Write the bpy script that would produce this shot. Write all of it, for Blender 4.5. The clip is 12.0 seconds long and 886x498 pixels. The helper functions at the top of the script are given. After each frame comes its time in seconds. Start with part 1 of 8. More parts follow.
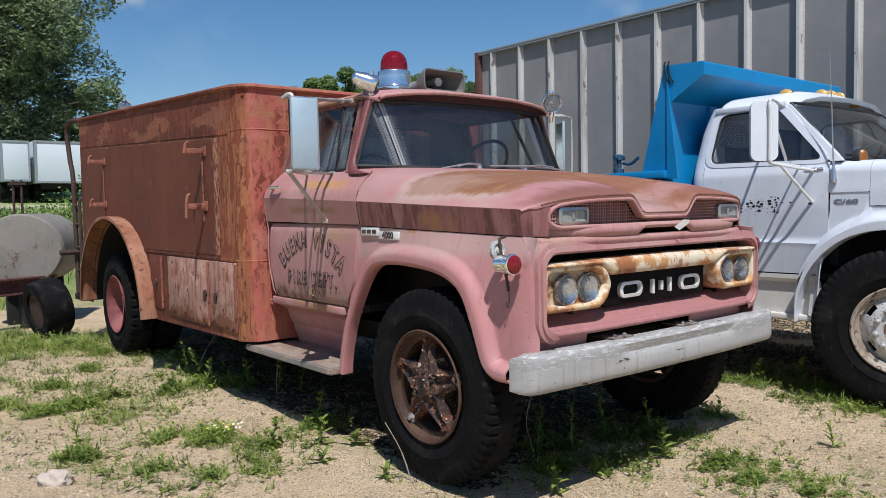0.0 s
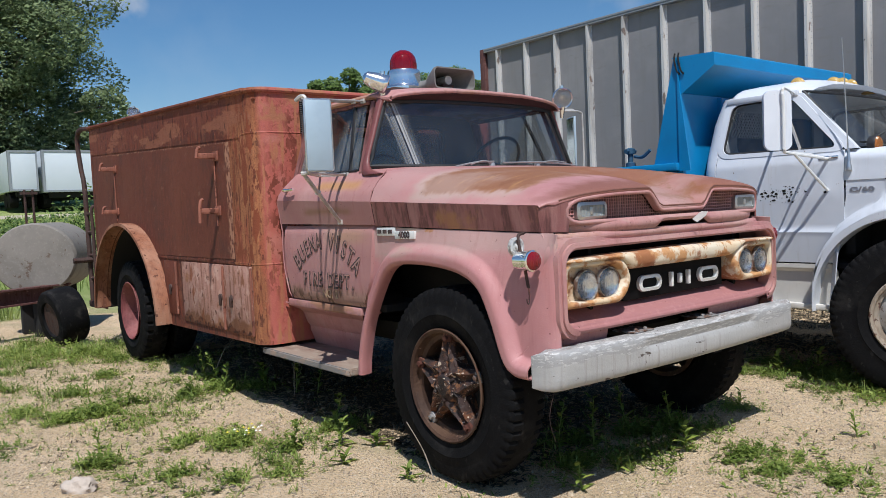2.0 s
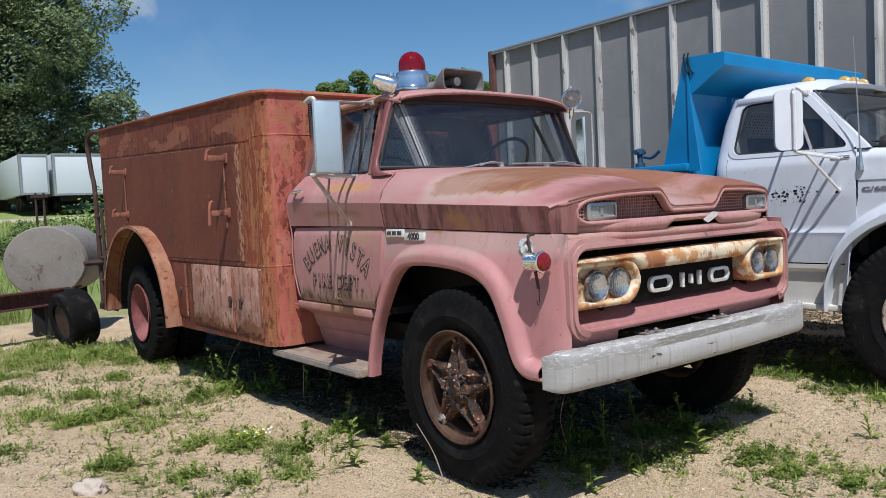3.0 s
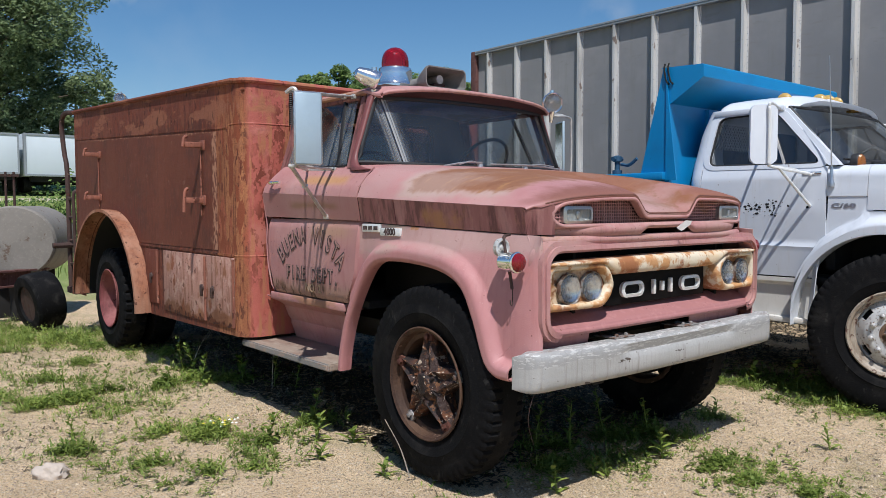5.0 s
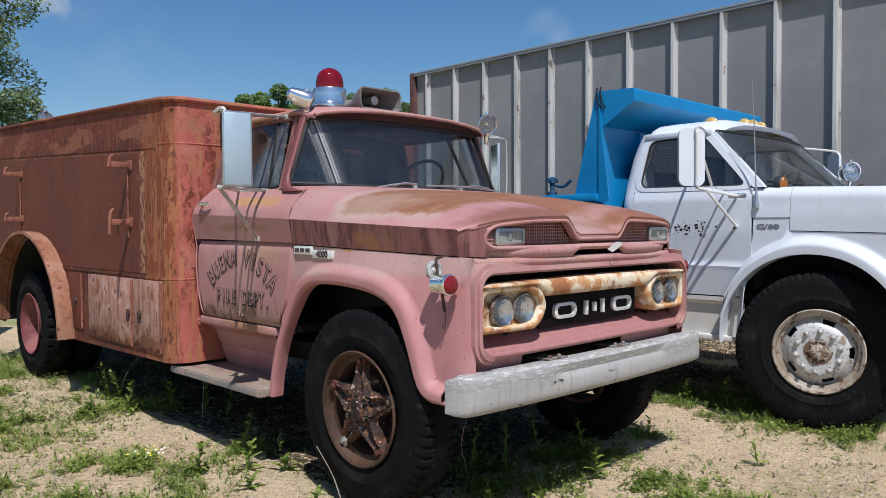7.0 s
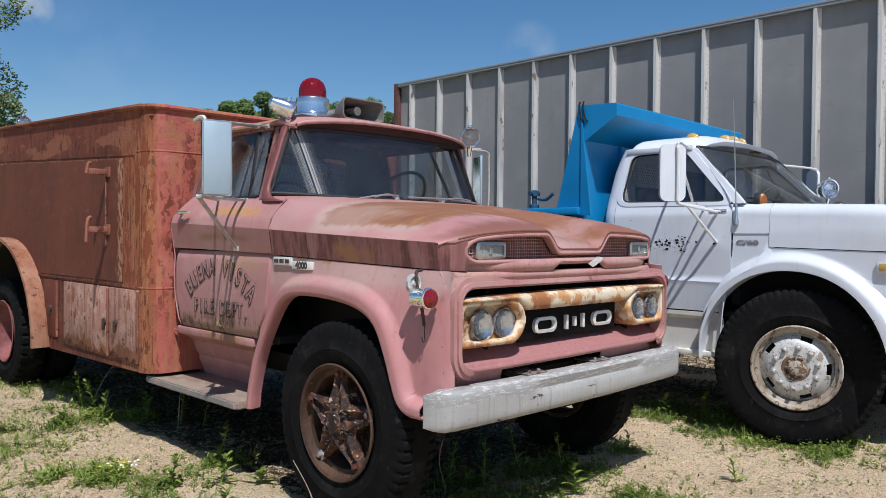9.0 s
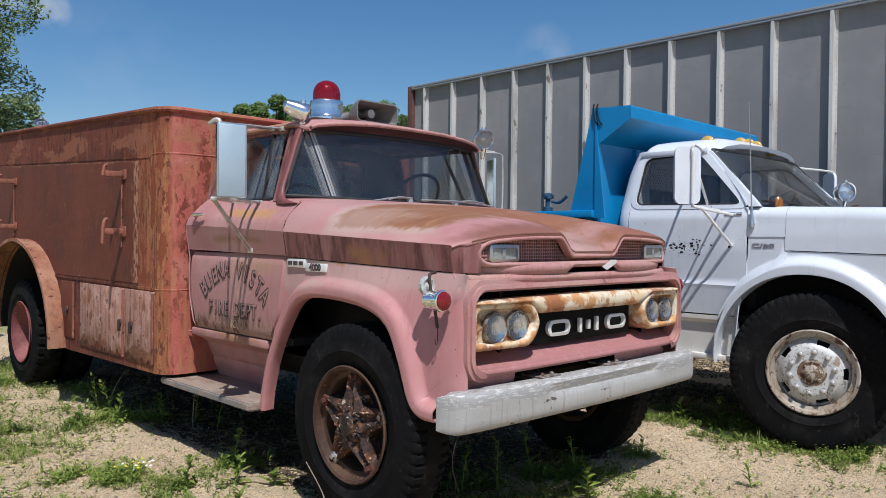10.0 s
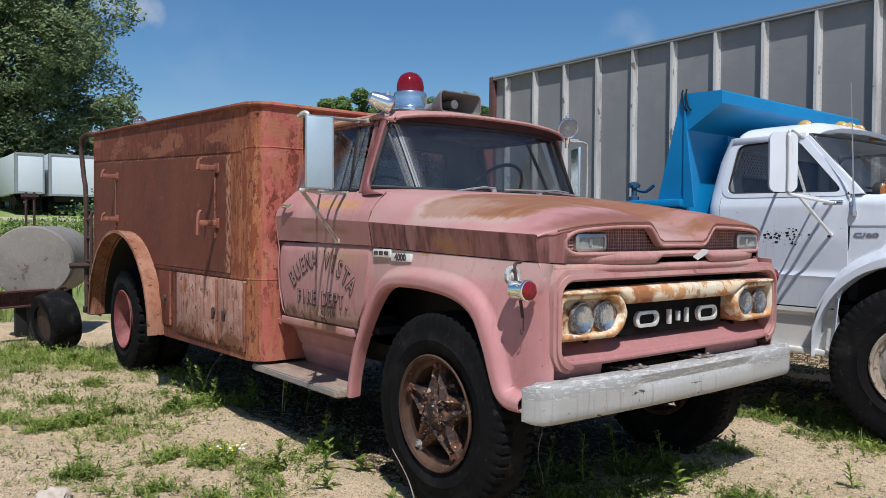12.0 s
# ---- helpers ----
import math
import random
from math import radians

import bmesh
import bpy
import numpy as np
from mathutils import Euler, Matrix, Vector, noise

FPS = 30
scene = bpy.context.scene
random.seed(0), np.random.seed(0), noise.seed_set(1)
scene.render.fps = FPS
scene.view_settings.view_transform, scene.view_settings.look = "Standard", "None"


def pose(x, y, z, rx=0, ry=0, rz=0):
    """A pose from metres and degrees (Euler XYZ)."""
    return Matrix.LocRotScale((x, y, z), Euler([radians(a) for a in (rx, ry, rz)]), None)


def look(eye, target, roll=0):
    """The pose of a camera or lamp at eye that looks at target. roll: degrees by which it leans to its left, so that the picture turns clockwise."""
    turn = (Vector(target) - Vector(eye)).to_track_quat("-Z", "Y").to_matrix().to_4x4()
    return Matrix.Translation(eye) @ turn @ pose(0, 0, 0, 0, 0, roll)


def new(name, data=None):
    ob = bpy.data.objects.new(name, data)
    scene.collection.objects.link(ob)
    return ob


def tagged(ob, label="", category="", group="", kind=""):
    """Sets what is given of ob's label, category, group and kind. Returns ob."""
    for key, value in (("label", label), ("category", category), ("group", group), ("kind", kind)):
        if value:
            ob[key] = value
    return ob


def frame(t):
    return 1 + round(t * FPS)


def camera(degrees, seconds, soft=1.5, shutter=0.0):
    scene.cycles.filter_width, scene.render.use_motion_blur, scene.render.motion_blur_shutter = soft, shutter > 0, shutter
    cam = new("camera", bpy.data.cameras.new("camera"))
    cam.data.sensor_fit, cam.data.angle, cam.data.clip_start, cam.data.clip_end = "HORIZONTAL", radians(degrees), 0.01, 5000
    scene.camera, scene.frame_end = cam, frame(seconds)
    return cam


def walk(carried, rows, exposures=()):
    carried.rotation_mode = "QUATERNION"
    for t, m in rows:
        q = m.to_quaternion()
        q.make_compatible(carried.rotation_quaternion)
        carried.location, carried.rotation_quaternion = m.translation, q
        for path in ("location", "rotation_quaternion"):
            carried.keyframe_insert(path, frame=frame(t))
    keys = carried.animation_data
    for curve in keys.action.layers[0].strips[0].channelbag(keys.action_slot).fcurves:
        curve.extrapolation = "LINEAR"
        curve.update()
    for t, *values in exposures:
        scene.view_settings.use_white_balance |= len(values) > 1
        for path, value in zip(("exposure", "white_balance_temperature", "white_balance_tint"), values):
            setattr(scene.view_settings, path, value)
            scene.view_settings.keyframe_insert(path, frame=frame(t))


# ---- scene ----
cam = camera(60.5, 12.0, soft=0.55)
PATH = [
    (0, (-3.232, -2.942, 1.357), (-1.975, -1.39, 1.248), -1.1),
    (0.5, (-3.231, -2.936, 1.355), (-1.966, -1.39, 1.263), -1.2),
    (1, (-3.24, -2.936, 1.347), (-1.972, -1.393, 1.249), -1.4),
    (1.5, (-3.25, -2.921, 1.355), (-1.989, -1.372, 1.243), -1.9),
    (2, (-3.265, -2.905, 1.357), (-2.023, -1.341, 1.245), -2.6),
    (2.5, (-3.268, -2.905, 1.36), (-2.041, -1.33, 1.252), -2.9),
    (3, (-3.265, -2.896, 1.354), (-2.04, -1.318, 1.248), -2.8),
    (5, (-3.275, -2.898, 1.345), (-1.998, -1.363, 1.235), -0.2),
    (5.5, (-3.269, -2.903, 1.345), (-1.953, -1.4, 1.241), 0.0),
    (6, (-3.259, -2.913, 1.347), (-1.92, -1.43, 1.257), 0.0),
    (6.5, (-3.239, -2.911, 1.352), (-1.875, -1.45, 1.282), -0.2),
    (7, (-3.221, -2.903, 1.354), (-1.829, -1.468, 1.296), -0.3),
    (7.5, (-3.211, -2.903, 1.362), (-1.798, -1.488, 1.31), -0.3),
    (9.5, (-3.201, -2.896, 1.368), (-1.781, -1.488, 1.342), 0.7),
    (10, (-3.201, -2.896, 1.367), (-1.801, -1.468, 1.342), 0.6),
    (10.5, (-3.218, -2.902, 1.364), (-1.853, -1.44, 1.336), 0.4),
    (11, (-3.216, -2.887, 1.357), (-1.9, -1.381, 1.321), 0.4),
    (11.5, (-3.211, -2.878, 1.36), (-1.931, -1.342, 1.316), 0.3),
    (12, (-3.211, -2.879, 1.358), (-1.97, -1.311, 1.309), 0.4),
]
walk(cam, [(t, look(eye, target, roll)) for t, eye, target, roll in PATH])

# ---- light ----
SUN = Vector((-0.31, -0.50, 1.0)).normalized()
scene.view_settings.exposure = 0.08
scene.view_settings.use_white_balance = True
scene.view_settings.white_balance_temperature = 6300
world = bpy.data.worlds.new("world")
scene.world = world
world.use_nodes = True
wn, wl = world.node_tree.nodes, world.node_tree.links
wn.clear()
sky = wn.new("ShaderNodeTexSky")
sky.sky_type = "NISHITA"
sky.sun_disc = False
sky.sun_elevation = math.asin(SUN.z)
sky.sun_rotation = math.atan2(SUN.x, SUN.y)
sky.air_density, sky.dust_density, sky.ozone_density = 1.0, 0.5, 2.2
wbg = wn.new("ShaderNodeBackground")
wbg.inputs["Strength"].default_value = 0.060
wout = wn.new("ShaderNodeOutputWorld")
wl.new(wbg.outputs[0], wout.inputs[0])


def faint_clouds(base):
    """A few small soft clouds high in the sky, given by direction."""
    co = wn.new("ShaderNodeTexCoord")
    nz = wn.new("ShaderNodeTexNoise")
    nz.inputs["Scale"].default_value = 16.0
    nz.inputs["Detail"].default_value = 5.0
    wl.new(co.outputs["Generated"], nz.inputs["Vector"])
    total = None
    for d, near, far, amount in CLOUDS:
        dot = wn.new("ShaderNodeVectorMath")
        dot.operation = "DOT_PRODUCT"
        wl.new(co.outputs["Generated"], dot.inputs[0])
        dot.inputs[1].default_value = Vector(d).normalized()
        ramp = wn.new("ShaderNodeMapRange")
        ramp.interpolation_type = "SMOOTHSTEP"
        ramp.inputs["From Min"].default_value = math.cos(radians(far))
        ramp.inputs["From Max"].default_value = math.cos(radians(near))
        ramp.inputs["To Max"].default_value = amount
        wl.new(dot.outputs["Value"], ramp.inputs["Value"])
        if total is None:
            total = ramp.outputs[0]
        else:
            add = wn.new("ShaderNodeMath")
            add.operation = "MAXIMUM"
            wl.new(total, add.inputs[0])
            wl.new(ramp.outputs[0], add.inputs[1])
            total = add.outputs[0]
    nr = wn.new("ShaderNodeMapRange")
    nr.inputs["From Min"].default_value, nr.inputs["From Max"].default_value = 0.42, 0.68
    wl.new(nz.outputs["Fac"], nr.inputs["Value"])
    mul = wn.new("ShaderNodeMath")
    mul.operation = "MULTIPLY"
    wl.new(total, mul.inputs[0])
    wl.new(nr.outputs[0], mul.inputs[1])
    mix = wn.new("ShaderNodeMix")
    mix.data_type = "RGBA"
    wl.new(mul.outputs[0], mix.inputs["Factor"])
    wl.new(base, mix.inputs["A"])
    mix.inputs["B"].default_value = (9.5, 9.8, 10.2, 1)
    return mix.outputs["Result"]


CLOUDS = [((0.78, 3.0, 0.832), 0.1, 1.3, 0.75), ((0.92, 3.0, 0.822), 0.1, 1.5, 0.8), ((3.82, 3.0, 1.20), 0.1, 2.2, 0.22), ((1.1, 3.0, 0.62), 1, 8, 0.06)]
clear = wn.new("ShaderNodeHueSaturation")
clear.inputs["Saturation"].default_value = 1.28
clear.inputs["Value"].default_value = 1.56
wl.new(sky.outputs[0], clear.inputs["Color"])
wl.new(faint_clouds(clear.outputs[0]), wbg.inputs["Color"])
sun = new("sun", bpy.data.lights.new("sun", "SUN"))
sun.data.energy, sun.data.angle, sun.data.color = 4.85, radians(0.53), (0.980, 0.962, 0.938)
sun.matrix_world = look(SUN * 50, (0, 0, 0))

# ---- materials ----
def ramp_node(n, stops):
    r = n.new("ShaderNodeValToRGB")
    while len(r.color_ramp.elements) < len(stops):
        r.color_ramp.elements.new(0.5)
    for e, (p, c) in zip(r.color_ramp.elements, stops):
        e.position = p
        e.color = (*c, 1) if len(c) == 3 else c
    return r


class Mat:
    """A node material in object coordinates: colour layers mixed by noise, bump on two scales."""

    def __init__(self, name, color, rough=0.6, metal=0.0, spec=0.5):
        self.m = bpy.data.materials.new(name)
        self.m.use_nodes = True
        self.n, self.l = self.m.node_tree.nodes, self.m.node_tree.links
        self.b = self.n["Principled BSDF"]
        self.b.inputs["Roughness"].default_value = rough
        self.b.inputs["Metallic"].default_value = metal
        self.b.inputs["Specular IOR Level"].default_value = spec
        self.b.inputs["Base Color"].default_value = (*color, 1)
        self.co = self.n.new("ShaderNodeTexCoord").outputs["Object"]
        rgb = self.n.new("ShaderNodeRGB")
        rgb.outputs[0].default_value = (*color, 1)
        self.c = rgb.outputs[0]
        self.h = None
        self.r = None
        self.rough0 = rough

    def noise(self, scale, detail=4, stretch=(1, 1, 1), shift=(0, 0, 0), rough=0.6, distort=0.0):
        mp = self.n.new("ShaderNodeMapping")
        mp.inputs["Scale"].default_value = stretch
        mp.inputs["Location"].default_value = shift
        self.l.new(self.co, mp.inputs["Vector"])
        t = self.n.new("ShaderNodeTexNoise")
        t.inputs["Scale"].default_value, t.inputs["Detail"].default_value = scale, detail
        t.inputs["Roughness"].default_value, t.inputs["Distortion"].default_value = rough, distort
        self.l.new(mp.outputs[0], t.inputs["Vector"])
        return t.outputs["Fac"]

    def step(self, value, lo, hi):
        r = self.n.new("ShaderNodeMapRange")
        r.interpolation_type = "SMOOTHSTEP"
        r.inputs["From Min"].default_value, r.inputs["From Max"].default_value = lo, hi
        self.l.new(value, r.inputs["Value"])
        return r.outputs[0]

    def math(self, op, a, b):
        k = self.n.new("ShaderNodeMath")
        k.operation = op
        for i, v in enumerate((a, b)):
            if isinstance(v, (int, float)):
                k.inputs[i].default_value = v
            else:
                self.l.new(v, k.inputs[i])
        return k.outputs[0]

    def axis(self, i):
        s = self.n.new("ShaderNodeSeparateXYZ")
        self.l.new(self.co, s.inputs[0])
        return s.outputs[i]

    def layer(self, mask, color, rough=None):
        mix = self.n.new("ShaderNodeMix")
        mix.data_type = "RGBA"
        if isinstance(mask, (int, float)):
            mix.inputs["Factor"].default_value = mask
        else:
            self.l.new(mask, mix.inputs["Factor"])
        self.l.new(self.c, mix.inputs["A"])
        if isinstance(color, tuple):
            mix.inputs["B"].default_value = (*color, 1)
        else:
            self.l.new(color, mix.inputs["B"])
        self.c = mix.outputs["Result"]
        if rough is not None:
            rm = self.n.new("ShaderNodeMix")
            if self.r is None:
                rm.inputs["A"].default_value = self.rough0
            else:
                self.l.new(self.r, rm.inputs["A"])
            rm.inputs["B"].default_value = rough
            if isinstance(mask, (int, float)):
                rm.inputs["Factor"].default_value = mask
            else:
                self.l.new(mask, rm.inputs["Factor"])
            self.r = rm.outputs["Result"]
        return self

    def spots(self, scale, lo, hi, color, detail=5, stretch=(1, 1, 1), shift=(0, 0, 0), rough=None, amount=1.0, distort=0.0):
        m = self.step(self.noise(scale, detail, stretch, shift, distort=distort), lo, hi)
        return self.layer(self.math("MULTIPLY", m, amount), color, rough)

    def bump(self, value, dist):
        b = self.n.new("ShaderNodeBump")
        b.inputs["Distance"].default_value = dist
        self.l.new(value, b.inputs["Height"])
        if self.h is not None:
            self.l.new(self.h, b.inputs["Normal"])
        self.h = b.outputs[0]
        return self

    def random_tint(self, amount, color=(0, 0, 0)):
        o = self.n.new("ShaderNodeObjectInfo")
        return self.layer(self.math("MULTIPLY", o.outputs["Random"], amount), color)

    def done(self):
        self.l.new(self.c, self.b.inputs["Base Color"])
        if self.h is not None:
            self.l.new(self.h, self.b.inputs["Normal"])
        if self.r is not None:
            self.l.new(self.r, self.b.inputs["Roughness"])
        return self.m


def plain(name, color, rough=0.6, metal=0.0, vary=0.25, scale=30, bump=0.001):
    k = Mat(name, color, rough, metal)
    k.spots(scale, 0.35, 0.75, tuple(c * (1 - vary) for c in color), amount=0.8)
    k.spots(scale / 9, 0.4, 0.7, tuple(min(1, c * (1 + vary)) for c in color), amount=0.6)
    if bump:
        k.bump(k.noise(scale * 4), bump)
    return k.done()


PINK, PINK_PALE, PINK_DARK = (0.40, 0.185, 0.180), (0.46, 0.285, 0.25), (0.27, 0.085, 0.08)
RUST, RUST_DARK, RUST_ORANGE = (0.25, 0.085, 0.035), (0.075, 0.026, 0.018), (0.36, 0.14, 0.045)


def pink_paint(name, extra=0.0):
    """Chalky faded red paint gone pink, with worn brown streaks."""
    k = Mat(name, PINK, 0.55, 0, 0.35)
    k.spots(1.7, 0.42, 0.72, PINK_PALE, amount=0.75)
    k.spots(2.3, 0.5, 0.75, PINK_DARK, shift=(3, 1, 7), amount=0.40)
    k.spots(7, 0.50, 0.58, (0.47, 0.235, 0.22), detail=9, shift=(5, 5, 1), amount=0.45)
    k.spots(30, 0.48, 0.75, PINK_DARK, stretch=(1, 1, 0.10), amount=0.40)
    k.spots(1.1, 0.50, 0.68, (0.40, 0.30, 0.25), detail=6, shift=(4, 8, 4), amount=0.55)
    k.spots(9, 0.62, 0.70, (0.40, 0.30, 0.25), detail=9, shift=(1, 5, 4), amount=0.6)
    k.spots(16, 0.56, 0.74, (0.23, 0.12, 0.095), stretch=(1, 1, 0.05), shift=(2, 9, 4), amount=0.5)
    k.spots(60, 0.655, 0.70, RUST_DARK, amount=0.75, rough=0.9)
    if extra:
        k.spots(2.6, 0.66 - extra, 0.76 - extra, (0.30, 0.155, 0.075), detail=9, stretch=(1, 0.7, 1.3), shift=(5, 2, 1), rough=0.85, amount=0.75)
    k.bump(k.noise(140, 3), 0.0012)
    k.bump(k.noise(4, 2), 0.005)
    return k.done()


def door_paint():
    """Pink paint on the cab doors: rust stains on shoulder and band, tan wear under the crease, grime at the foot."""
    k = Mat("door_paint", (0.385, 0.190, 0.182), 0.55, 0, 0.35)
    k.spots(1.7, 0.42, 0.72, PINK_PALE, amount=0.6)
    k.spots(2.3, 0.5, 0.75, PINK_DARK, shift=(3, 1, 7), amount=0.35)
    y, z = k.axis(1), k.axis(2)
    rag = k.noise(7, 8, (1, 0.45, 1.4), (2, 6, 3))

    def patch(y0, y1, z0, z1, soft):
        """A ragged field between two places along the door and two heights."""
        yy = k.math("ADD", y, k.math("MULTIPLY", rag, 0.16))
        zz = k.math("ADD", z, k.math("MULTIPLY", rag, 0.05))
        a = k.math("MULTIPLY", k.step(yy, y0, y0 + soft), k.step(k.math("MULTIPLY", yy, -1), -y1, soft - y1))
        b = k.math("MULTIPLY", k.step(zz, z0, z0 + soft * 0.4), k.step(k.math("MULTIPLY", zz, -1), -z1, soft * 0.4 - z1))
        return k.math("MULTIPLY", a, b)
    k.layer(k.math("MULTIPLY", patch(0.80, 1.36, 1.485, 1.575, 0.10), 0.85), (0.42, 0.225, 0.095), 0.75)
    k.layer(k.math("MULTIPLY", patch(0.88, 1.50, 1.345, 1.420, 0.10), 0.75), (0.235, 0.140, 0.055), 0.8)
    k.layer(k.math("MULTIPLY", patch(0.66, 1.34, 1.14, 1.32, 0.25), 0.55), (0.40, 0.265, 0.150), 0.75)
    # door's stretch of the band, darkened for the shade of its undercut
    band = k.math("MULTIPLY", k.step(k.math("ADD", z, k.math("MULTIPLY", y, -0.030)), 1.240, 1.246), k.step(k.math("SUBTRACT", k.math("MULTIPLY", y, 0.039), z), -1.378, -1.372))
    k.layer(k.math("MULTIPLY", band, 0.35), (0.20, 0.090, 0.082))
    foot = k.step(k.math("MULTIPLY", k.math("ADD", z, k.math("MULTIPLY", rag, 0.14)), -1), -0.985, -0.905)
    k.layer(k.math("MULTIPLY", foot, 0.60), (0.29, 0.185, 0.120), 0.8)
    k.layer(k.math("MULTIPLY", foot, k.step(k.noise(30, 7, (1, 1, 0.3)), 0.5, 0.6)), (0.12, 0.070, 0.045), 0.9)
    k.spots(34, 0.5, 0.75, PINK_DARK, stretch=(1, 1, 0.10), amount=0.30)
    k.spots(60, 0.66, 0.70, RUST_DARK, amount=0.7, rough=0.9)
    k.bump(k.noise(140, 3), 0.001)
    k.bump(k.noise(4, 2), 0.004)
    return k.done()


def fender_paint():
    """Pink paint, chalked pale along the shoulders that weather most, with rust bleeding at the seams."""
    k = Mat("fender_paint", (0.43, 0.190, 0.188), 0.48, 0, 0.4)
    k.spots(1.9, 0.42, 0.70, (0.47, 0.255, 0.240), amount=0.7)
    k.spots(2.4, 0.50, 0.75, PINK_DARK, shift=(3, 1, 7), amount=0.30)
    z = k.axis(2)
    rag = k.noise(5, 8, (1, 0.5, 1.5), (2, 3, 1))
    chalk = k.step(k.math("ADD", z, k.math("MULTIPLY", rag, 0.22)), 1.19, 1.27)
    k.layer(k.math("MULTIPLY", chalk, 0.55), (0.42, 0.315, 0.275), 0.7)
    k.layer(k.math("MULTIPLY", chalk, k.step(k.noise(3, 9, (1, 0.6, 2), (7, 2, 1)), 0.52, 0.62)), (0.35, 0.275, 0.215), 0.75)
    k.layer(k.math("MULTIPLY", k.step(z, 1.15, 1.23), k.step(k.noise(6, 8, (1, 0.6, 1.6), (4, 1, 9)), 0.60, 0.66)), (0.40, 0.20, 0.09), 0.8)
    k.spots(26, 0.5, 0.75, PINK_DARK, stretch=(1, 1, 0.10), amount=0.25)
    k.spots(46, 0.685, 0.71, (0.10, 0.035, 0.03), amount=0.75, rough=0.9)
    k.spots(90, 0.66, 0.70, (0.55, 0.36, 0.34), shift=(3, 3, 3), amount=0.5)
    k.bump(k.noise(140, 3), 0.0008)
    k.bump(k.noise(3, 2), 0.004)
    return k.done()


def pod_paint():
    """The recessed lamp plates: cream paint mostly lost to orange rust."""
    k = Mat("pod_rust", (0.33, 0.155, 0.062), 0.75, 0, 0.3)
    k.spots(7, 0.44, 0.56, (0.55, 0.43, 0.30), detail=9, amount=0.9)
    k.spots(14, 0.52, 0.60, (0.20, 0.075, 0.032), detail=9, shift=(3, 1, 2), amount=0.9)
    k.spots(50, 0.60, 0.66, (0.62, 0.53, 0.40), amount=0.7)
    k.spots(32, 0.64, 0.68, (0.07, 0.03, 0.02), shift=(1, 4, 2), amount=0.8)
    k.bump(k.noise(60, 5), 0.003)
    return k.done()


def hood_paint():
    """As the pink paint, with a rusted field over the crown and worn edges at the nose."""
    k = Mat("hood_paint", PINK, 0.5, 0, 0.4)
    k.spots(1.7, 0.42, 0.72, PINK_PALE, amount=0.75)
    k.spots(2.3, 0.5, 0.75, PINK_DARK, shift=(3, 1, 7), amount=0.35)
    x, y, z = k.axis(0), k.axis(1), k.axis(2)
    ragged = k.noise(9, 9, (1, 0.6, 1.6))
    runs = k.noise(20, 8, (0.22, 1.5, 0.35), (3, 1, 2))
    wide = k.noise(2.6, 3, shift=(2, 2, 2))
    up = k.math("ADD", z, k.math("ADD", k.math("MULTIPLY", k.math("ADD", ragged, runs), 0.05), k.math("MULTIPLY", wide, 0.03)))
    # rusted field over the crown, ending in front of the cowl
    high = k.step(up, 1.476, 1.506)
    back = k.step(k.math("SUBTRACT", k.math("MULTIPLY", ragged, 0.22), y), -0.12, -0.05)
    fore = k.step(k.math("ADD", y, k.math("MULTIPLY", ragged, 0.3)), -0.34, -0.20)
    field = k.math("MULTIPLY", k.math("MULTIPLY", high, back), fore)
    halo = k.math("MULTIPLY", k.math("MULTIPLY", k.step(up, 1.448, 1.482), k.step(k.math("SUBTRACT", k.math("MULTIPLY", ragged, 0.22), y), -0.20, -0.10)), fore)
    k.layer(k.math("MULTIPLY", halo, 0.60), (0.37, 0.285, 0.235), 0.8)
    k.layer(k.math("MULTIPLY", field, 0.92), (0.255, 0.112, 0.042), 0.8)
    deep = k.math("MULTIPLY", field, k.step(k.math("ADD", up, k.math("MULTIPLY", runs, 0.05)), 1.500, 1.530))
    k.layer(k.math("MULTIPLY", deep, 0.80), (0.205, 0.084, 0.044), 0.8)
    k.layer(k.math("MULTIPLY", k.math("MULTIPLY", field, 0.7), k.step(runs, 0.54, 0.66)), (0.32, 0.160, 0.066), 0.8)
    k.layer(k.math("MULTIPLY", field, k.step(k.noise(13, 8, (0.4, 1, 0.6), (5, 8, 2)), 0.58, 0.66)), (0.19, 0.078, 0.038), 0.8)
    # worn brown nose and far side
    nose = k.step(k.math("ADD", k.math("MULTIPLY", y, -1), k.math("MULTIPLY", ragged, 0.30)), 0.62, 0.82)
    k.layer(k.math("MULTIPLY", k.math("MULTIPLY", nose, k.step(z, 1.34, 1.385)), 0.85), (0.17, 0.062, 0.04), 0.75)
    far = k.step(k.math("ADD", x, k.math("MULTIPLY", ragged, 0.4)), -0.02, 0.25)
    k.layer(k.math("MULTIPLY", far, 0.55), (0.25, 0.10, 0.06), 0.75)
    k.layer(k.math("MULTIPLY", far, k.step(k.noise(6, 8, shift=(2, 1, 2)), 0.5, 0.6)), (0.22, 0.085, 0.04), 0.75)
    k.spots(1.3, 0.50, 0.66, (0.42, 0.32, 0.285), detail=6, shift=(8, 3, 1), amount=0.35)
    k.spots(60, 0.66, 0.74, RUST_DARK, amount=0.7, rough=0.9)
    k.bump(k.noise(140, 3), 0.0012)
    return k.done()


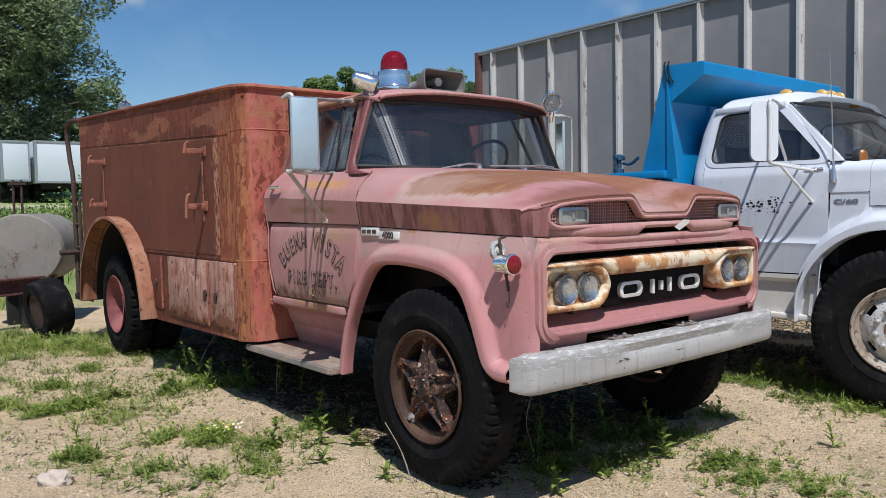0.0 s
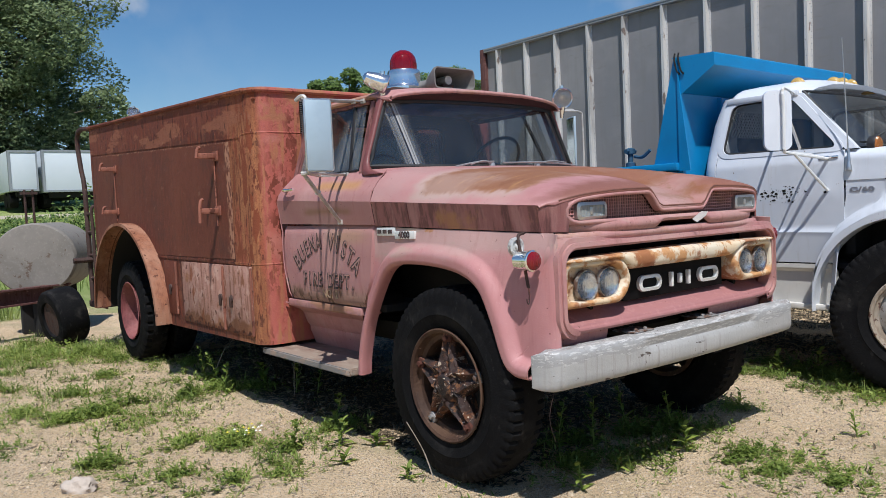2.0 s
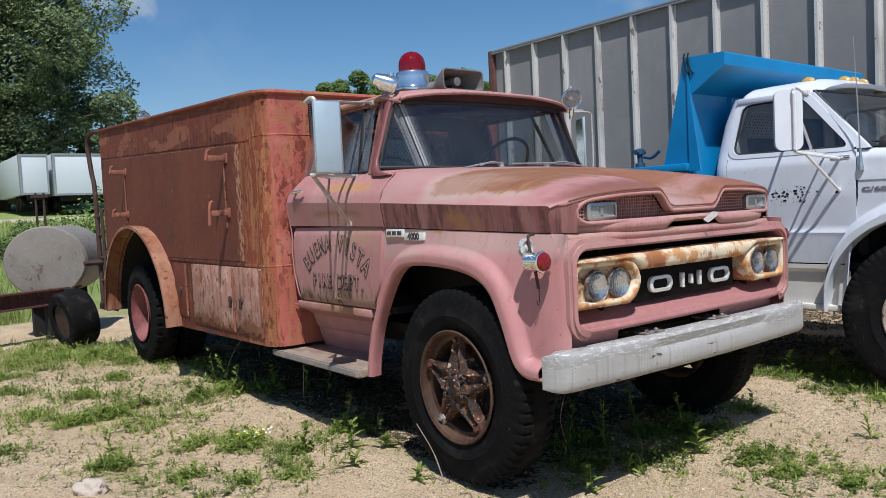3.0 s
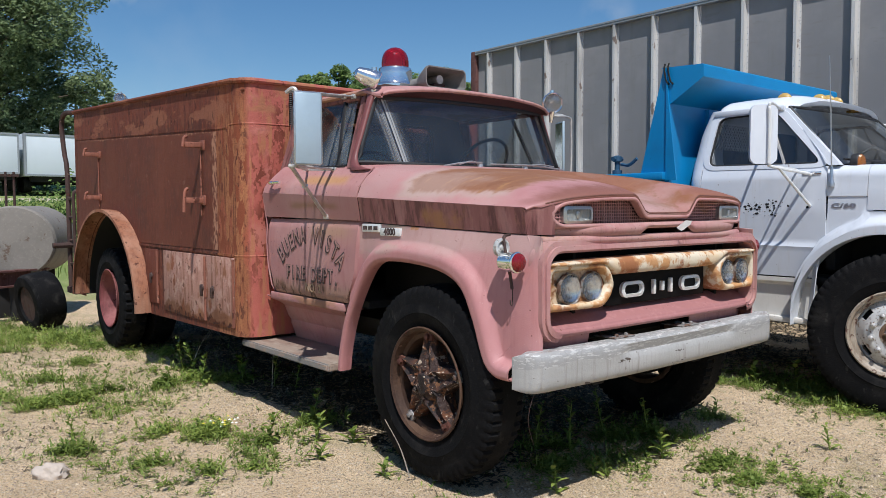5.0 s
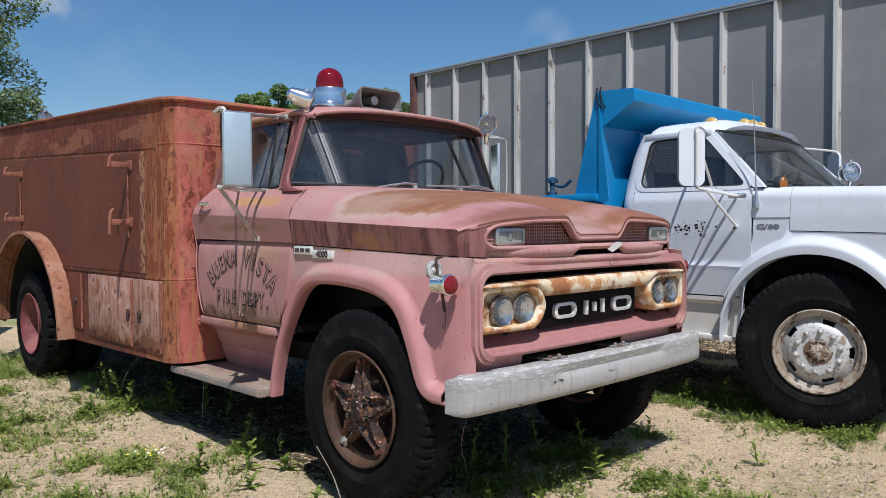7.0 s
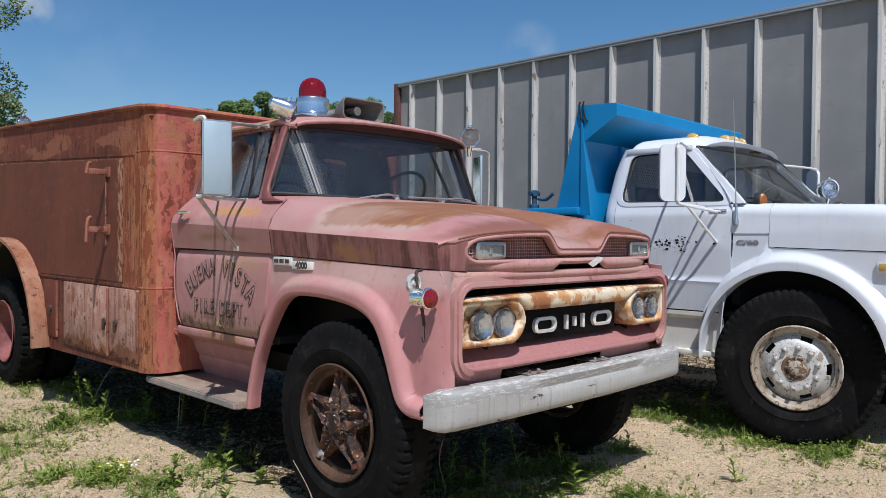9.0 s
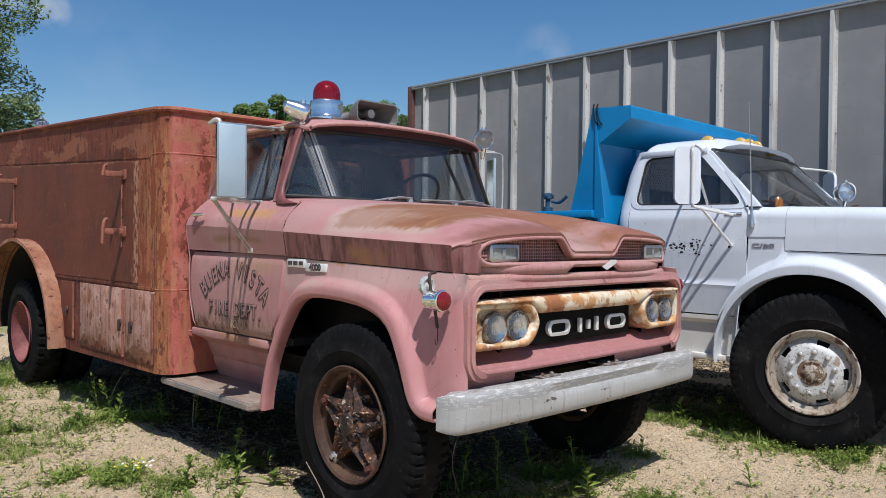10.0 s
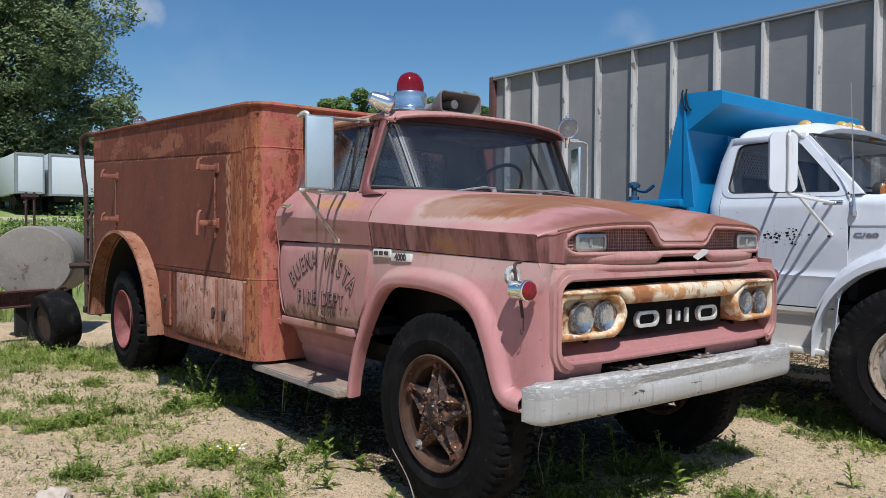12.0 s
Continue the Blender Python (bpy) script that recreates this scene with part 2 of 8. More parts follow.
def shaded_band_paint():
    """Dull maroon band under the hood edge: shade put in its colour, dirt streaks."""
    k = Mat("shaded_band_paint", (0.205, 0.084, 0.078), 0.6, 0, 0.3)
    k.spots(34, 0.46, 0.62, (0.085, 0.034, 0.032), detail=7, stretch=(1, 1, 0.10), amount=0.8)
    k.spots(14, 0.50, 0.66, (0.32, 0.165, 0.150), detail=7, stretch=(1, 1, 0.16), shift=(5, 1, 2), amount=0.55)
    k.spots(2.2, 0.5, 0.7, (0.27, 0.13, 0.115), shift=(1, 4, 2), amount=0.7)
    k.spots(3.2, 0.6, 0.72, (0.27, 0.13, 0.05), shift=(6, 4, 2), amount=0.7)
    k.bump(k.noise(120, 3), 0.001)
    return k.done()


def box_paint():
    """Rust-brown oxidised red body: maroon sides, raw orange rust at the front corner, red front."""
    k = Mat("box_paint", (0.150, 0.037, 0.019), 0.75, 0, 0.3)
    y, z, x = k.axis(1), k.axis(2), k.axis(0)
    k.spots(1.3, 0.4, 0.7, (0.205, 0.054, 0.026), amount=0.8)
    k.spots(5, 0.49, 0.55, (0.21, 0.078, 0.043), detail=10, amount=0.55, shift=(3, 1, 1))
    k.spots(10, 0.50, 0.54, (0.075, 0.024, 0.017), detail=10, stretch=(1, 1, 0.5), shift=(7, 7, 1), amount=0.6)
    k.spots(42, 0.46, 0.62, (0.060, 0.021, 0.016), stretch=(1, 1, 0.06), amount=0.55)
    k.spots(12, 0.52, 0.66, (0.065, 0.022, 0.017), stretch=(1, 1, 0.12), amount=0.8)
    rag = k.noise(5, 7, (1, 1, 0.35))
    front = k.step(k.math("SUBTRACT", k.math("MULTIPLY", rag, 0.12), y), -2.16, -2.12)
    k.layer(front, (0.27, 0.100, 0.046), 0.8)
    k.layer(k.math("MULTIPLY", front, k.step(k.noise(30, 7, (1, 1, 0.06), (4, 2, 1)), 0.45, 0.60)), (0.35, 0.140, 0.062))
    k.layer(k.math("MULTIPLY", front, k.step(k.noise(44, 6, (1, 1, 0.05), (1, 7, 1)), 0.54, 0.64)), (0.16, 0.052, 0.024))
    k.layer(k.math("MULTIPLY", front, k.step(k.noise(5, 8, (1.4, 1.4, 0.5), (6, 2, 3)), 0.50, 0.60)), (0.30, 0.085, 0.045))
    k.layer(k.math("MULTIPLY", front, k.step(k.noise(13, 10, (2.2, 2.2, 0.8), (1, 2, 8)), 0.56, 0.60)), (0.150, 0.042, 0.022))
    top = k.step(k.math("ADD", z, k.math("MULTIPLY", k.noise(4, 7, (1, 0.6, 1)), 0.4)), 2.12, 2.32)
    k.layer(k.math("MULTIPLY", top, 0.55), (0.165, 0.042, 0.025))
    scr = k.math("MULTIPLY", k.step(k.noise(3, 10, (1, 0.5, 2.5), (2, 8, 5)), 0.535, 0.56), k.step(k.math("ADD", z, k.math("MULTIPLY", y, -0.046)), 1.74, 1.80))
    k.layer(k.math("MULTIPLY", scr, 0.7), (0.27, 0.105, 0.060), 0.85)
    k.layer(k.math("MULTIPLY", k.step(k.noise(20, 10, (1, 1, 0.5), (3, 3, 3)), 0.60, 0.63), 0.7), (0.060, 0.021, 0.015), 0.9)
    k.layer(k.math("MULTIPLY", k.step(k.noise(11, 10, (1, 1, 0.8), (8, 5, 3)), 0.64, 0.66), 0.5), (0.30, 0.13, 0.070), 0.9)
    k.spots(32, 0.68, 0.70, (0.42, 0.25, 0.17), amount=0.45)
    k.spots(120, 0.54, 0.66, (0.055, 0.019, 0.013), detail=4, shift=(4, 1, 6), amount=0.5)
    k.spots(36, 0.56, 0.62, (0.10, 0.033, 0.018), detail=9, stretch=(1, 1, 0.4), shift=(9, 1, 2), amount=0.35)
    k.layer(k.math("MULTIPLY", k.math("MULTIPLY", front, k.step(z, 1.02, 1.08)), k.step(k.noise(7, 10, (2.0, 2.0, 0.6), (2, 6, 8)), 0.53, 0.56)), (0.20, 0.055, 0.026), 0.9)
    face = k.math("MULTIPLY", k.step(k.math("ADD", x, k.math("MULTIPLY", rag, 0.06)), -1.03, -0.985), k.step(k.math("MULTIPLY", y, -1), -1.84, -1.81))
    k.layer(k.math("MULTIPLY", face, 0.90), (0.380, 0.100, 0.078), 0.6)
    k.layer(k.math("MULTIPLY", face, k.step(k.noise(4, 6, shift=(9, 2, 8)), 0.5, 0.66)), (0.41, 0.145, 0.112), 0.6)
    k.layer(k.math("MULTIPLY", face, k.math("MULTIPLY", k.step(k.noise(2.5, 5, (1, 1, 0.4), (3, 1, 9)), 0.43, 0.54), k.step(k.noise(22, 9, (1, 1, 0.6), (5, 1, 4)), 0.51, 0.54))), (0.165, 0.042, 0.026), 0.8)
    k.layer(k.math("MULTIPLY", face, k.step(k.noise(14, 8, (1.2, 1.2, 0.18), (5, 6, 1)), 0.53, 0.64)), (0.36, 0.145, 0.075), 0.8)
    k.layer(k.math("MULTIPLY", face, k.math("MULTIPLY", k.step(z, 1.97, 2.0), k.step(k.noise(9, 9, (1, 1, 0.7), (2, 6, 6)), 0.46, 0.56))), (0.33, 0.130, 0.070), 0.8)
    k.bump(k.noise(60, 5), 0.003)
    k.bump(k.noise(8, 8), 0.004)
    k.bump(k.noise(2.5, 3), 0.012)
    return k.done()


def rust_panel(name, base, streak, pale=None, patch=0.62):
    """Oxidised steel: mottled, streaked downwards, flaked in sharp patches."""
    k = Mat(name, base, 0.7, 0, 0.3)
    k.spots(1.6, 0.4, 0.7, tuple(v * 1.35 for v in base), amount=0.7)
    k.spots(6, 0.49, 0.55, tuple(v * 1.3 for v in base), detail=10, shift=(2, 7, 3), amount=0.5)
    k.spots(18, 0.48, 0.68, streak, stretch=(1, 1, 0.10), amount=0.7)
    k.spots(48, 0.48, 0.62, streak, stretch=(1, 1, 0.05), amount=0.5)
    if pale:
        k.spots(4, 0.42, 0.58, pale, detail=8, stretch=(1, 1, 0.4), shift=(2, 5, 1), amount=0.9)
    k.spots(17, patch - 0.03, patch, RUST_DARK, detail=10, shift=(1, 2, 6), rough=0.9, amount=0.85)
    k.spots(26, 0.66, 0.68, (0.38, 0.24, 0.17), amount=0.5)
    k.bump(k.noise(70, 5), 0.004)
    k.bump(k.noise(9, 8), 0.005)
    k.bump(k.noise(3, 3), 0.01)
    return k.done()


def star_rust():
    """Black-brown flaked casting with orange rust and pale chips."""
    k = Mat("star_rust", (0.040, 0.021, 0.017), 0.65, 0, 0.4)
    k.spots(13, 0.50, 0.56, (0.085, 0.034, 0.018), detail=8, amount=0.85, rough=0.85)
    k.spots(30, 0.56, 0.60, (0.19, 0.085, 0.038), detail=8, shift=(3, 1, 2), amount=0.8, rough=0.85)
    k.spots(20, 0.54, 0.57, (0.014, 0.010, 0.009), detail=9, shift=(6, 1, 2), amount=0.9)
    edge = k.math("SUBTRACT", 1.0, k.step(k.math("ABSOLUTE", k.math("SUBTRACT", k.noise(20, 8, shift=(1, 7, 4)), 0.55), 0.0), 0.002, 0.012))
    k.layer(k.math("MULTIPLY", k.math("MULTIPLY", edge, k.step(k.noise(8, 4, shift=(2, 2, 8)), 0.5, 0.6)), 0.8), (0.42, 0.32, 0.24))
    k.spots(9, 0.57, 0.62, (0.15, 0.055, 0.022), detail=9, shift=(3, 8, 1), amount=0.7, rough=0.85)
    k.spots(26, 0.62, 0.65, (0.50, 0.40, 0.31), detail=9, stretch=(1, 0.5, 1), shift=(8, 2, 2), amount=0.9)
    k.spots(38, 0.64, 0.67, (0.52, 0.42, 0.33), amount=0.8)
    k.bump(k.noise(20, 8), 0.012)
    k.bump(k.noise(60, 6), 0.006)
    return k.done()


def oxide_panel():
    """Even red-brown oxide with soft clouds, faint runs and a few pale scuffs."""
    k = Mat("oxide_panel", (0.118, 0.028, 0.015), 0.66, 0, 0.35)
    k.spots(1.1, 0.38, 0.70, (0.160, 0.044, 0.023), amount=0.9)
    k.spots(3.5, 0.48, 0.70, (0.075, 0.026, 0.018), shift=(5, 2, 2), amount=0.6)
    k.spots(14, 0.50, 0.75, (0.075, 0.026, 0.018), stretch=(1, 1, 0.06), amount=0.45)
    k.spots(12, 0.62, 0.66, (0.24, 0.12, 0.08), detail=10, shift=(2, 6, 1), amount=0.6, rough=0.8)
    k.spots(34, 0.50, 0.66, (0.175, 0.050, 0.028), detail=7, stretch=(1, 1, 0.35), shift=(1, 1, 6), amount=0.55)
    k.spots(110, 0.52, 0.66, (0.060, 0.020, 0.014), detail=4, shift=(1, 8, 6), amount=0.55)
    k.spots(6, 0.53, 0.57, (0.135, 0.038, 0.020), detail=10, stretch=(1, 1, 0.5), shift=(6, 8, 2), amount=0.6)
    y, z = k.axis(1), k.axis(2)
    frayed = k.noise(16, 10, shift=(4, 4, 4))
    side = k.step(k.math("SUBTRACT", k.math("MULTIPLY", frayed, 0.10), y), -2.235, -2.205)
    above = k.step(k.math("ADD", k.math("ADD", z, k.math("MULTIPLY", y, -0.048)), k.math("MULTIPLY", frayed, 0.08)), 1.800, 1.815)
    k.layer(k.math("MULTIPLY", k.math("MAXIMUM", side, above), k.step(k.noise(34, 8, (1, 1, 0.5), (7, 1, 2)), 0.44, 0.56)), (0.37, 0.185, 0.115), 0.8)
    k.spots(70, 0.66, 0.72, (0.045, 0.018, 0.013), amount=0.6)
    k.bump(k.noise(90, 5), 0.0015)
    k.bump(k.noise(2.2, 3), 0.012)
    return k.done()


def locker_paint():
    """Pale worn paint left in fields on rust, rusted through along the lower edge."""
    k = Mat("worn_door", (0.215, 0.090, 0.050), 0.75, 0, 0.3)
    k.spots(8, 0.45, 0.6, (0.29, 0.13, 0.07), detail=8, stretch=(1, 1, 0.3), amount=0.8)
    z = k.axis(2)
    rag = k.noise(5, 9, (1, 1, 0.6), (2, 5, 1))
    field = k.math("MULTIPLY", k.step(k.math("ADD", z, k.math("MULTIPLY", rag, 0.35)), 0.76, 0.80), k.step(rag, 0.36, 0.44))
    k.layer(k.math("MULTIPLY", field, 0.9), (0.385, 0.205, 0.160), 0.7)
    k.layer(k.math("MULTIPLY", field, k.step(k.noise(30, 5, (1, 1, 0.06)), 0.48, 0.64)), (0.22, 0.10, 0.066))
    k.layer(k.math("MULTIPLY", field, k.step(k.noise(9, 8, shift=(6, 3, 3)), 0.5, 0.62)), (0.43, 0.26, 0.205))
    low = k.step(k.math("MULTIPLY", k.math("ADD", z, k.math("MULTIPLY", k.noise(11, 9, (1, 1, 0.7), (1, 1, 5)), 0.22)), -1), -0.675, -0.655)
    k.layer(low, (0.17, 0.060, 0.030), 0.9)
    k.layer(k.math("MULTIPLY", low, k.step(k.noise(24, 8, shift=(2, 2, 5)), 0.5, 0.56)), (0.075, 0.030, 0.020), 0.9)
    k.spots(5, 0.60, 0.63, (0.22, 0.075, 0.035), detail=10, stretch=(1, 1, 0.5), shift=(6, 6, 2), amount=0.9, rough=0.9)
    k.spots(14, 0.62, 0.65, (0.10, 0.040, 0.025), detail=10, amount=0.8, rough=0.9)
    k.spots(50, 0.64, 0.68, (0.10, 0.040, 0.025), amount=0.7, rough=0.9)
    k.bump(k.noise(60, 5), 0.003)
    k.bump(k.noise(6, 6), 0.006)
    return k.done()


def step_metal():
    """Dusty worn tread: grey metal nosing, tan dust and scraped pink paint on top."""
    k = Mat("step_dust", (0.27, 0.205, 0.16), 0.8, 0, 0.3)
    k.spots(5, 0.42, 0.62, (0.20, 0.13, 0.10), detail=8, stretch=(1, 0.4, 1), amount=0.8)
    k.spots(22, 0.5, 0.66, (0.33, 0.27, 0.215), stretch=(1, 0.3, 1), detail=8, amount=0.7)
    nosing = k.step(k.math("ABSOLUTE", k.axis(0), 0.0), 1.030, 1.038)
    k.layer(k.math("MULTIPLY", nosing, 0.85), (0.23, 0.215, 0.20), 0.55)
    k.layer(k.math("MULTIPLY", nosing, k.step(k.noise(14, 8, (1, 0.5, 1.5)), 0.5, 0.6)), (0.33, 0.24, 0.19))
    k.spots(40, 0.64, 0.69, (0.09, 0.05, 0.035), amount=0.8)
    k.bump(k.noise(60, 5), 0.002)
    return k.done()


def white_paint(name, base=(0.70, 0.72, 0.75), dirt=0.3, rough=0.32):
    k = Mat(name, base, rough, 0, 0.5)
    k.spots(2.0, 0.45, 0.75, tuple(v * 0.86 for v in base), amount=dirt * 2)
    k.spots(26, 0.55, 0.8, (0.42, 0.38, 0.32), stretch=(1, 1, 0.12), amount=dirt)
    k.spots(34, 0.70, 0.73, (0.13, 0.06, 0.035), amount=0.8, rough=0.9)
    k.bump(k.noise(3, 2), 0.003)
    return k.done()


def chipped_white(name):
    """Cream paint over rust, as on the lamp bar and the bumper."""
    k = Mat(name, (0.64, 0.56, 0.43), 0.5, 0, 0.4)
    k.spots(3.5, 0.42, 0.62, (0.60, 0.44, 0.26), detail=6, shift=(8, 1, 2), amount=0.8)
    k.spots(9, 0.475, 0.56, (0.47, 0.225, 0.080), detail=9, amount=0.9, rough=0.8)
    k.spots(22, 0.54, 0.60, (0.40, 0.175, 0.060), detail=9, stretch=(1, 1, 0.5), shift=(1, 6, 2), amount=0.85, rough=0.8)
    k.spots(5, 0.53, 0.60, (0.29, 0.110, 0.045), detail=9, shift=(4, 4, 2), amount=0.9, rough=0.9)
    k.spots(40, 0.64, 0.70, (0.07, 0.03, 0.02), amount=0.8, rough=0.9)
    k.bump(k.noise(50, 4), 0.002)
    return k.done()


def bumper_paint():
    k = Mat("bumper_paint", (0.385, 0.375, 0.36), 0.42, 0, 0.5)
    k.spots(5, 0.45, 0.65, (0.34, 0.335, 0.32), stretch=(0.4, 1, 1), amount=0.8)
    k.spots(45, 0.5, 0.75, (0.24, 0.222, 0.200), stretch=(1, 1, 0.06), amount=0.75)
    top = k.step(k.axis(2), 0.705, 0.735)
    k.layer(k.math("MULTIPLY", top, k.math("MULTIPLY", k.step(k.noise(9, 8, (0.6, 2, 1)), 0.56, 0.62), 0.8)), (0.20, 0.12, 0.075), 0.9)
    worn = k.step(k.math("ADD", k.axis(2), k.math("MULTIPLY", k.noise(2.2, 4, (1, 0, 0)), 0.16)), 0.745, 0.752)
    k.layer(k.math("MULTIPLY", worn, 0.55), (0.27, 0.268, 0.262), 0.5)
    k.layer(k.math("MULTIPLY", worn, k.step(k.noise(55, 9, (0.3, 1, 2), (1, 1, 4)), 0.54, 0.58)), (0.46, 0.45, 0.435), 0.4)
    k.layer(k.math("MULTIPLY", top, k.step(k.noise(48, 9, (0.4, 1, 2), (5, 1, 4)), 0.58, 0.61)), (0.55, 0.54, 0.51), 0.4)
    k.spots(17, 0.665, 0.69, (0.06, 0.04, 0.03), amount=0.9, stretch=(0.5, 1, 1.6), rough=0.9)
    k.spots(42, 0.67, 0.69, (0.08, 0.05, 0.035), detail=8, stretch=(1, 1, 0.6), shift=(2, 2, 7), amount=0.8, rough=0.9)
    k.bump(k.noise(60, 4), 0.0015)
    return k.done()


def rubber(name="tyre_rubber", dust=0.3):
    k = Mat(name, (0.0058, 0.0058, 0.0063), 0.78, 0, 0.09)
    k.spots(6, 0.50, 0.74, (0.040, 0.037, 0.034), amount=dust * 1.2)
    k.spots(24, 0.62, 0.66, (0.045, 0.042, 0.038), detail=9, stretch=(1, 1, 0.6), amount=0.35)
    k.spots(50, 0.5, 0.7, (0.013, 0.0125, 0.012), amount=0.5)
    k.bump(k.noise(110, 4), 0.002)
    return k.done()


def glass(name, color, rough=0.02, dust=0.07, streaks=None):
    m = bpy.data.materials.new(name)
    m.use_nodes = True
    n, l = m.node_tree.nodes, m.node_tree.links
    n.clear()
    out = n.new("ShaderNodeOutputMaterial")
    tr = n.new("ShaderNodeBsdfTransparent")
    tr.inputs[0].default_value = (*color, 1)
    gl = n.new("ShaderNodeBsdfGlossy")
    gl.inputs["Roughness"].default_value = rough
    gl.inputs["Color"].default_value = (0.8, 0.8, 0.8, 1)
    lw = n.new("ShaderNodeLayerWeight")
    lw.inputs[0].default_value = 0.5
    pw = n.new("ShaderNodeMath")
    pw.operation = "POWER"
    l.new(lw.outputs["Facing"], pw.inputs[0])
    pw.inputs[1].default_value = 4.0
    fr = n.new("ShaderNodeMapRange")
    fr.inputs["To Min"].default_value, fr.inputs["To Max"].default_value = 0.085, 0.42
    l.new(pw.outputs[0], fr.inputs["Value"])
    mx = n.new("ShaderNodeMixShader")
    l.new(fr.outputs[0], mx.inputs[0])
    l.new(tr.outputs[0], mx.inputs[1])
    l.new(gl.outputs[0], mx.inputs[2])
    # a film of dust on the pane
    df = n.new("ShaderNodeBsdfDiffuse")
    df.inputs[0].default_value = (0.55, 0.56, 0.56, 1)
    tc = n.new("ShaderNodeTexCoord")
    nz = n.new("ShaderNodeTexNoise")
    nz.inputs["Scale"].default_value = 3.0
    nz.inputs["Detail"].default_value = 6.0
    l.new(tc.outputs["Object"], nz.inputs["Vector"])
    mr = n.new("ShaderNodeMapRange")
    mr.inputs["From Min"].default_value, mr.inputs["From Max"].default_value = 0.35, 0.75
    mr.inputs["To Min"].default_value, mr.inputs["To Max"].default_value = 0.01, dust
    l.new(nz.outputs["Fac"], mr.inputs["Value"])
    film = mr.outputs[0]
    if streaks:
        # milky wiped streaks: a band about the line x = a + b * z, broken into fine lines
        a, b, half, amount = streaks

        def calc(op, p, q):
            k = n.new("ShaderNodeMath")
            k.operation = op
            for i, val in enumerate((p, q)):
                if isinstance(val, (int, float)):
                    k.inputs[i].default_value = val
                else:
                    l.new(val, k.inputs[i])
            return k.outputs[0]
        sp = n.new("ShaderNodeSeparateXYZ")
        l.new(tc.outputs["Object"], sp.inputs[0])
        d = calc("SUBTRACT", calc("SUBTRACT", sp.outputs[0], a), calc("MULTIPLY", sp.outputs[2], b))
        band = n.new("ShaderNodeMapRange")
        band.interpolation_type = "SMOOTHSTEP"
        band.inputs["From Min"].default_value, band.inputs["From Max"].default_value = half, 0.0
        l.new(calc("ABSOLUTE", d, 0.0), band.inputs["Value"])
        fine = n.new("ShaderNodeTexNoise")
        fine.noise_dimensions = "1D"
        fine.inputs["Scale"].default_value = 70.0
        fine.inputs["Detail"].default_value = 4.0
        l.new(d, fine.inputs["W"])
        lines = n.new("ShaderNodeMapRange")
        lines.inputs["From Min"].default_value, lines.inputs["From Max"].default_value = 0.38, 0.72
        l.new(fine.outputs["Fac"], lines.inputs["Value"])
        film = calc("ADD", film, calc("MULTIPLY", calc("MULTIPLY", band.outputs[0], lines.outputs[0]), amount))
    m2 = n.new("ShaderNodeMixShader")
    l.new(film, m2.inputs[0])
    l.new(mx.outputs[0], m2.inputs[1])
    l.new(df.outputs[0], m2.inputs[2])
    l.new(m2.outputs[0], out.inputs[0])
    return m


def clear_lens(name, color, rough=0.08, trans=0.6, ridges=32, relief=0.0015):
    k = Mat(name, color, rough, 0, 0.6)
    k.b.inputs["Transmission Weight"].default_value = trans
    wave = k.n.new("ShaderNodeTexWave")
    wave.inputs["Scale"].default_value = ridges
    k.l.new(k.co, wave.inputs["Vector"])
    k.bump(wave.outputs["Fac"], relief)
    return k.done()


def foliage(name, dark, light, trans=0.25):
    k = Mat(name, dark, 0.55, 0, 0.3)
    g = k.n.new("ShaderNodeNewGeometry")
    k.layer(g.outputs["Random Per Island"], light)
    k.spots(0.8, 0.4, 0.65, tuple(v * 0.75 for v in dark), amount=0.6)
    d = k.done()
    tr = k.n.new("ShaderNodeBsdfTranslucent")
    k.l.new(k.c, tr.inputs[0])
    mx = k.n.new("ShaderNodeMixShader")
    mx.inputs[0].default_value = trans
    k.l.new(k.b.outputs[0], mx.inputs[1])
    k.l.new(tr.outputs[0], mx.inputs[2])
    k.l.new(mx.outputs[0], k.n["Material Output"].inputs[0])
    return d


# the visor's shade over the header is put into this dark maroon
header_m = plain("shaded_header_maroon", (0.050, 0.017, 0.017), 0.6)
splash_m = Mat("splash_paint", (0.34, 0.150, 0.145), 0.5, 0, 0.4).spots(3, 0.42, 0.66, (0.25, 0.105, 0.100), stretch=(0.4, 1, 1), amount=0.8).spots(26, 0.5, 0.66, (0.42, 0.205, 0.195), detail=7, amount=0.5).spots(60, 0.66, 0.7, (0.12, 0.05, 0.035), amount=0.7, rough=0.8).done()
# maroon taken darker to hold the pillar's shade
pillar_m = plain("shaded_pillar_maroon", (0.17, 0.055, 0.052), 0.5)
pink = pink_paint("pink_paint")
pink_rusty = pink_paint("pink_rusty", 0.15)
hood_m = hood_paint()
fender_m = fender_paint()
door_m = door_paint()
pod_m = pod_paint()
band_m = shaded_band_paint()
box_m = box_paint()
side_door_m = oxide_panel()
low_door_m = locker_paint()
arch_m = rust_panel("arch_rust", (0.235, 0.095, 0.052), (0.13, 0.048, 0.03), (0.33, 0.165, 0.105), 0.64)
iron_m = rust_panel("iron_rust", (0.055, 0.032, 0.027), (0.035, 0.020, 0.017))
hub_m = rust_panel("hub_rust", (0.13, 0.050, 0.032), (0.045, 0.020, 0.017), (0.21, 0.10, 0.06), 0.475)
hinge_m = rust_panel("hinge_rust", (0.235, 0.090, 0.060), (0.14, 0.05, 0.035))
step_m = step_metal()
cream_m = chipped_white("chipped_cream")
bumper_m = bumper_paint()
tyre_m = rubber()
tyre_dusty_m = rubber("tyre_rubber_dusty", 0.7)
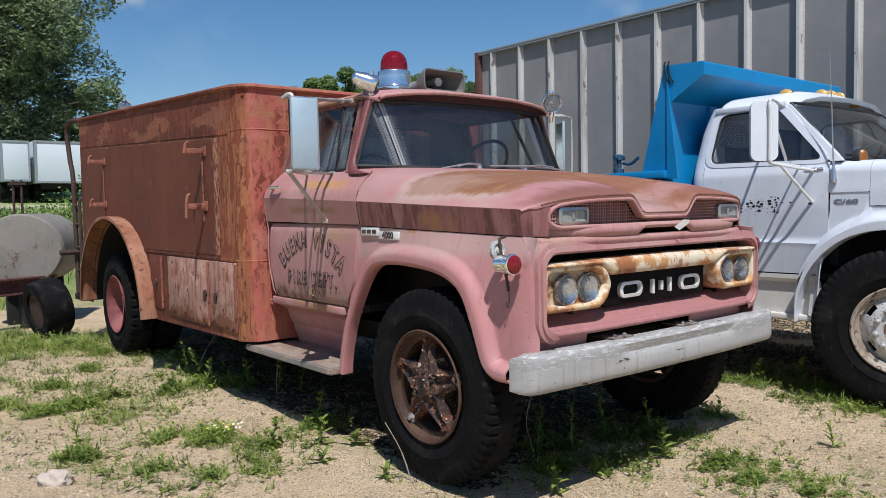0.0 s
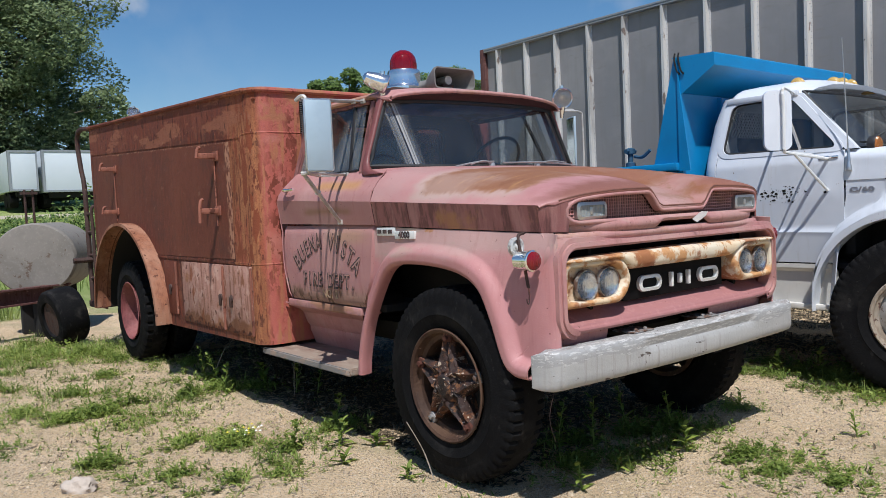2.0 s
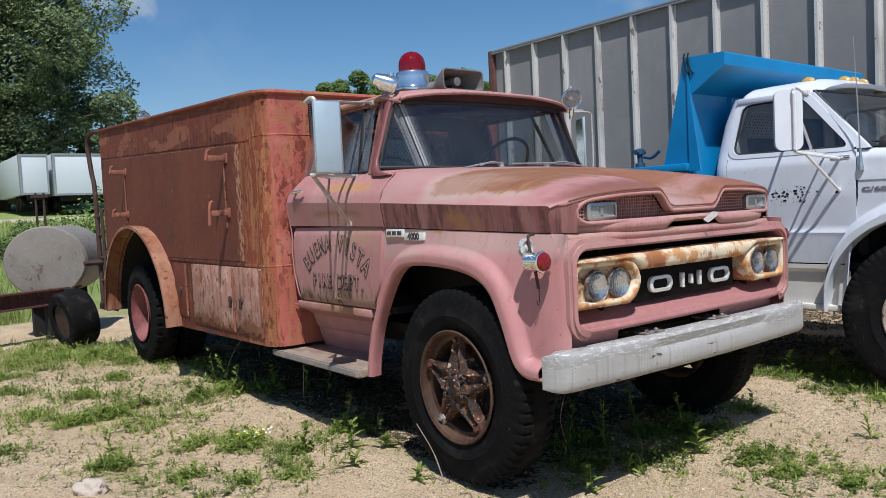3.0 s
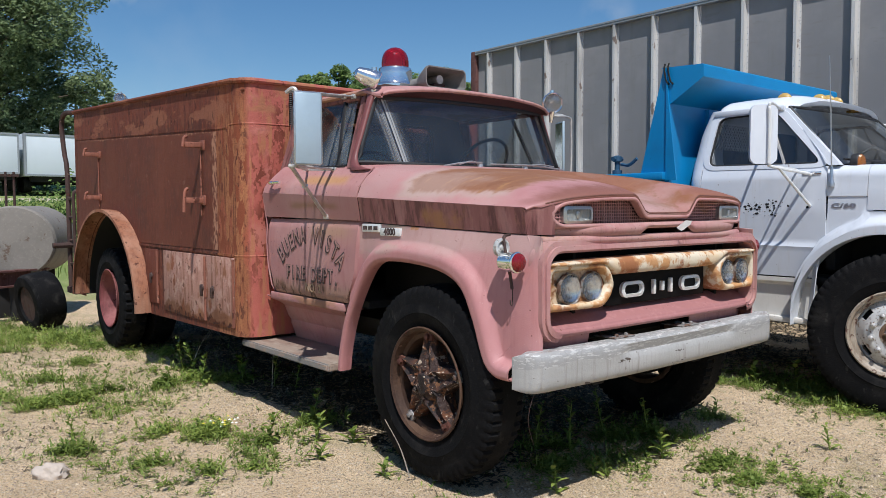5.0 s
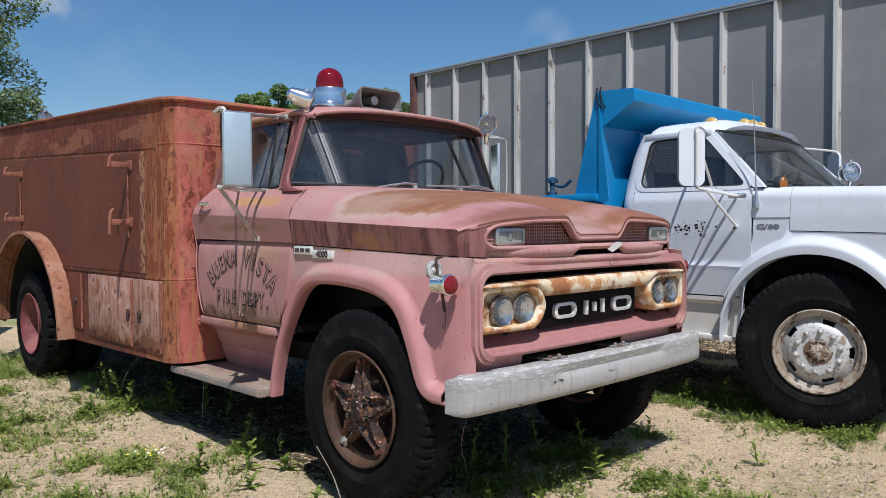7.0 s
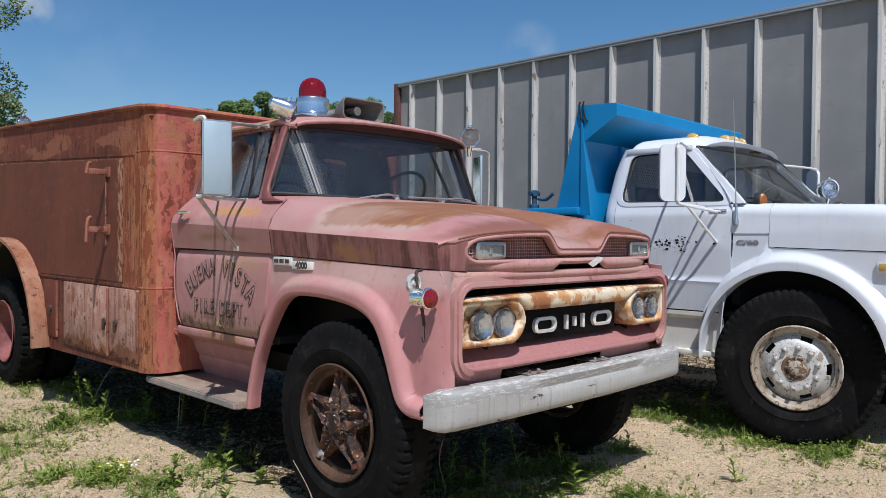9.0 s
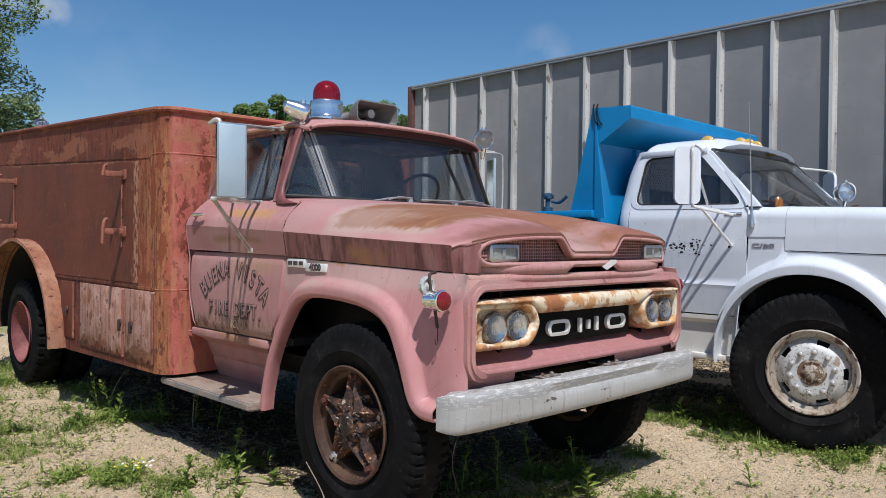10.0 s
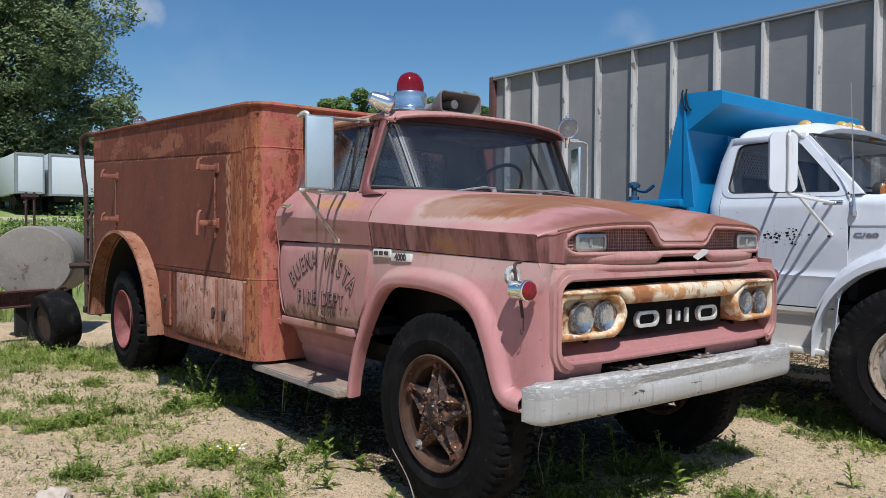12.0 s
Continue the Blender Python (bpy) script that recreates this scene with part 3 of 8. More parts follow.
black_m = Mat("black_paint", (0.004, 0.004, 0.0045), 0.7, 0, 0.12).spots(30, 0.4, 0.7, (0.008, 0.0075, 0.007), amount=0.6).done()
# near-black base puts deep shade into undersides and wheel wells
under_m = plain("underbody_black", (0.008, 0.007, 0.0065), 0.9)
seal_m = plain("window_rubber", (0.014, 0.014, 0.015), 0.6)
chrome_m = Mat("chrome", (0.84, 0.84, 0.84), 0.10, 0.94, 0.5).spots(9, 0.45, 0.7, (0.70, 0.70, 0.70), rough=0.24, amount=0.8).spots(45, 0.64, 0.72, (0.35, 0.30, 0.26), rough=0.5, amount=0.6).done()
steel_m = plain("brushed_steel", (0.55, 0.56, 0.57), 0.35, 1.0, 0.2)
# blue of the reflected sky is put into the base colour
mirror_back_m = plain("mirror_sky_shell", (0.36, 0.46, 0.53), 0.45, 0.2, 0.1, 9)
tube_m = plain("painted_tube", (0.50, 0.48, 0.45), 0.4, 0.3, 0.4)
glass_m = glass("window_glass", (0.60, 0.66, 0.68))
streaked_glass_m = glass("streaked_glass", (0.62, 0.66, 0.70), 0.02, 0.05, (-0.222, -0.226, 0.075, 0.80))
side_glass_m = glass("side_glass", (0.62, 0.66, 0.66), 0.03, 0.34)
dark_glass_m = glass("dark_glass", (0.46, 0.46, 0.46), 0.02, 0.04)
wiper_m = plain("wiper_steel", (0.42, 0.42, 0.42), 0.3, 0.5, 0.3)
star_m = star_rust()
clamp_m = Mat("clamp_steel", (0.30, 0.285, 0.27), 0.5, 0.4).spots(22, 0.48, 0.58, (0.13, 0.062, 0.036), detail=8, amount=0.9, rough=0.9).done()
bronze_m = rust_panel("rim_bronze", (0.052, 0.027, 0.017), (0.030, 0.015, 0.011), (0.088, 0.048, 0.028), 0.64)
brow_m = plain("brow_rust", (0.13, 0.050, 0.033), 0.8, 0, 0.4, 40, 0.002)
lamp_glass_m = clear_lens("headlamp_glass", (0.93, 0.95, 0.97), 0.03, 0.97, 30, 0.0007)
reflector_m = Mat("lamp_reflector", (0.62, 0.66, 0.72), 0.10, 0.95, 0.5).spots(40, 0.5, 0.64, (0.42, 0.46, 0.52), rough=0.25, amount=0.7).done()
park_glass_m = clear_lens("parking_lens", (0.36, 0.38, 0.37), 0.2, 0.3)
red_lens_m = clear_lens("red_lens", (0.26, 0.008, 0.014), 0.12, 0.3)
red_dome_m = clear_lens("red_dome", (0.27, 0.004, 0.010), 0.06, 0.45, 8)
amber_m = clear_lens("amber_lens", (0.62, 0.40, 0.12), 0.25, 0.2)
amber_dark_m = clear_lens("amber_dark_lens", (0.36, 0.12, 0.02), 0.2, 0.2)
letter_m = Mat("letter_black", (0.040, 0.028, 0.026), 0.7).spots(30, 0.50, 0.62, (0.13, 0.075, 0.068), detail=8, amount=0.8).done()
gold_m = plain("letter_gold", (0.36, 0.24, 0.15), 0.6)
letter_face_m = Mat("letter_face", (0.345, 0.195, 0.175), 0.6).spots(20, 0.46, 0.6, (0.27, 0.15, 0.125), detail=8, amount=0.8).spots(45, 0.58, 0.64, (0.06, 0.04, 0.035), detail=8, amount=0.8).done()
steel_white_m = Mat("weathered_zinc", (0.52, 0.52, 0.50), 0.45, 0.3).spots(40, 0.52, 0.6, (0.26, 0.22, 0.19), detail=7, amount=0.7, rough=0.8).done()
badge_m = plain("badge_white", (0.72, 0.72, 0.70), 0.35, 0.2, 0.1)
paper_m = plain("paper_tag", (0.80, 0.80, 0.79), 0.8, 0, 0.05)
seat_m = plain("seat_vinyl", (0.06, 0.05, 0.05), 0.6)
dash_m = plain("dash_paint", (0.16, 0.11, 0.10), 0.6)
white_m = white_paint("truck_white", (0.615, 0.645, 0.695))
white_dirty_m = white_paint("truck_white_dirty", (0.60, 0.58, 0.54), 0.6, 0.45)
blue_m = Mat("dump_blue", (0.004, 0.200, 0.450), 0.38, 0, 0.5).spots(3, 0.45, 0.7, (0.006, 0.165, 0.380), amount=0.7).spots(30, 0.68, 0.72, (0.02, 0.10, 0.22), amount=0.6).done()
hubcap_m = Mat("hub_white", (0.52, 0.52, 0.51), 0.5, 0.1).spots(6, 0.45, 0.65, (0.46, 0.45, 0.44), amount=0.8).spots(11, 0.60, 0.64, (0.20, 0.13, 0.085), detail=10, amount=0.8, rough=0.9).spots(48, 0.60, 0.64, (0.12, 0.07, 0.045), detail=9, amount=0.9, rough=0.9).spots(60, 0.58, 0.66, (0.16, 0.12, 0.09), amount=0.7).done()
hub_chalk_m = Mat("hub_chalk", (0.42, 0.37, 0.31), 0.6, 0.1).spots(22, 0.44, 0.54, (0.14, 0.075, 0.04), detail=8, amount=0.95, rough=0.9).spots(40, 0.6, 0.66, (0.03, 0.02, 0.015), amount=0.8).done()
nut_m = Mat("nut_white", (0.50, 0.49, 0.47), 0.4, 0.3).spots(60, 0.52, 0.6, (0.17, 0.11, 0.075), detail=7, amount=0.9, rough=0.8).done()
rim_rust_m = rust_panel("rim_rust", (0.27, 0.225, 0.175), (0.14, 0.085, 0.05), (0.40, 0.36, 0.31), 0.60)
grey_panel_m = Mat("trailer_grey", (0.208, 0.204, 0.206), 0.55, 0, 0.4).spots(0.9, 0.4, 0.7, (0.30, 0.29, 0.285), amount=0.6).spots(5, 0.60, 0.66, (0.20, 0.19, 0.18), detail=9, stretch=(1, 0.5, 2), amount=0.5).spots(7, 0.5, 0.75, (0.19, 0.182, 0.172), stretch=(1, 1, 0.1), amount=0.5).done()
rib_m = Mat("trailer_rib", (0.55, 0.535, 0.51), 0.5, 0.1).spots(5, 0.5, 0.7, (0.30, 0.28, 0.26), stretch=(1, 1, 0.15), amount=0.7).spots(9, 0.62, 0.67, (0.13, 0.075, 0.05), detail=8, stretch=(1, 1, 0.5), amount=0.8).spots(30, 0.66, 0.70, (0.07, 0.05, 0.04), amount=0.8).done()
brown_m = rust_panel("trailer_post", (0.10, 0.045, 0.04), (0.06, 0.025, 0.02))
far_white_m = plain("far_white", (0.52, 0.57, 0.61), 0.6, 0, 0.06, 1.0, 0)
far_grey_m = plain("far_grey", (0.22, 0.24, 0.26), 0.6, 0, 0.15, 1.0, 0)
tank_m = Mat("tank_grey", (0.215, 0.195, 0.172), 0.75, 0, 0.3).spots(2.5, 0.42, 0.68, (0.165, 0.150, 0.132), amount=0.8).spots(30, 0.5, 0.7, (0.27, 0.25, 0.22), amount=0.5).spots(9, 0.62, 0.66, (0.10, 0.055, 0.035), detail=9, amount=0.7).done()
stone_m = plain("stone", (0.46, 0.385, 0.32), 0.9, 0, 0.3, 20, 0.004)

# ---- mesh helpers ----
def thicken(bm, depth):
    """Turns an open sheet into a plate of the given depth, with faces round its cut edges."""
    bmesh.ops.recalc_face_normals(bm, faces=bm.faces)
    bm.normal_update()
    old_v, old_f = list(bm.verts), list(bm.faces)
    rims = [e for e in bm.edges if len(e.link_faces) == 1]
    up, low = {}, {}
    for v in old_v:
        d = v.normal * (depth / 2)
        up[v], low[v] = bm.verts.new(v.co + d), bm.verts.new(v.co - d)
    for f in old_f:
        bm.faces.new([up[v] for v in f.verts])
        bm.faces.new([low[v] for v in reversed(f.verts)])
    for e in rims:
        loop = next(q for q in e.link_faces[0].loops if q.edge == e)
        a, b = loop.vert, loop.link_loop_next.vert
        bm.faces.new((up[b], up[a], low[a], low[b]))
    bmesh.ops.delete(bm, geom=old_v, context="VERTS")


def part(name, bm, material, parent=None, label="", smooth=35, solid=0.0):
    """Links a bmesh as one mesh object under a thing or a part."""
    bmesh.ops.remove_doubles(bm, verts=bm.verts, dist=1e-5)
    if solid == 0:
        bmesh.ops.recalc_face_normals(bm, faces=bm.faces)
    else:
        thicken(bm, solid)
    me = bpy.data.meshes.new(name)
    bm.to_mesh(me)
    bm.free()
    me.materials.append(material)
    if smooth:
        me.shade_smooth()
        me.set_sharp_from_angle(angle=radians(smooth))
    ob = new(name, me)
    if parent is not None:
        ob.parent = parent
    if label:
        tagged(ob, label)
    return ob


def thing(name, at, label, category, group="", kind=""):
    ob = new(name)
    ob.matrix_basis = at if isinstance(at, Matrix) else Matrix.Translation(at)
    ob.empty_display_size = 0.1
    return tagged(ob, label, category, group, kind)


def bm_new():
    return bmesh.new()


def box(bm, x0, x1, y0, y1, z0, z1, bevel=0.0, m=None):
    g = bmesh.ops.create_cube(bm, size=1.0)
    vs = g["verts"]
    for v in vs:
        v.co = Vector(((x0 + x1) / 2 + v.co.x * (x1 - x0), (y0 + y1) / 2 + v.co.y * (y1 - y0), (z0 + z1) / 2 + v.co.z * (z1 - z0)))
    if bevel:
        es = list({e for v in vs for e in v.link_edges})
        r = bmesh.ops.bevel(bm, geom=es, offset=bevel, segments=2, affect="EDGES", profile=0.5)
        vs = list({v for f in r["faces"] for v in f.verts} | {v for v in vs if v.is_valid})
    if m is not None:
        bmesh.ops.transform(bm, matrix=m, verts=[v for v in vs if v.is_valid])
    return bm


def tube(bm, pts, r, seg=10, caps=True, closed=False):
    """A round bar along points; r a number or one for each point."""
    pts = [Vector(p) for p in pts]
    rs = r if isinstance(r, (list, tuple)) else [r] * len(pts)
    rings = []
    up = None
    for i, p in enumerate(pts):
        a = pts[i - 1] if (i > 0 or closed) else p
        b = pts[(i + 1) % len(pts)] if (i < len(pts) - 1 or closed) else p
        d = (b - a).normalized()
        if up is None:
            up = d.orthogonal().normalized()
        up = (up - d * up.dot(d)).normalized()
        side = d.cross(up)
        rings.append([bm.verts.new(p + rs[i] * (math.cos(k * math.tau / seg) * up + math.sin(k * math.tau / seg) * side)) for k in range(seg)])
    n = len(rings)
    for i in range(n if closed else n - 1):
        a, b = rings[i], rings[(i + 1) % n]
        for k in range(seg):
            bm.faces.new((a[k], a[(k + 1) % seg], b[(k + 1) % seg], b[k]))
    if caps and not closed:
        bm.faces.new(rings[0][::-1])
        bm.faces.new(rings[-1])
    return bm


def smooth_path(pts, n=8):
    """Points on a Catmull-Rom curve through pts."""
    p = [Vector(q) for q in pts]
    p = [2 * p[0] - p[1], *p, 2 * p[-1] - p[-2]]
    out = []
    for i in range(1, len(p) - 2):
        for k in range(n):
            t = k / n
            a, b, c, d = p[i - 1], p[i], p[i + 1], p[i + 2]
            out.append(0.5 * (2 * b + (c - a) * t + (2 * a - 5 * b + 4 * c - d) * t * t + (3 * b - a - 3 * c + d) * t**3))
    out.append(p[-2])
    return out


def lathe(bm, prof, seg=40, axis="x", at=(0, 0, 0), close=False, caps=True):
    """Turns a profile of (along, radius) round an axis."""
    rings = []
    for a, r in prof:
        ring = []
        for k in range(seg):
            c, s = r * math.cos(k * math.tau / seg), r * math.sin(k * math.tau / seg)
            co = {"x": (a, c, s), "y": (c, a, s), "z": (c, s, a)}[axis]
            ring.append(bm.verts.new(Vector(at) + Vector(co)))
        rings.append(ring)
    m = len(rings)
    for i in range(m if close else m - 1):
        p, q = rings[i], rings[(i + 1) % m]
        for k in range(seg):
            bm.faces.new((p[k], p[(k + 1) % seg], q[(k + 1) % seg], q[k]))
    if not close and caps:
        for ring, r in ((rings[0][::-1], prof[0][1]), (rings[-1], prof[-1][1])):
            if r > 1e-4:
                bm.faces.new(ring)
    return bm


def grid(bm, fn, nu, nv, mask=None, wrap=False):
    """A sheet of points fn(u, v), u and v from 0 to 1."""
    vs = [[bm.verts.new(fn(i / nu, j / nv)) for j in range(nv + 1)] for i in range(nu + (0 if wrap else 1))]
    for i in range(nu):
        for j in range(nv):
            if mask is None or mask((i + 0.5) / nu, (j + 0.5) / nv):
                k = (i + 1) % len(vs)
                bm.faces.new((vs[i][j], vs[k][j], vs[k][j + 1], vs[i][j + 1]))
    return bm


def prism(bm, outline, p0, p1):
    """Extrudes an outline of points in 3D from offset p0 to p1."""
    a = [bm.verts.new(Vector(p) + Vector(p0)) for p in outline]
    b = [bm.verts.new(Vector(p) + Vector(p1)) for p in outline]
    n = len(a)
    bm.faces.new(a[::-1])
    bm.faces.new(b)
    for i in range(n):
        bm.faces.new((a[i], a[(i + 1) % n], b[(i + 1) % n], b[i]))
    return bm


def round_rect(w, h, r, n=5, skew=0.0):
    """Outline of a rounded rectangle about the origin."""
    out = []
    for cx, cy, a0 in ((w / 2 - r, h / 2 - r, 0), (-w / 2 + r, h / 2 - r, 90), (-w / 2 + r, -h / 2 + r, 180), (w / 2 - r, -h / 2 + r, 270)):
        for k in range(n + 1):
            a = radians(a0 + 90 * k / n)
            x, y = cx + r * math.cos(a), cy + r * math.sin(a)
            out.append((x + skew * y, y))
    return out


def ring_frame(bm, outer, inner, y0, y1):
    """A frame between two outlines of (x, z), from y0 (front) to y1."""
    n = len(outer)
    vo = [bm.verts.new((x, y0 + 0.004, z)) for x, z in outer]
    vi = [bm.verts.new((x, y0, z)) for x, z in inner]
    vob = [bm.verts.new((x, y1, z)) for x, z in outer]
    vib = [bm.verts.new((x, y1, z)) for x, z in inner]
    for i in range(n):
        j = (i + 1) % n
        bm.faces.new((vo[i], vo[j], vi[j], vi[i]))
        bm.faces.new((vob[i], vo[i], vo[j], vob[j])[::-1])
        bm.faces.new((vi[i], vi[j], vib[j], vib[i]))
        bm.faces.new((vib[i], vib[j], vob[j], vob[i]))
    return bm


def interp(x, table):
    """Smooth piecewise value from a table of (x, value)."""
    if x <= table[0][0]:
        return table[0][1]
    for (a, p), (b, q) in zip(table, table[1:]):
        if x <= b:
            t = (x - a) / (b - a)
            return p + (q - p) * t
    return table[-1][1]


def sstep(x, a, b):
    t = min(1, max(0, (x - a) / (b - a)))
    return t * t * (3 - 2 * t)


def letters(text, size, depth=0.002, bold=0.0):
    """A mesh of writing in the built-in font, in the xy plane, centred."""
    cu = bpy.data.curves.new("writing", "FONT")
    cu.body, cu.size, cu.extrude, cu.offset = text, size, depth, bold
    cu.align_x, cu.align_y = "CENTER", "CENTER"
    cu.resolution_u = 3
    ob = bpy.data.objects.new("writing", cu)
    scene.collection.objects.link(ob)
    bpy.context.view_layer.update()
    me = bpy.data.meshes.new_from_object(ob.evaluated_get(bpy.context.evaluated_depsgraph_get()))
    bpy.data.objects.remove(ob)
    return me


def add_mesh(bm, me, m):
    n = len(bm.verts)
    bm.from_mesh(me)
    bm.verts.ensure_lookup_table()
    bmesh.ops.transform(bm, matrix=m, verts=bm.verts[n:])
    return bm


def facing(origin, right, up):
    """A pose whose x and y axes lie along right and up."""
    r, u = Vector(right).normalized(), Vector(up).normalized()
    n = r.cross(u).normalized()
    u = n.cross(r)
    m = Matrix((r, u, n)).transposed().to_4x4()
    m.translation = Vector(origin)
    return m


def tyre_bm(radius, width, side=-1, lugs=58, lug_depth=0.013):
    """A tyre about the x axis, with grooves cut into both shoulders of the tread."""
    bm = bm_new()
    ri = 0.262
    w = width / 2
    prof = [(0.62, ri, 0), (0.80, ri + 0.012, 0), (0.97, ri + 0.06, 0), (1.0, ri + 0.085, 0), (1.02, ri + 0.090, 0), (1.0, ri + 0.095, 0), (1.0, ri + 0.13, 0),
            (0.985, radius - 0.090, 0), (0.982, radius - 0.080, 0.25), (0.960, radius - 0.062, 0.45), (0.93, radius - 0.040, 0.8), (0.90, radius - 0.026, 1), (0.80, radius - 0.006, 1), (0.42, radius, 1), (0.36, radius, 0)]
    prof = [(-a, r, g) for a, r, g in prof] + [(a, r, g) for a, r, g in prof[::-1]]
    seg = lugs * 4
    rings = []
    for a, r, g in prof:
        ring = []
        for k in range(seg):
            cut = lug_depth * g if (k + (2 if a > 0 else 0)) % 4 == 0 else 0
            t = k * math.tau / seg
            z = (r - cut) * math.sin(t)
            ring.append(bm.verts.new((a * w, (r - cut) * math.cos(t), max(z, -radius + 0.014))))
        rings.append(ring)
    for p, q in zip(rings, rings[1:] + rings[:1]):
        for k in range(seg):
            bm.faces.new((p[k], p[(k + 1) % seg], q[(k + 1) % seg], q[k]))
    return bm

# ---- the fire truck: front axle at the origin, nose to -y ----
fire_truck = thing("fire_truck", (0, 0, 0), "faded pink and rust-brown old fire tanker truck parked on sandy ground", "fire truck")
FT = fire_truck


def band_top(y):
    return interp(y, [(-0.70, 1.335), (-0.3, 1.355), (0.6, 1.40), (1.75, 1.445)])


def band_low(y):
    return interp(y, [(-0.70, 1.222), (0.6, 1.268), (1.75, 1.285)])


def half_width(y):
    """Half the width at the top of the maroon band."""
    return interp(y, [(-0.70, 0.865), (-0.45, 0.915), (0.0, 0.945), (0.6, 0.972), (1.75, 0.975)])


def nose_y(x):
    return -0.70 + 0.15 * min(1, abs(x) / 0.90) ** 7


def crown(x, y):
    """Height of the hood over (x, y)."""
    t = (0.78 - y) / 1.48
    zc = interp(t, [(0, 1.605), (0.3, 1.575), (0.6, 1.525), (0.85, 1.470), (0.95, 1.438), (1.0, 1.412)])
    hw = half_width(y)
    k = min(1, abs(x) / hw)
    ze = band_top(y)
    rear = interp((1 - k) * hw, [(0, 0), (0.012, 0.26), (0.055, 0.53), (0.10, 0.76), (0.14, 0.86), (0.30, 0.95), (1, 1)])
    f = sstep(t, 0.1, 0.8)
    z = ze + (zc - ze) * ((1 - k**5) * f + rear * (1 - f))
    z -= 0.088 * sstep(t, 0.40, 1.0) * (1 - sstep(abs(x), 0.165, 0.40 - 0.125 * sstep(t, 0.6, 1.0)))
    return z


# hood, with the roll of its front edge
def hood_pt(u, v):
    x = (2 * u - 1)
    x = math.copysign(abs(x) ** 0.8, x)
    yf = nose_y(x * 0.87)
    if v < 0.92:
        y = 0.600 + (yf - 0.600) * (v / 0.92)
        xx = x * half_width(y)
        return Vector((xx, y, crown(xx, y)))
    k = (v - 0.92) / 0.08
    xx = x * half_width(yf)
    z = crown(xx, yf)
    return Vector((xx, yf - 0.010 * math.sin(k * 2.2), z - 0.022 * k * (1 if abs(x) < 0.97 else 0.4)))


# rolled brow along the front edge
brow = []
for i in range(61):
    p = hood_pt(0.045 + 0.91 * i / 60, 1.0)
    brow.append(p + Vector((0, 0.0, 0.010)))
part("hood_brow", tube(bm_new(), brow, 0.0055, 8), brow_m, FT, "rust-brown rolled front edge of the hood", 60)

HOOD = part("hood", grid(bm_new(), hood_pt, 56, 46), hood_m, FT, "pink hood with a rusted crown and worn brown nose", 50, 0.006)

# maroon band round the hood and cab sides, undercut shade in its colour
for s in (-1, 1):
    def band_pt(u, v, s=s):
        y = -0.582 + 0.867 * u
        x = half_width(y) * s
        xi = x - s * 0.022
        z = band_top(y) + (band_low(y) - band_top(y)) * v
        return Vector((x + (xi - x) * v, y, z))
    part("hood_side", grid(bm_new(), band_pt, 24, 4), band_m, FT, "maroon hood side band darkened for undercut shade, streaked with dirt", 40, 0.006)

    def cowl_side(u, v, s=s):
        y = 0.293 + u * 0.300
        x = half_width(y) * s
        return Vector((x - s * 0.022 * v, y, band_top(y) + (band_low(y) - band_top(y)) * v))
    part("cowl_side", grid(bm_new(), cowl_side, 6, 4), band_m, FT, "", 40, 0.006)

# nose: corner posts, lower lip, mesh behind the nostrils
def nose_edge(k):
    """Plan point of the hood's front edge, k from -1 to 1 across."""
    y = nose_y(k * 0.87)
    return k * half_width(y), y


for s in (-1, 1):
    bm = bm_new()
    def post(u, v, s=s):
        x, y = nose_edge(s * (0.885 + 0.115 * u))
        zt = crown(x, y) - 0.010
        return Vector((x - s * 0.022 * (1 - v) * u, y - 0.006 * (1 - u) + 0.012 * (1 - v) * u, 1.222 + (zt - 1.222) * v))
    grid(bm, post, 10, 6)
    part("nose_corner", bm, band_m, FT, "", 40, 0.008)


def lip_pt(u, v):
    k = 2 * u - 1
    x, y = nose_edge(k)
    x *= 0.885
    cut = 0.030 * (1 - sstep(abs(x), 0.17, 0.23))
    return Vector((x, y - 0.006 - 0.014 * math.sin(v * math.pi), 1.214 + cut + (0.052 - cut) * v))


part("hood_lip", grid(bm_new(), lip_pt, 60, 6), pink, FT, "", 40, 0.008)

# rim rolled in round the two nostrils
def nostril(x):
    """Top and bottom of the opening at x, rounded at its ends."""
    zt, zb = crown(x, nose_y(x)) - 0.034, 1.262
    c = (zt + zb) / 2
    e = math.sqrt(max(0.0, 1 - (max(0.0, abs(x) - 0.715) / 0.065) ** 2))
    return c + (zt - c) * e, c - (c - zb) * e


def rim_roll(x, v, outer, inner):
    return Vector((x, nose_y(x) + 0.004 - 0.014 * math.sin(min(1, v * 1.5) * math.pi * 0.5) + 0.040 * sstep(v, 0.6, 1), outer + (inner - outer) * min(1, v * 1.25)))


bm = bm_new()
grid(bm, lambda u, v: rim_roll((2 * u - 1) * 0.780, v, crown((2 * u - 1) * 0.780, nose_y((2 * u - 1) * 0.780)) - 0.016, nostril((2 * u - 1) * 0.780)[0]), 90, 8)
for s in (-1, 1):
    grid(bm, lambda u, v: rim_roll(s * (0.700 + 0.080 * u), v, 1.250, nostril(s * (0.700 + 0.080 * u))[1]), 16, 8)
part("nostril_rim", bm, pink_rusty, FT, "pink rim rolled round the nostril openings", 60, 0.004)

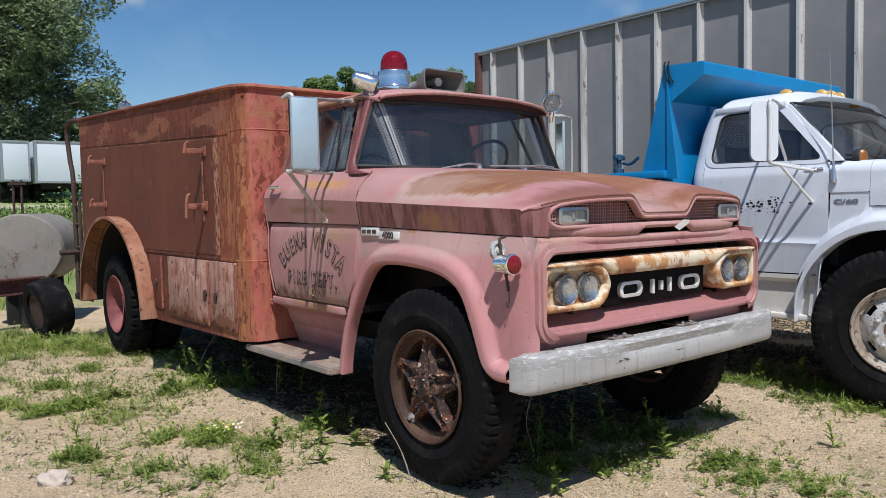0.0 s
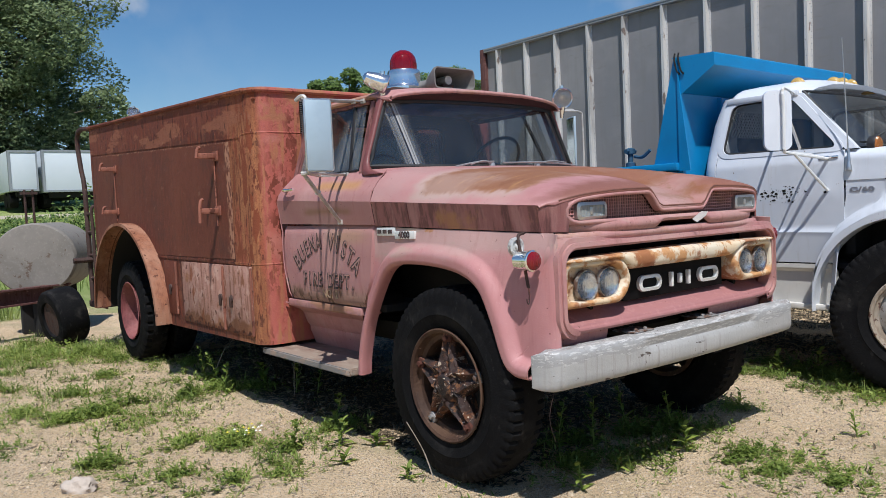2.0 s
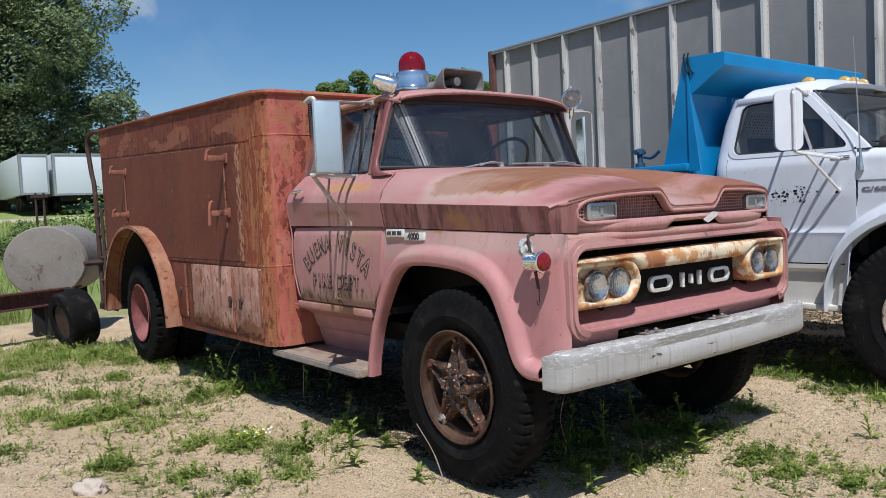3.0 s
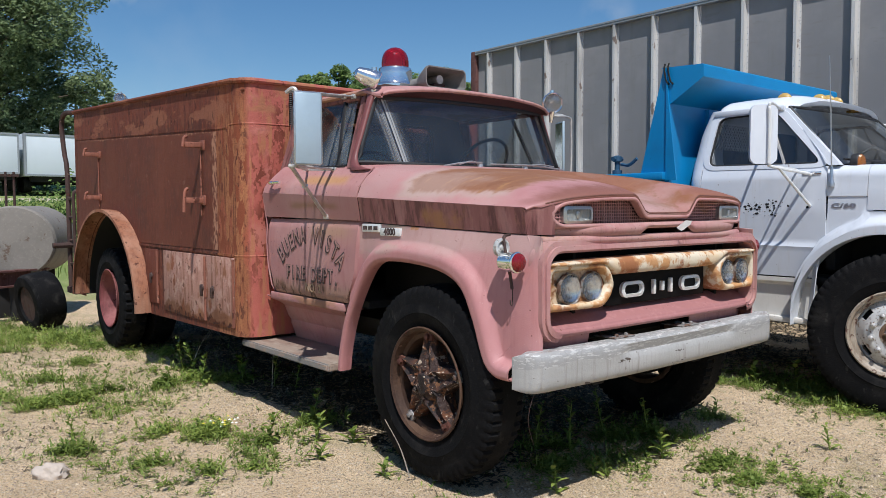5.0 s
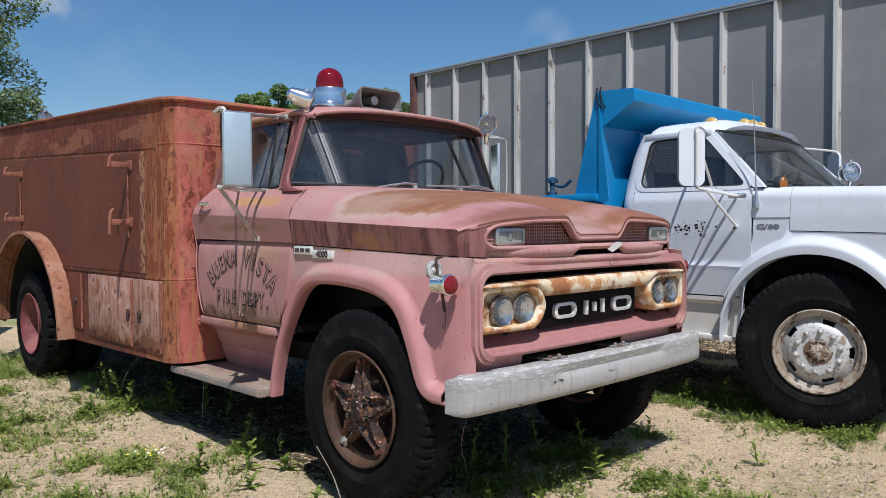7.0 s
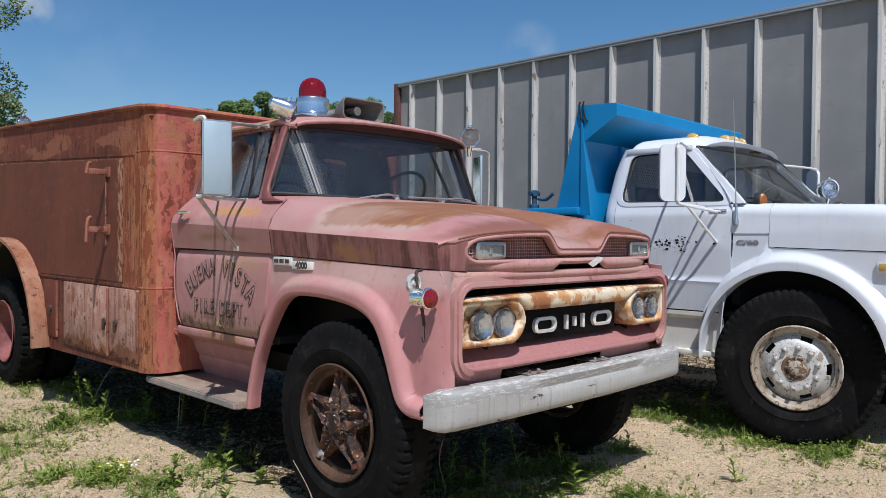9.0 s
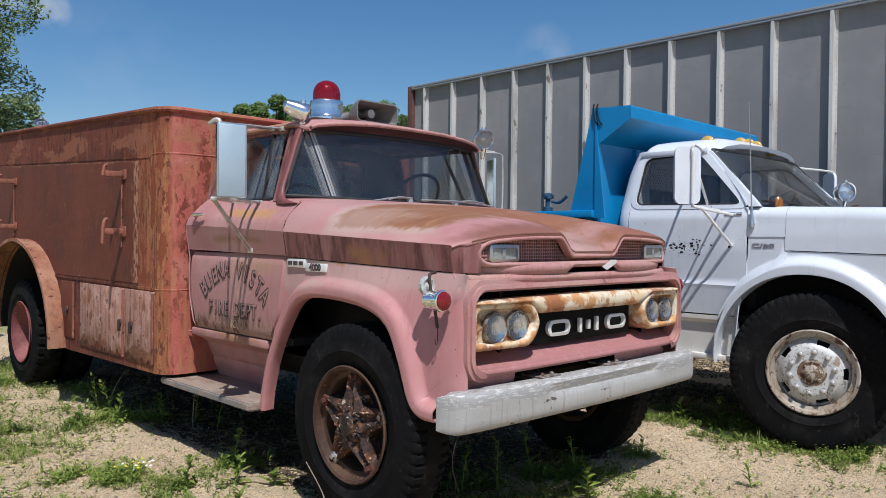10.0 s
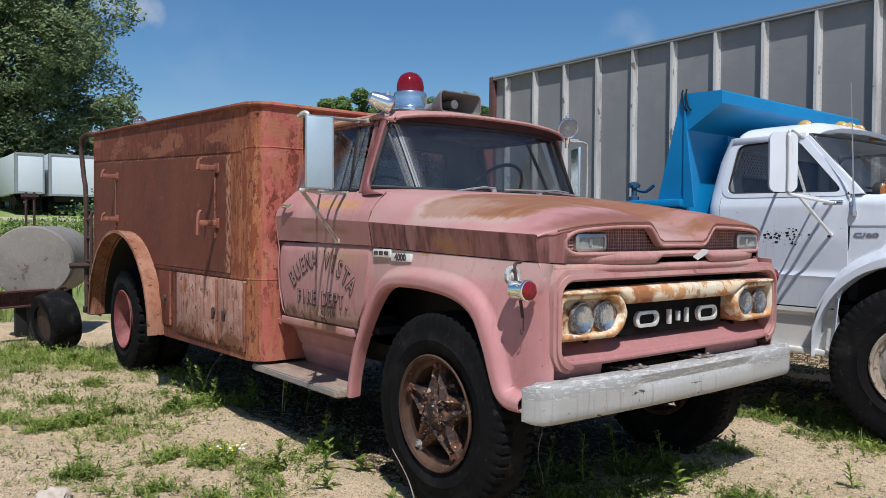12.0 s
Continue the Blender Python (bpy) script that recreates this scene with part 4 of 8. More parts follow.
bm = bm_new()
for i in range(90):
    x = -0.772 + i * 1.544 / 89
    zt, zb = nostril(x)
    box(bm, x - 0.0026, x + 0.0026, -0.652, -0.646, zb - 0.004, zt + 0.010)
for j in range(10):
    z = 1.266 + j * 0.0155
    run = None
    for i in range(78):
        x = -0.770 + i * 0.02
        ok = nostril(x)[0] + 0.006 > z > nostril(x)[1] - 0.006 and i < 77
        if ok and run is None:
            run = x
        if not ok and run is not None:
            box(bm, run, x, -0.655, -0.649, z - 0.0026, z + 0.0026)
            run = None
part("nostril_mesh", bm, pink_rusty, FT, "rusty pink wire mesh", 0)
xs = [-0.778 + 1.556 * i / 120 for i in range(121)]
ring = [Vector((x, nose_y(x) - 0.006, nostril(x)[0] + 0.004)) for x in xs] + [Vector((x, nose_y(x) - 0.004, nostril(x)[1] - 0.004)) for x in xs[::-1]]
part("nostril_bead", tube(bm_new(), ring, 0.0095, 8, closed=True), pink, FT, "rounded pink bead round the nostrils", 60)
part("nostril_backing", grid(bm_new(), lambda u, v: Vector(((2 * u - 1) * 0.82, -0.600, 1.235 + (crown((2 * u - 1) * 0.82, -0.62) - 0.012 - 1.235) * v)), 40, 2), black_m, FT, "", 0, 0.004)
for s in (-1, 1):
    bm = bm_new()
    ox = s * 0.636
    outer = [(ox + a, 1.308 + b) for a, b in round_rect(0.200, 0.078, 0.020)]
    inner = [(ox + a, 1.308 + b) for a, b in round_rect(0.168, 0.050, 0.012)]
    ring_frame(bm, outer, inner, -0.678, -0.640)
    pl = part("parking_lamp", bm, steel_m, FT, "oblong parking lamp with a worn chrome rim")
    bm = bm_new()
    prism(bm, [(ox + a, 0, 1.308 + b) for a, b in round_rect(0.168, 0.050, 0.012)], (0, -0.668, 0), (0, -0.652, 0))
    part("lens", bm, park_glass_m, pl)
    part("bulb", box(bm_new(), ox - 0.010, ox + 0.010, -0.673, -0.667, 1.292, 1.324, 0.003), steel_m, pl)

# grille surround
ZG = 0.975
bm = bm_new()
outer = [(a, ZG + b) for a, b in round_rect(1.80, 0.440, 0.10, 7)]
inner = [(a, ZG + b - 0.004) for a, b in round_rect(1.715, 0.345, 0.075, 7)]
ring_frame(bm, outer, inner, -0.705, -0.62)
inner2 = [(a, ZG + b - 0.004) for a, b in round_rect(1.735, 0.365, 0.08, 7)]
outer2 = [(a, ZG + b - 0.002) for a, b in round_rect(1.768, 0.402, 0.09, 7)]
ring_frame(bm, outer2, inner2, -0.718, -0.70)
# the splash panel closes it along the bottom
bmesh.ops.delete(bm, geom=[f for f in bm.faces if f.calc_center_median().z < 0.86 and abs(f.calc_center_median().x) < 0.80], context="FACES")
part("grille_surround", bm, pink, FT, "pink pressed-steel grille surround", 30)
part("grille_backing", box(bm_new(), -0.87, 0.87, -0.50, -0.48, 0.70, 1.17), black_m, FT)
# upper filler panel between hood lip and surround
def filler(u, v):
    x = (2 * u - 1) * 0.868
    return Vector((x, nose_y(x) + 0.004 - 0.012 * math.sin(v * math.pi), 1.178 + 0.034 * v))
part("header_panel", grid(bm_new(), filler, 40, 5), pink_rusty, FT, "", 40, 0.01)


# lamp bar: two pods rounded towards the middle, joined by a bowed cross bar
def pod_outline(s, grow):
    """Outline of a pod in (x, z): square outside, round inside."""
    out = []
    w, h = 0.215 + grow, 0.106 + grow
    for a0, cx, cz, r in ((0, w - 0.105, h - 0.105, 0.105), (90, -w + 0.035, h - 0.035, 0.035), (180, -w + 0.030, -h + 0.030, 0.030), (270, w - 0.105, -h + 0.105, 0.105)):
        for k in range(8):
            a = radians(a0 + 90 * k / 7)
            out.append((s * (0.655 - (cx + r * math.cos(a))), 0.992 + cz + r * math.sin(a)))
    return out


def pod(bm, s):
    """The rolled rim of one pod, open at the face."""
    rings = []
    for grow, y in ((0.0, -0.60), (0.0, -0.700), (-0.003, -0.716), (-0.010, -0.726), (-0.018, -0.730), (-0.026, -0.727), (-0.031, -0.718), (-0.034, -0.700), (-0.036, -0.690)):
        rings.append([bm.verts.new((x, y + 0.030 * max(0.0, abs(x) - 0.72) / 0.15, z)) for x, z in pod_outline(s, grow)])
    for p, q in zip(rings, rings[1:]):
        for i in range(len(p)):
            j = (i + 1) % len(p)
            bm.faces.new((p[i], p[j], q[j], q[i]))


def bar_pt(u, v):
    x = (2 * u - 1) * 0.868
    inb = sstep(abs(x), 0.36, 0.52)
    zt = 1.104 + 0.010 * (1 - (x / 0.868) ** 2)
    zb = 1.026 + 0.060 * inb - 0.020 * (1 - sstep(abs(abs(x) - 0.45), 0.0, 0.09))
    a = v * math.pi
    dep = 0.078 + 0.012 * inb
    sharp = math.copysign(abs(math.cos(a)) ** 0.7, math.cos(a))
    return Vector((x, -0.648 - dep * math.sin(a) ** 0.55 + 0.03 * sstep(abs(x), 0.78, 0.868), (zt + zb) / 2 + (zt - zb) / 2 * sharp))


bm = bm_new()
for s in (-1, 1):
    pod(bm, s)
grid(bm, bar_pt, 90, 14)
lamp_bar = part("lamp_bar", bm, cream_m, FT, "cream headlamp bar with rust showing through chipped paint", 50)
for s in (-1, 1):
    bm = bm_new()
    bm.faces.new([bm.verts.new((x, -0.694 + 0.030 * max(0.0, abs(x) - 0.72) / 0.15, z)) for x, z in pod_outline(s, -0.030)])
    part("lamp_plate", bm, pod_m, lamp_bar, "rusted plate behind the headlamps", 0, 0.004)
for s in (-1, 1):
    for dx in (-0.073, 0.073):
        c = (s * 0.650 + dx, 0, 0.984)
        hl = part("headlamp", lathe(bm_new(), [(-0.690, 0.0715), (-0.702, 0.0715), (-0.709, 0.0695), (-0.706, 0.0672), (-0.694, 0.066)], 32, "y", c, caps=False), clamp_m, FT, "round sealed-beam headlamp in a steel ring")
        prof = [(-0.720, 0.0005), (-0.718, 0.022), (-0.713, 0.045), (-0.706, 0.062), (-0.702, 0.066), (-0.696, 0.066)]
        part("lens", lathe(bm_new(), prof, 32, "y", c), lamp_glass_m, hl)
        part("reflector", lathe(bm_new(), [(-0.704, 0.065), (-0.700, 0.054), (-0.697, 0.034), (-0.695, 0.0005)], 24, "y", c), reflector_m, hl)

# maker's letters on the grille, as plain white shapes on a black plate
part("name_plate", box(bm_new(), -0.42, 0.42, -0.655, -0.64, 0.875, 1.055, 0.004), black_m, FT)
for k, x in enumerate((-0.225, 0.022, 0.272)):
    if k == 1:
        for dx, h in ((-0.072, 0.036), (0.0, 0.024), (0.072, 0.036)):
            part("emblem_bar", box(bm_new(), x + dx - 0.009, x + dx + 0.009, -0.676, -0.655, 0.946 - h, 0.946 + h, 0.003), badge_m, FT, "white emblem bar")
    else:
        o = [(x + a, 0.946 + b) for a, b in round_rect(0.178, 0.076, 0.037, 5)]
        q = [(x + a, 0.946 + b) for a, b in round_rect(0.140, 0.046, 0.022, 5)]
        part("emblem", ring_frame(bm_new(), o, q, -0.676, -0.655), badge_m, FT, "white emblem ring")

# splash panel sloping out of the grille, rolled under at its front edge
SPLASH = [(-0.580, 0.872), (-0.612, 0.860), (-0.640, 0.846), (-0.668, 0.832), (-0.690, 0.820), (-0.702, 0.811), (-0.706, 0.803), (-0.714, 0.797), (-0.716, 0.789), (-0.711, 0.781), (-0.700, 0.776), (-0.670, 0.775)]


def splash(u, v):
    x = (2 * u - 1) * 0.855
    t = v * (len(SPLASH) - 1)
    i = min(int(t), len(SPLASH) - 2)
    y, z = (SPLASH[i][k] + (SPLASH[i + 1][k] - SPLASH[i][k]) * (t - i) for k in (0, 1))
    return Vector((x, y + 0.030 * (abs(x) / 0.855) ** 6, z))


part("splash_panel", grid(bm_new(), splash, 40, 22), splash_m, FT, "", 40, 0.004)


# lower apron set back under it, with a long slot for the bumper irons
def apron(u, v):
    x = (2 * u - 1) * 0.90
    return Vector((x, -0.662 + 0.03 * v + 0.06 * (abs(x) / 0.9) ** 8, 0.779 - 0.17 * v))


for a, b in ((0.0, 0.20), (0.655, 1.0)):
    part("apron", grid(bm_new(), lambda u, v: apron(a + (b - a) * u, v), 14, 8), pink, FT, "", 40, 0.004)
for x in (-0.36, 0.19):
    bm = bm_new()
    box(bm, x - 0.075, x + 0.075, -0.730, -0.60, 0.7315, 0.7375, 0.002)
    for dx in (-0.035, 0.035):
        lathe(bm, [(0.738, 0.0005), (0.738, 0.010), (0.746, 0.010), (0.749, 0.006), (0.749, 0.0005)], 8, "z", (x + dx, -0.705, 0))
    part("bumper_iron", bm, clamp_m, FT, "rusty bolted bumper iron")


# front bumper
def bumper_pt(u, v):
    x = (2 * u - 1)
    xx = x * 1.028 + 0.012
    back = 0.10 * max(0, abs(x) - 0.90) ** 2 / 0.01
    yf = -0.785 + 0.035 * x * x + back * 0.5
    w = 1 - sstep(abs(xx - 0.05), 0.42, 0.52)
    prof = [(0.095, 0.728), (0.03, 0.731), (0.014, 0.726), (0.004, 0.714), (0.010 * w, 0.690), (0.014 * w, 0.674), (0.006 * w, 0.660), (0.0, 0.64), (0.0, 0.59), (0.010, 0.568), (0.030, 0.558), (0.095, 0.556)]
    t = v * (len(prof) - 1)
    i = min(int(t), len(prof) - 2)
    f = t - i
    d, z = (prof[i][k] + (prof[i + 1][k] - prof[i][k]) * f for k in (0, 1))
    r = max(0.0, (abs(x) - 0.945) / 0.055)
    squeeze = 1 - 0.20 * r**2.6
    yf += 0.045 * r**2.2
    return Vector((xx, yf + d * (1 - 0.8 * sstep(abs(x), 0.93, 1)), 0.635 + (z - 0.635) * squeeze))
bm = grid(bm_new(), bumper_pt, 90, 22)
for u in (0, 1):
    bm.faces.new([bm.verts.new(bumper_pt(u, j / 22)) for j in range(23)])
part("front_bumper", bm, bumper_m, FT, "dented grey-white steel channel bumper", 40)
for s in (-1, 1):
    part("bumper_bracket", box(bm_new(), s * 0.40 - 0.04, s * 0.40 + 0.04, -0.70, -0.45, 0.60, 0.70, 0.006), iron_m, FT)

# loose wire hanging under the bumper end
part("hanging_wire", tube(bm_new(), smooth_path([(-0.94, -0.70, 0.57), (-0.975, -0.70, 0.49), (-0.97, -0.69, 0.42), (-0.93, -0.68, 0.33)]), 0.0012, 5), iron_m, FT)

# front fenders
ARCH_EDGE = [(-0.585, 0.592), (-0.490, 0.598), (-0.418, 0.655), (-0.345, 0.830), (-0.262, 0.972), (-0.120, 1.040), (0.120, 1.068), (0.350, 1.064), (0.470, 1.018), (0.580, 0.885), (0.680, 0.710), (0.742, 0.530), (0.762, 0.415)]


def fender_side(s):
    """The fender: a rolled bulge round the wheel opening, flat above it, wrapped round the front corner."""
    edge = smooth_path([(0, y, z) for y, z in ARCH_EDGE], 7)
    n = len(edge) - 1

    def spot(q):
        f = q * n
        i = min(int(f), n - 1)
        p = edge[i].lerp(edge[i + 1], f - i)
        a, b = edge[max(0, i - 2)], edge[min(n, i + 3)]
        d = (b - a).normalized()
        return p, Vector((0, -d.z, d.y))

    def pt(u, v):
        p, out = spot(u)
        c = p + out * interp(u, [(0, 0.085), (0.3, 0.125), (0.5, 0.112), (0.7, 0.095), (0.8, 0.070), (1, 0.055)])
        if v <= 0.5:
            a = v / 0.5
            x = 0.976 + 0.014 * sstep(a, 0, 0.14) - 0.050 * sstep(a, 0.38, 1.0) ** 1.3
            q = p.lerp(c, a)
            return Vector((s * x, q.y, q.z))
        a = (v - 0.5) / 0.5
        if u < 0.22:
            e = Vector((0.880, -0.684, 0.60 + (1.216 - 0.60) * (u / 0.22)))
        elif u < 0.72:
            y = -0.66 + (0.598 + 0.66) * (u - 0.22) / 0.50
            e = Vector((min(half_width(y) - 0.026, 0.880 + 0.05 * sstep(y, -0.66, -0.52)), y, band_low(y) - 0.006))
        elif u < 0.84:
            k = (u - 0.72) / 0.12
            z = 1.262 + (c.z - 1.262) * k
            e = Vector((0.940, max(c.y, door_front(z) - 0.010), z))
        else:
            e = Vector((0.938, c.y + 0.004, c.z))
        wrap = 1 - sstep(u, 0.16, 0.36)
        th = a * math.pi / 2
        ky = a + (math.sin(th) - a) * wrap
        kx = a + (1 - math.cos(th) - a) * wrap
        return Vector((s * (0.940 + (e.x - 0.940) * kx), c.y + (e.y - c.y) * ky, c.z + (e.z - c.z) * a))
    bm = grid(bm_new(), pt, 96, 30)
    # flange turned in along the arch
    grid(bm, lambda u, v: Vector((s * (0.976 - 0.055 * v), pt(u, 0).y, pt(u, 0).z + 0.004 * v)), 96, 2)
    return bm


def door_front(z):
    return 0.735 - 0.137 * sstep((z - 0.44) / 0.822, 0, 1) + 0.007 + 0.06 * (1 - sstep(z, 0.78, 0.98))


for s in (-1, 1):
    part("front_fender", fender_side(s), fender_m, FT, "rounded pink front fender with a rolled wheel arch", 60, 0.006)
    # dark plate added so no light shows through the wheel opening
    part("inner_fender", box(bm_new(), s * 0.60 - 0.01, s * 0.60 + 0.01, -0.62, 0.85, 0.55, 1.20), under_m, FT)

# signal lamps on the fenders
for s in (-1, 1):
    at = Vector((s * 0.985, -0.596, 1.110))
    bm = bm_new()
    lathe(bm, [(0.050, 0.0005), (0.050, 0.030), (0.044, 0.039), (0.0, 0.043), (-0.030, 0.044), (-0.036, 0.047), (-0.044, 0.046), (-0.046, 0.041)], 32, "y", at)
    sl = part("signal_lamp", bm, chrome_m, FT, "chrome turn signal lamp with a red lens")
    part("lens", lathe(bm_new(), [(-0.044, 0.041), (-0.054, 0.038), (-0.062, 0.026), (-0.066, 0.012), (-0.067, 0.0005)], 32, "y", at), red_lens_m, sl)
    part("side_jewel", lathe(bm_new(), [(s * -0.010, 0.016), (s * 0.012, 0.016), (s * 0.018, 0.010), (s * 0.019, 0.0005)], 16, "x", at + Vector((-s * 0.052, -0.020, 0.004))), chrome_m, sl)
    bm = bm_new()
    c = at + Vector((-s * 0.004, 0.058, 0.058))
    lathe(bm, [(0.012, 0.041), (0.0, 0.043), (-0.008, 0.041), (-0.010, 0.032), (-0.002, 0.026), (-0.004, 0.014), (-0.016, 0.010), (-0.018, 0.0005)], 28, "y", c)
    part("backing_disc", bm, steel_white_m, sl, "dull white backing disc")
    part("signal_bracket", tube(bm_new(), smooth_path([at + Vector((-s * 0.055, 0.062, 0.115)), at + Vector((-s * 0.012, 0.052, 0.105)), at + Vector((-s * 0.004, 0.040, 0.060)), at + Vector((-s * 0.012, 0.030, 0.0)), at + Vector((-s * 0.022, 0.024, -0.06)), at + Vector((-s * 0.030, 0.020, -0.120))]), 0.0075, 6), iron_m, sl, "dark bent bracket")

for s in (-1, 1):
    p = Vector((s * 0.955, -0.578, 0.990))
    part("wire_hook", tube(bm_new(), smooth_path([p + Vector(q) for q in ((0, 0, 0.02), (0, 0, -0.03), (s * 0.002, -0.002, -0.060), (s * 0.010, -0.004, -0.070), (s * 0.017, -0.004, -0.058), (s * 0.017, -0.004, -0.045))]), 0.0026, 6), iron_m, FT, "thin bent wire hook")

# ---- doors and cab ----
DOOR = [(0.800, 0.930), (0.815, 0.945), (0.95, 0.955), (1.12, 0.957), (1.24, 0.948), (1.262, 0.935), (1.272, 0.928)]


def door_x(z):
    return interp(z, DOOR)


def shoulder(v):
    """From the crease up to the window sill: (inset, height) pairs."""
    return interp(v, [(0, 0), (0.15, 0.012), (0.5, 0.055), (0.85, 0.100), (1, 0.120)]), interp(v, [(0, 0), (0.15, 0.05), (0.5, 0.105), (0.85, 0.155), (1, 0.17)])


def door_rear(z):
    return interp(z, [(0.80, 1.655), (1.0, 1.70), (1.28, 1.715), (1.44, 1.715), (1.60, 1.63)])


for s in (-1, 1):
    bm = bm_new()
    def lower(u, v, s=s):
        z = 0.80 + v * 0.472
        ya, yb = door_front(z), door_rear(z)
        r = 1 - 0.035 * (max(0, 1 - u / 0.03) ** 2 + max(0, 1 - (1 - u) / 0.03) ** 2)
        return Vector((s * door_x(z) * r, ya + (yb - ya) * u, z))
    grid(bm, lower, 40, 16)
    def bandd(u, v, s=s):
        y = 0.606 + u * 1.115
        zl, zt = band_low(y) + 0.004, band_top(y)
        return Vector((s * (half_width(y) - 0.022 * (1 - v)), y - 0.01 * u * (1 - v), zl + (zt - zl) * v))
    grid(bm, bandd, 30, 4)
    def should(u, v, s=s):
        dx, dz = shoulder(v)
        y0 = 0.606
        z = 1.42 + dz
        yb = door_rear(z)
        y = y0 + (yb - y0) * u
        return Vector((s * (half_width(y) - dx), y, band_top(y) + dz))
    grid(bm, should, 30, 10)
    dr = part("door", bm, door_m, FT, "pink cab door with faded black lettering and rust stains", 32, 0.006)
    # handle
    at = Vector((s * 0.975, 1.54, 1.505))
    bm = bm_new()
    tube(bm, smooth_path([at + Vector((-s * 0.03, 0.06, 0.0)), at + Vector((s * 0.015, 0.05, 0.0)), at + Vector((s * 0.02, 0.0, 0.0)), at + Vector((s * 0.012, -0.075, 0.002))]), [0.013] * 8 + [0.012] * 8 + [0.009] * 9)
    part("door_handle", bm, chrome_m, dr, "chrome push-button door handle")
    if s < 0:
        # arched line of letters over a straight one
        word = "BUENA VISTA"
        cy, cz, R = 1.150, 0.655, 0.520
        flat_right, flat_up = Vector((0, -1, 0)), Vector((0, 0, 1))

        def painted(ch, size, p, right, up, wide):
            """A letter with a worn face over its black drop shade."""
            at = facing(p, right, up)
            part("letter", add_mesh(bm_new(), letters(ch, size, 0.0006, 0.0055), at @ Matrix.Diagonal((wide, 1, 1, 1))), letter_m, dr, "faded black letter shading", 0)
            part("letter_face", add_mesh(bm_new(), letters(ch, size, 0.0006, -0.0005), at @ Matrix.Translation((0.007, 0.006, 0.0016)) @ Matrix.Diagonal((wide * 0.97, 0.97, 1, 1))), letter_face_m, dr, "worn pinkish letter face", 0)
        for i, ch in enumerate(word):
            if ch == " ":
                continue
            a = radians(-42 + 84 * i / (len(word) - 1))
            p = Vector((-door_x(1.1) - 0.006, cy - R * math.sin(a), cz + R * math.cos(a)))
            painted(ch, 0.142 + 0.022 * abs(math.sin(a)), p, Vector((0, -math.cos(a), -math.sin(a))), Vector((0, -math.sin(a), math.cos(a))), 0.66)
        for i, ch in enumerate("FIRE DEPT."):
            if ch != " ":
                painted(ch, 0.122, Vector((-door_x(0.96) - 0.006, 1.418 - 0.0630 * i, 0.936)), flat_right, flat_up, 0.78)
        for ch, y in (("N", 1.190), ("O", 1.135), (".", 1.100), ("2", 1.050)):
            part("small_letter", add_mesh(bm_new(), letters(ch, 0.072, 0.0006, 0.001), facing((-door_x(0.86) - 0.006, y, 0.856), flat_right, flat_up)), gold_m, dr, "faint gold letter", 0)
    # badge on the fender
    bm = bm_new()
    box(bm, s * 0.940 - 0.010, s * 0.940 + 0.010, 0.425, 0.590, 1.212, 1.256, 0.003)
    part("badge", bm, badge_m, FT, "white enamel badge plate")
    bm = bm_new()
    for i in range(3):
        box(bm, s * 0.951 - 0.002, s * 0.951 + 0.002, 0.542 - i * 0.05, 0.578 - i * 0.05, 1.224, 1.245)
    part("badge_marks", bm, letter_m, FT, "", 0)
    bm = bm_new()
    box(bm, s * 0.940 - 0.009, s * 0.940 + 0.009, 0.245, 0.422, 1.195, 1.236, 0.003)
    part("number_badge", bm, badge_m, FT, "chrome number badge")
    me = letters("4000", 0.050, 0.001, 0.002)
    bm = bm_new()
    add_mesh(bm, me, facing((s * 0.9502, 0.335, 1.2155), (0, s, 0), (0, 0, 1)))
    part("badge_number", bm, letter_m, FT, "", 0)

# sill, step riser and running boards
for s in (-1, 1):
    bm = bm_new()
    box(bm, *sorted((s * 0.945, s * 0.80)), 0.80, 1.70, 0.745, 0.792, 0.008)
    part("sill", bm, pink_rusty, FT)
    def riser(u, v, s=s):
        x = 0.925 - 0.10 * sstep(v, 0.0, 0.25) - 0.12 * v - 0.010 * (1 if 0.5 < v < 0.6 else 0)
        y = 0.82 + 1.50 * (0.925 - x)
        return Vector((s * x, y + (1.78 - y) * u, 0.76 - 0.31 * v))
    part("step_riser", grid(bm_new(), riser, 4, 12), pink, FT, "", 30, 0.006)
    bm = bm_new()
    prism(bm, [(s * x, y, 0) for x, y in ((1.045, 0.825), (1.030, 0.808), (0.925, 0.806), (0.700, 1.150), (0.690, 1.93), (1.045, 1.93))], (0, 0, 0.408), (0, 0, 0.452))
    bmesh.ops.bevel(bm, geom=list(bm.edges), offset=0.008, segments=2, affect="EDGES")
    part("running_board", bm, step_m, FT, "dusty bare-metal running board")

# cab back, floor, roof and pillars
ROOF = [(0, 2.090), (0.4, 2.087), (0.7, 2.074), (0.88, 2.060), (0.96, 2.051), (1.0, 2.038)]


def roof_pt(u, v):
    k = 2 * u - 1
    w = interp(v, [(0, 0.70), (0.1, 0.715), (0.8, 0.735), (1, 0.71)])
    yf = 0.660 + 0.08 * abs(k) ** 4
    y = yf + (1.74 - yf) * v
    z = interp(abs(k), ROOF)
    z -= 0.030 * (1 - sstep(v, 0, 0.14)) + 0.05 * sstep(v, 0.9, 1)
    return Vector((w * k, y, z))


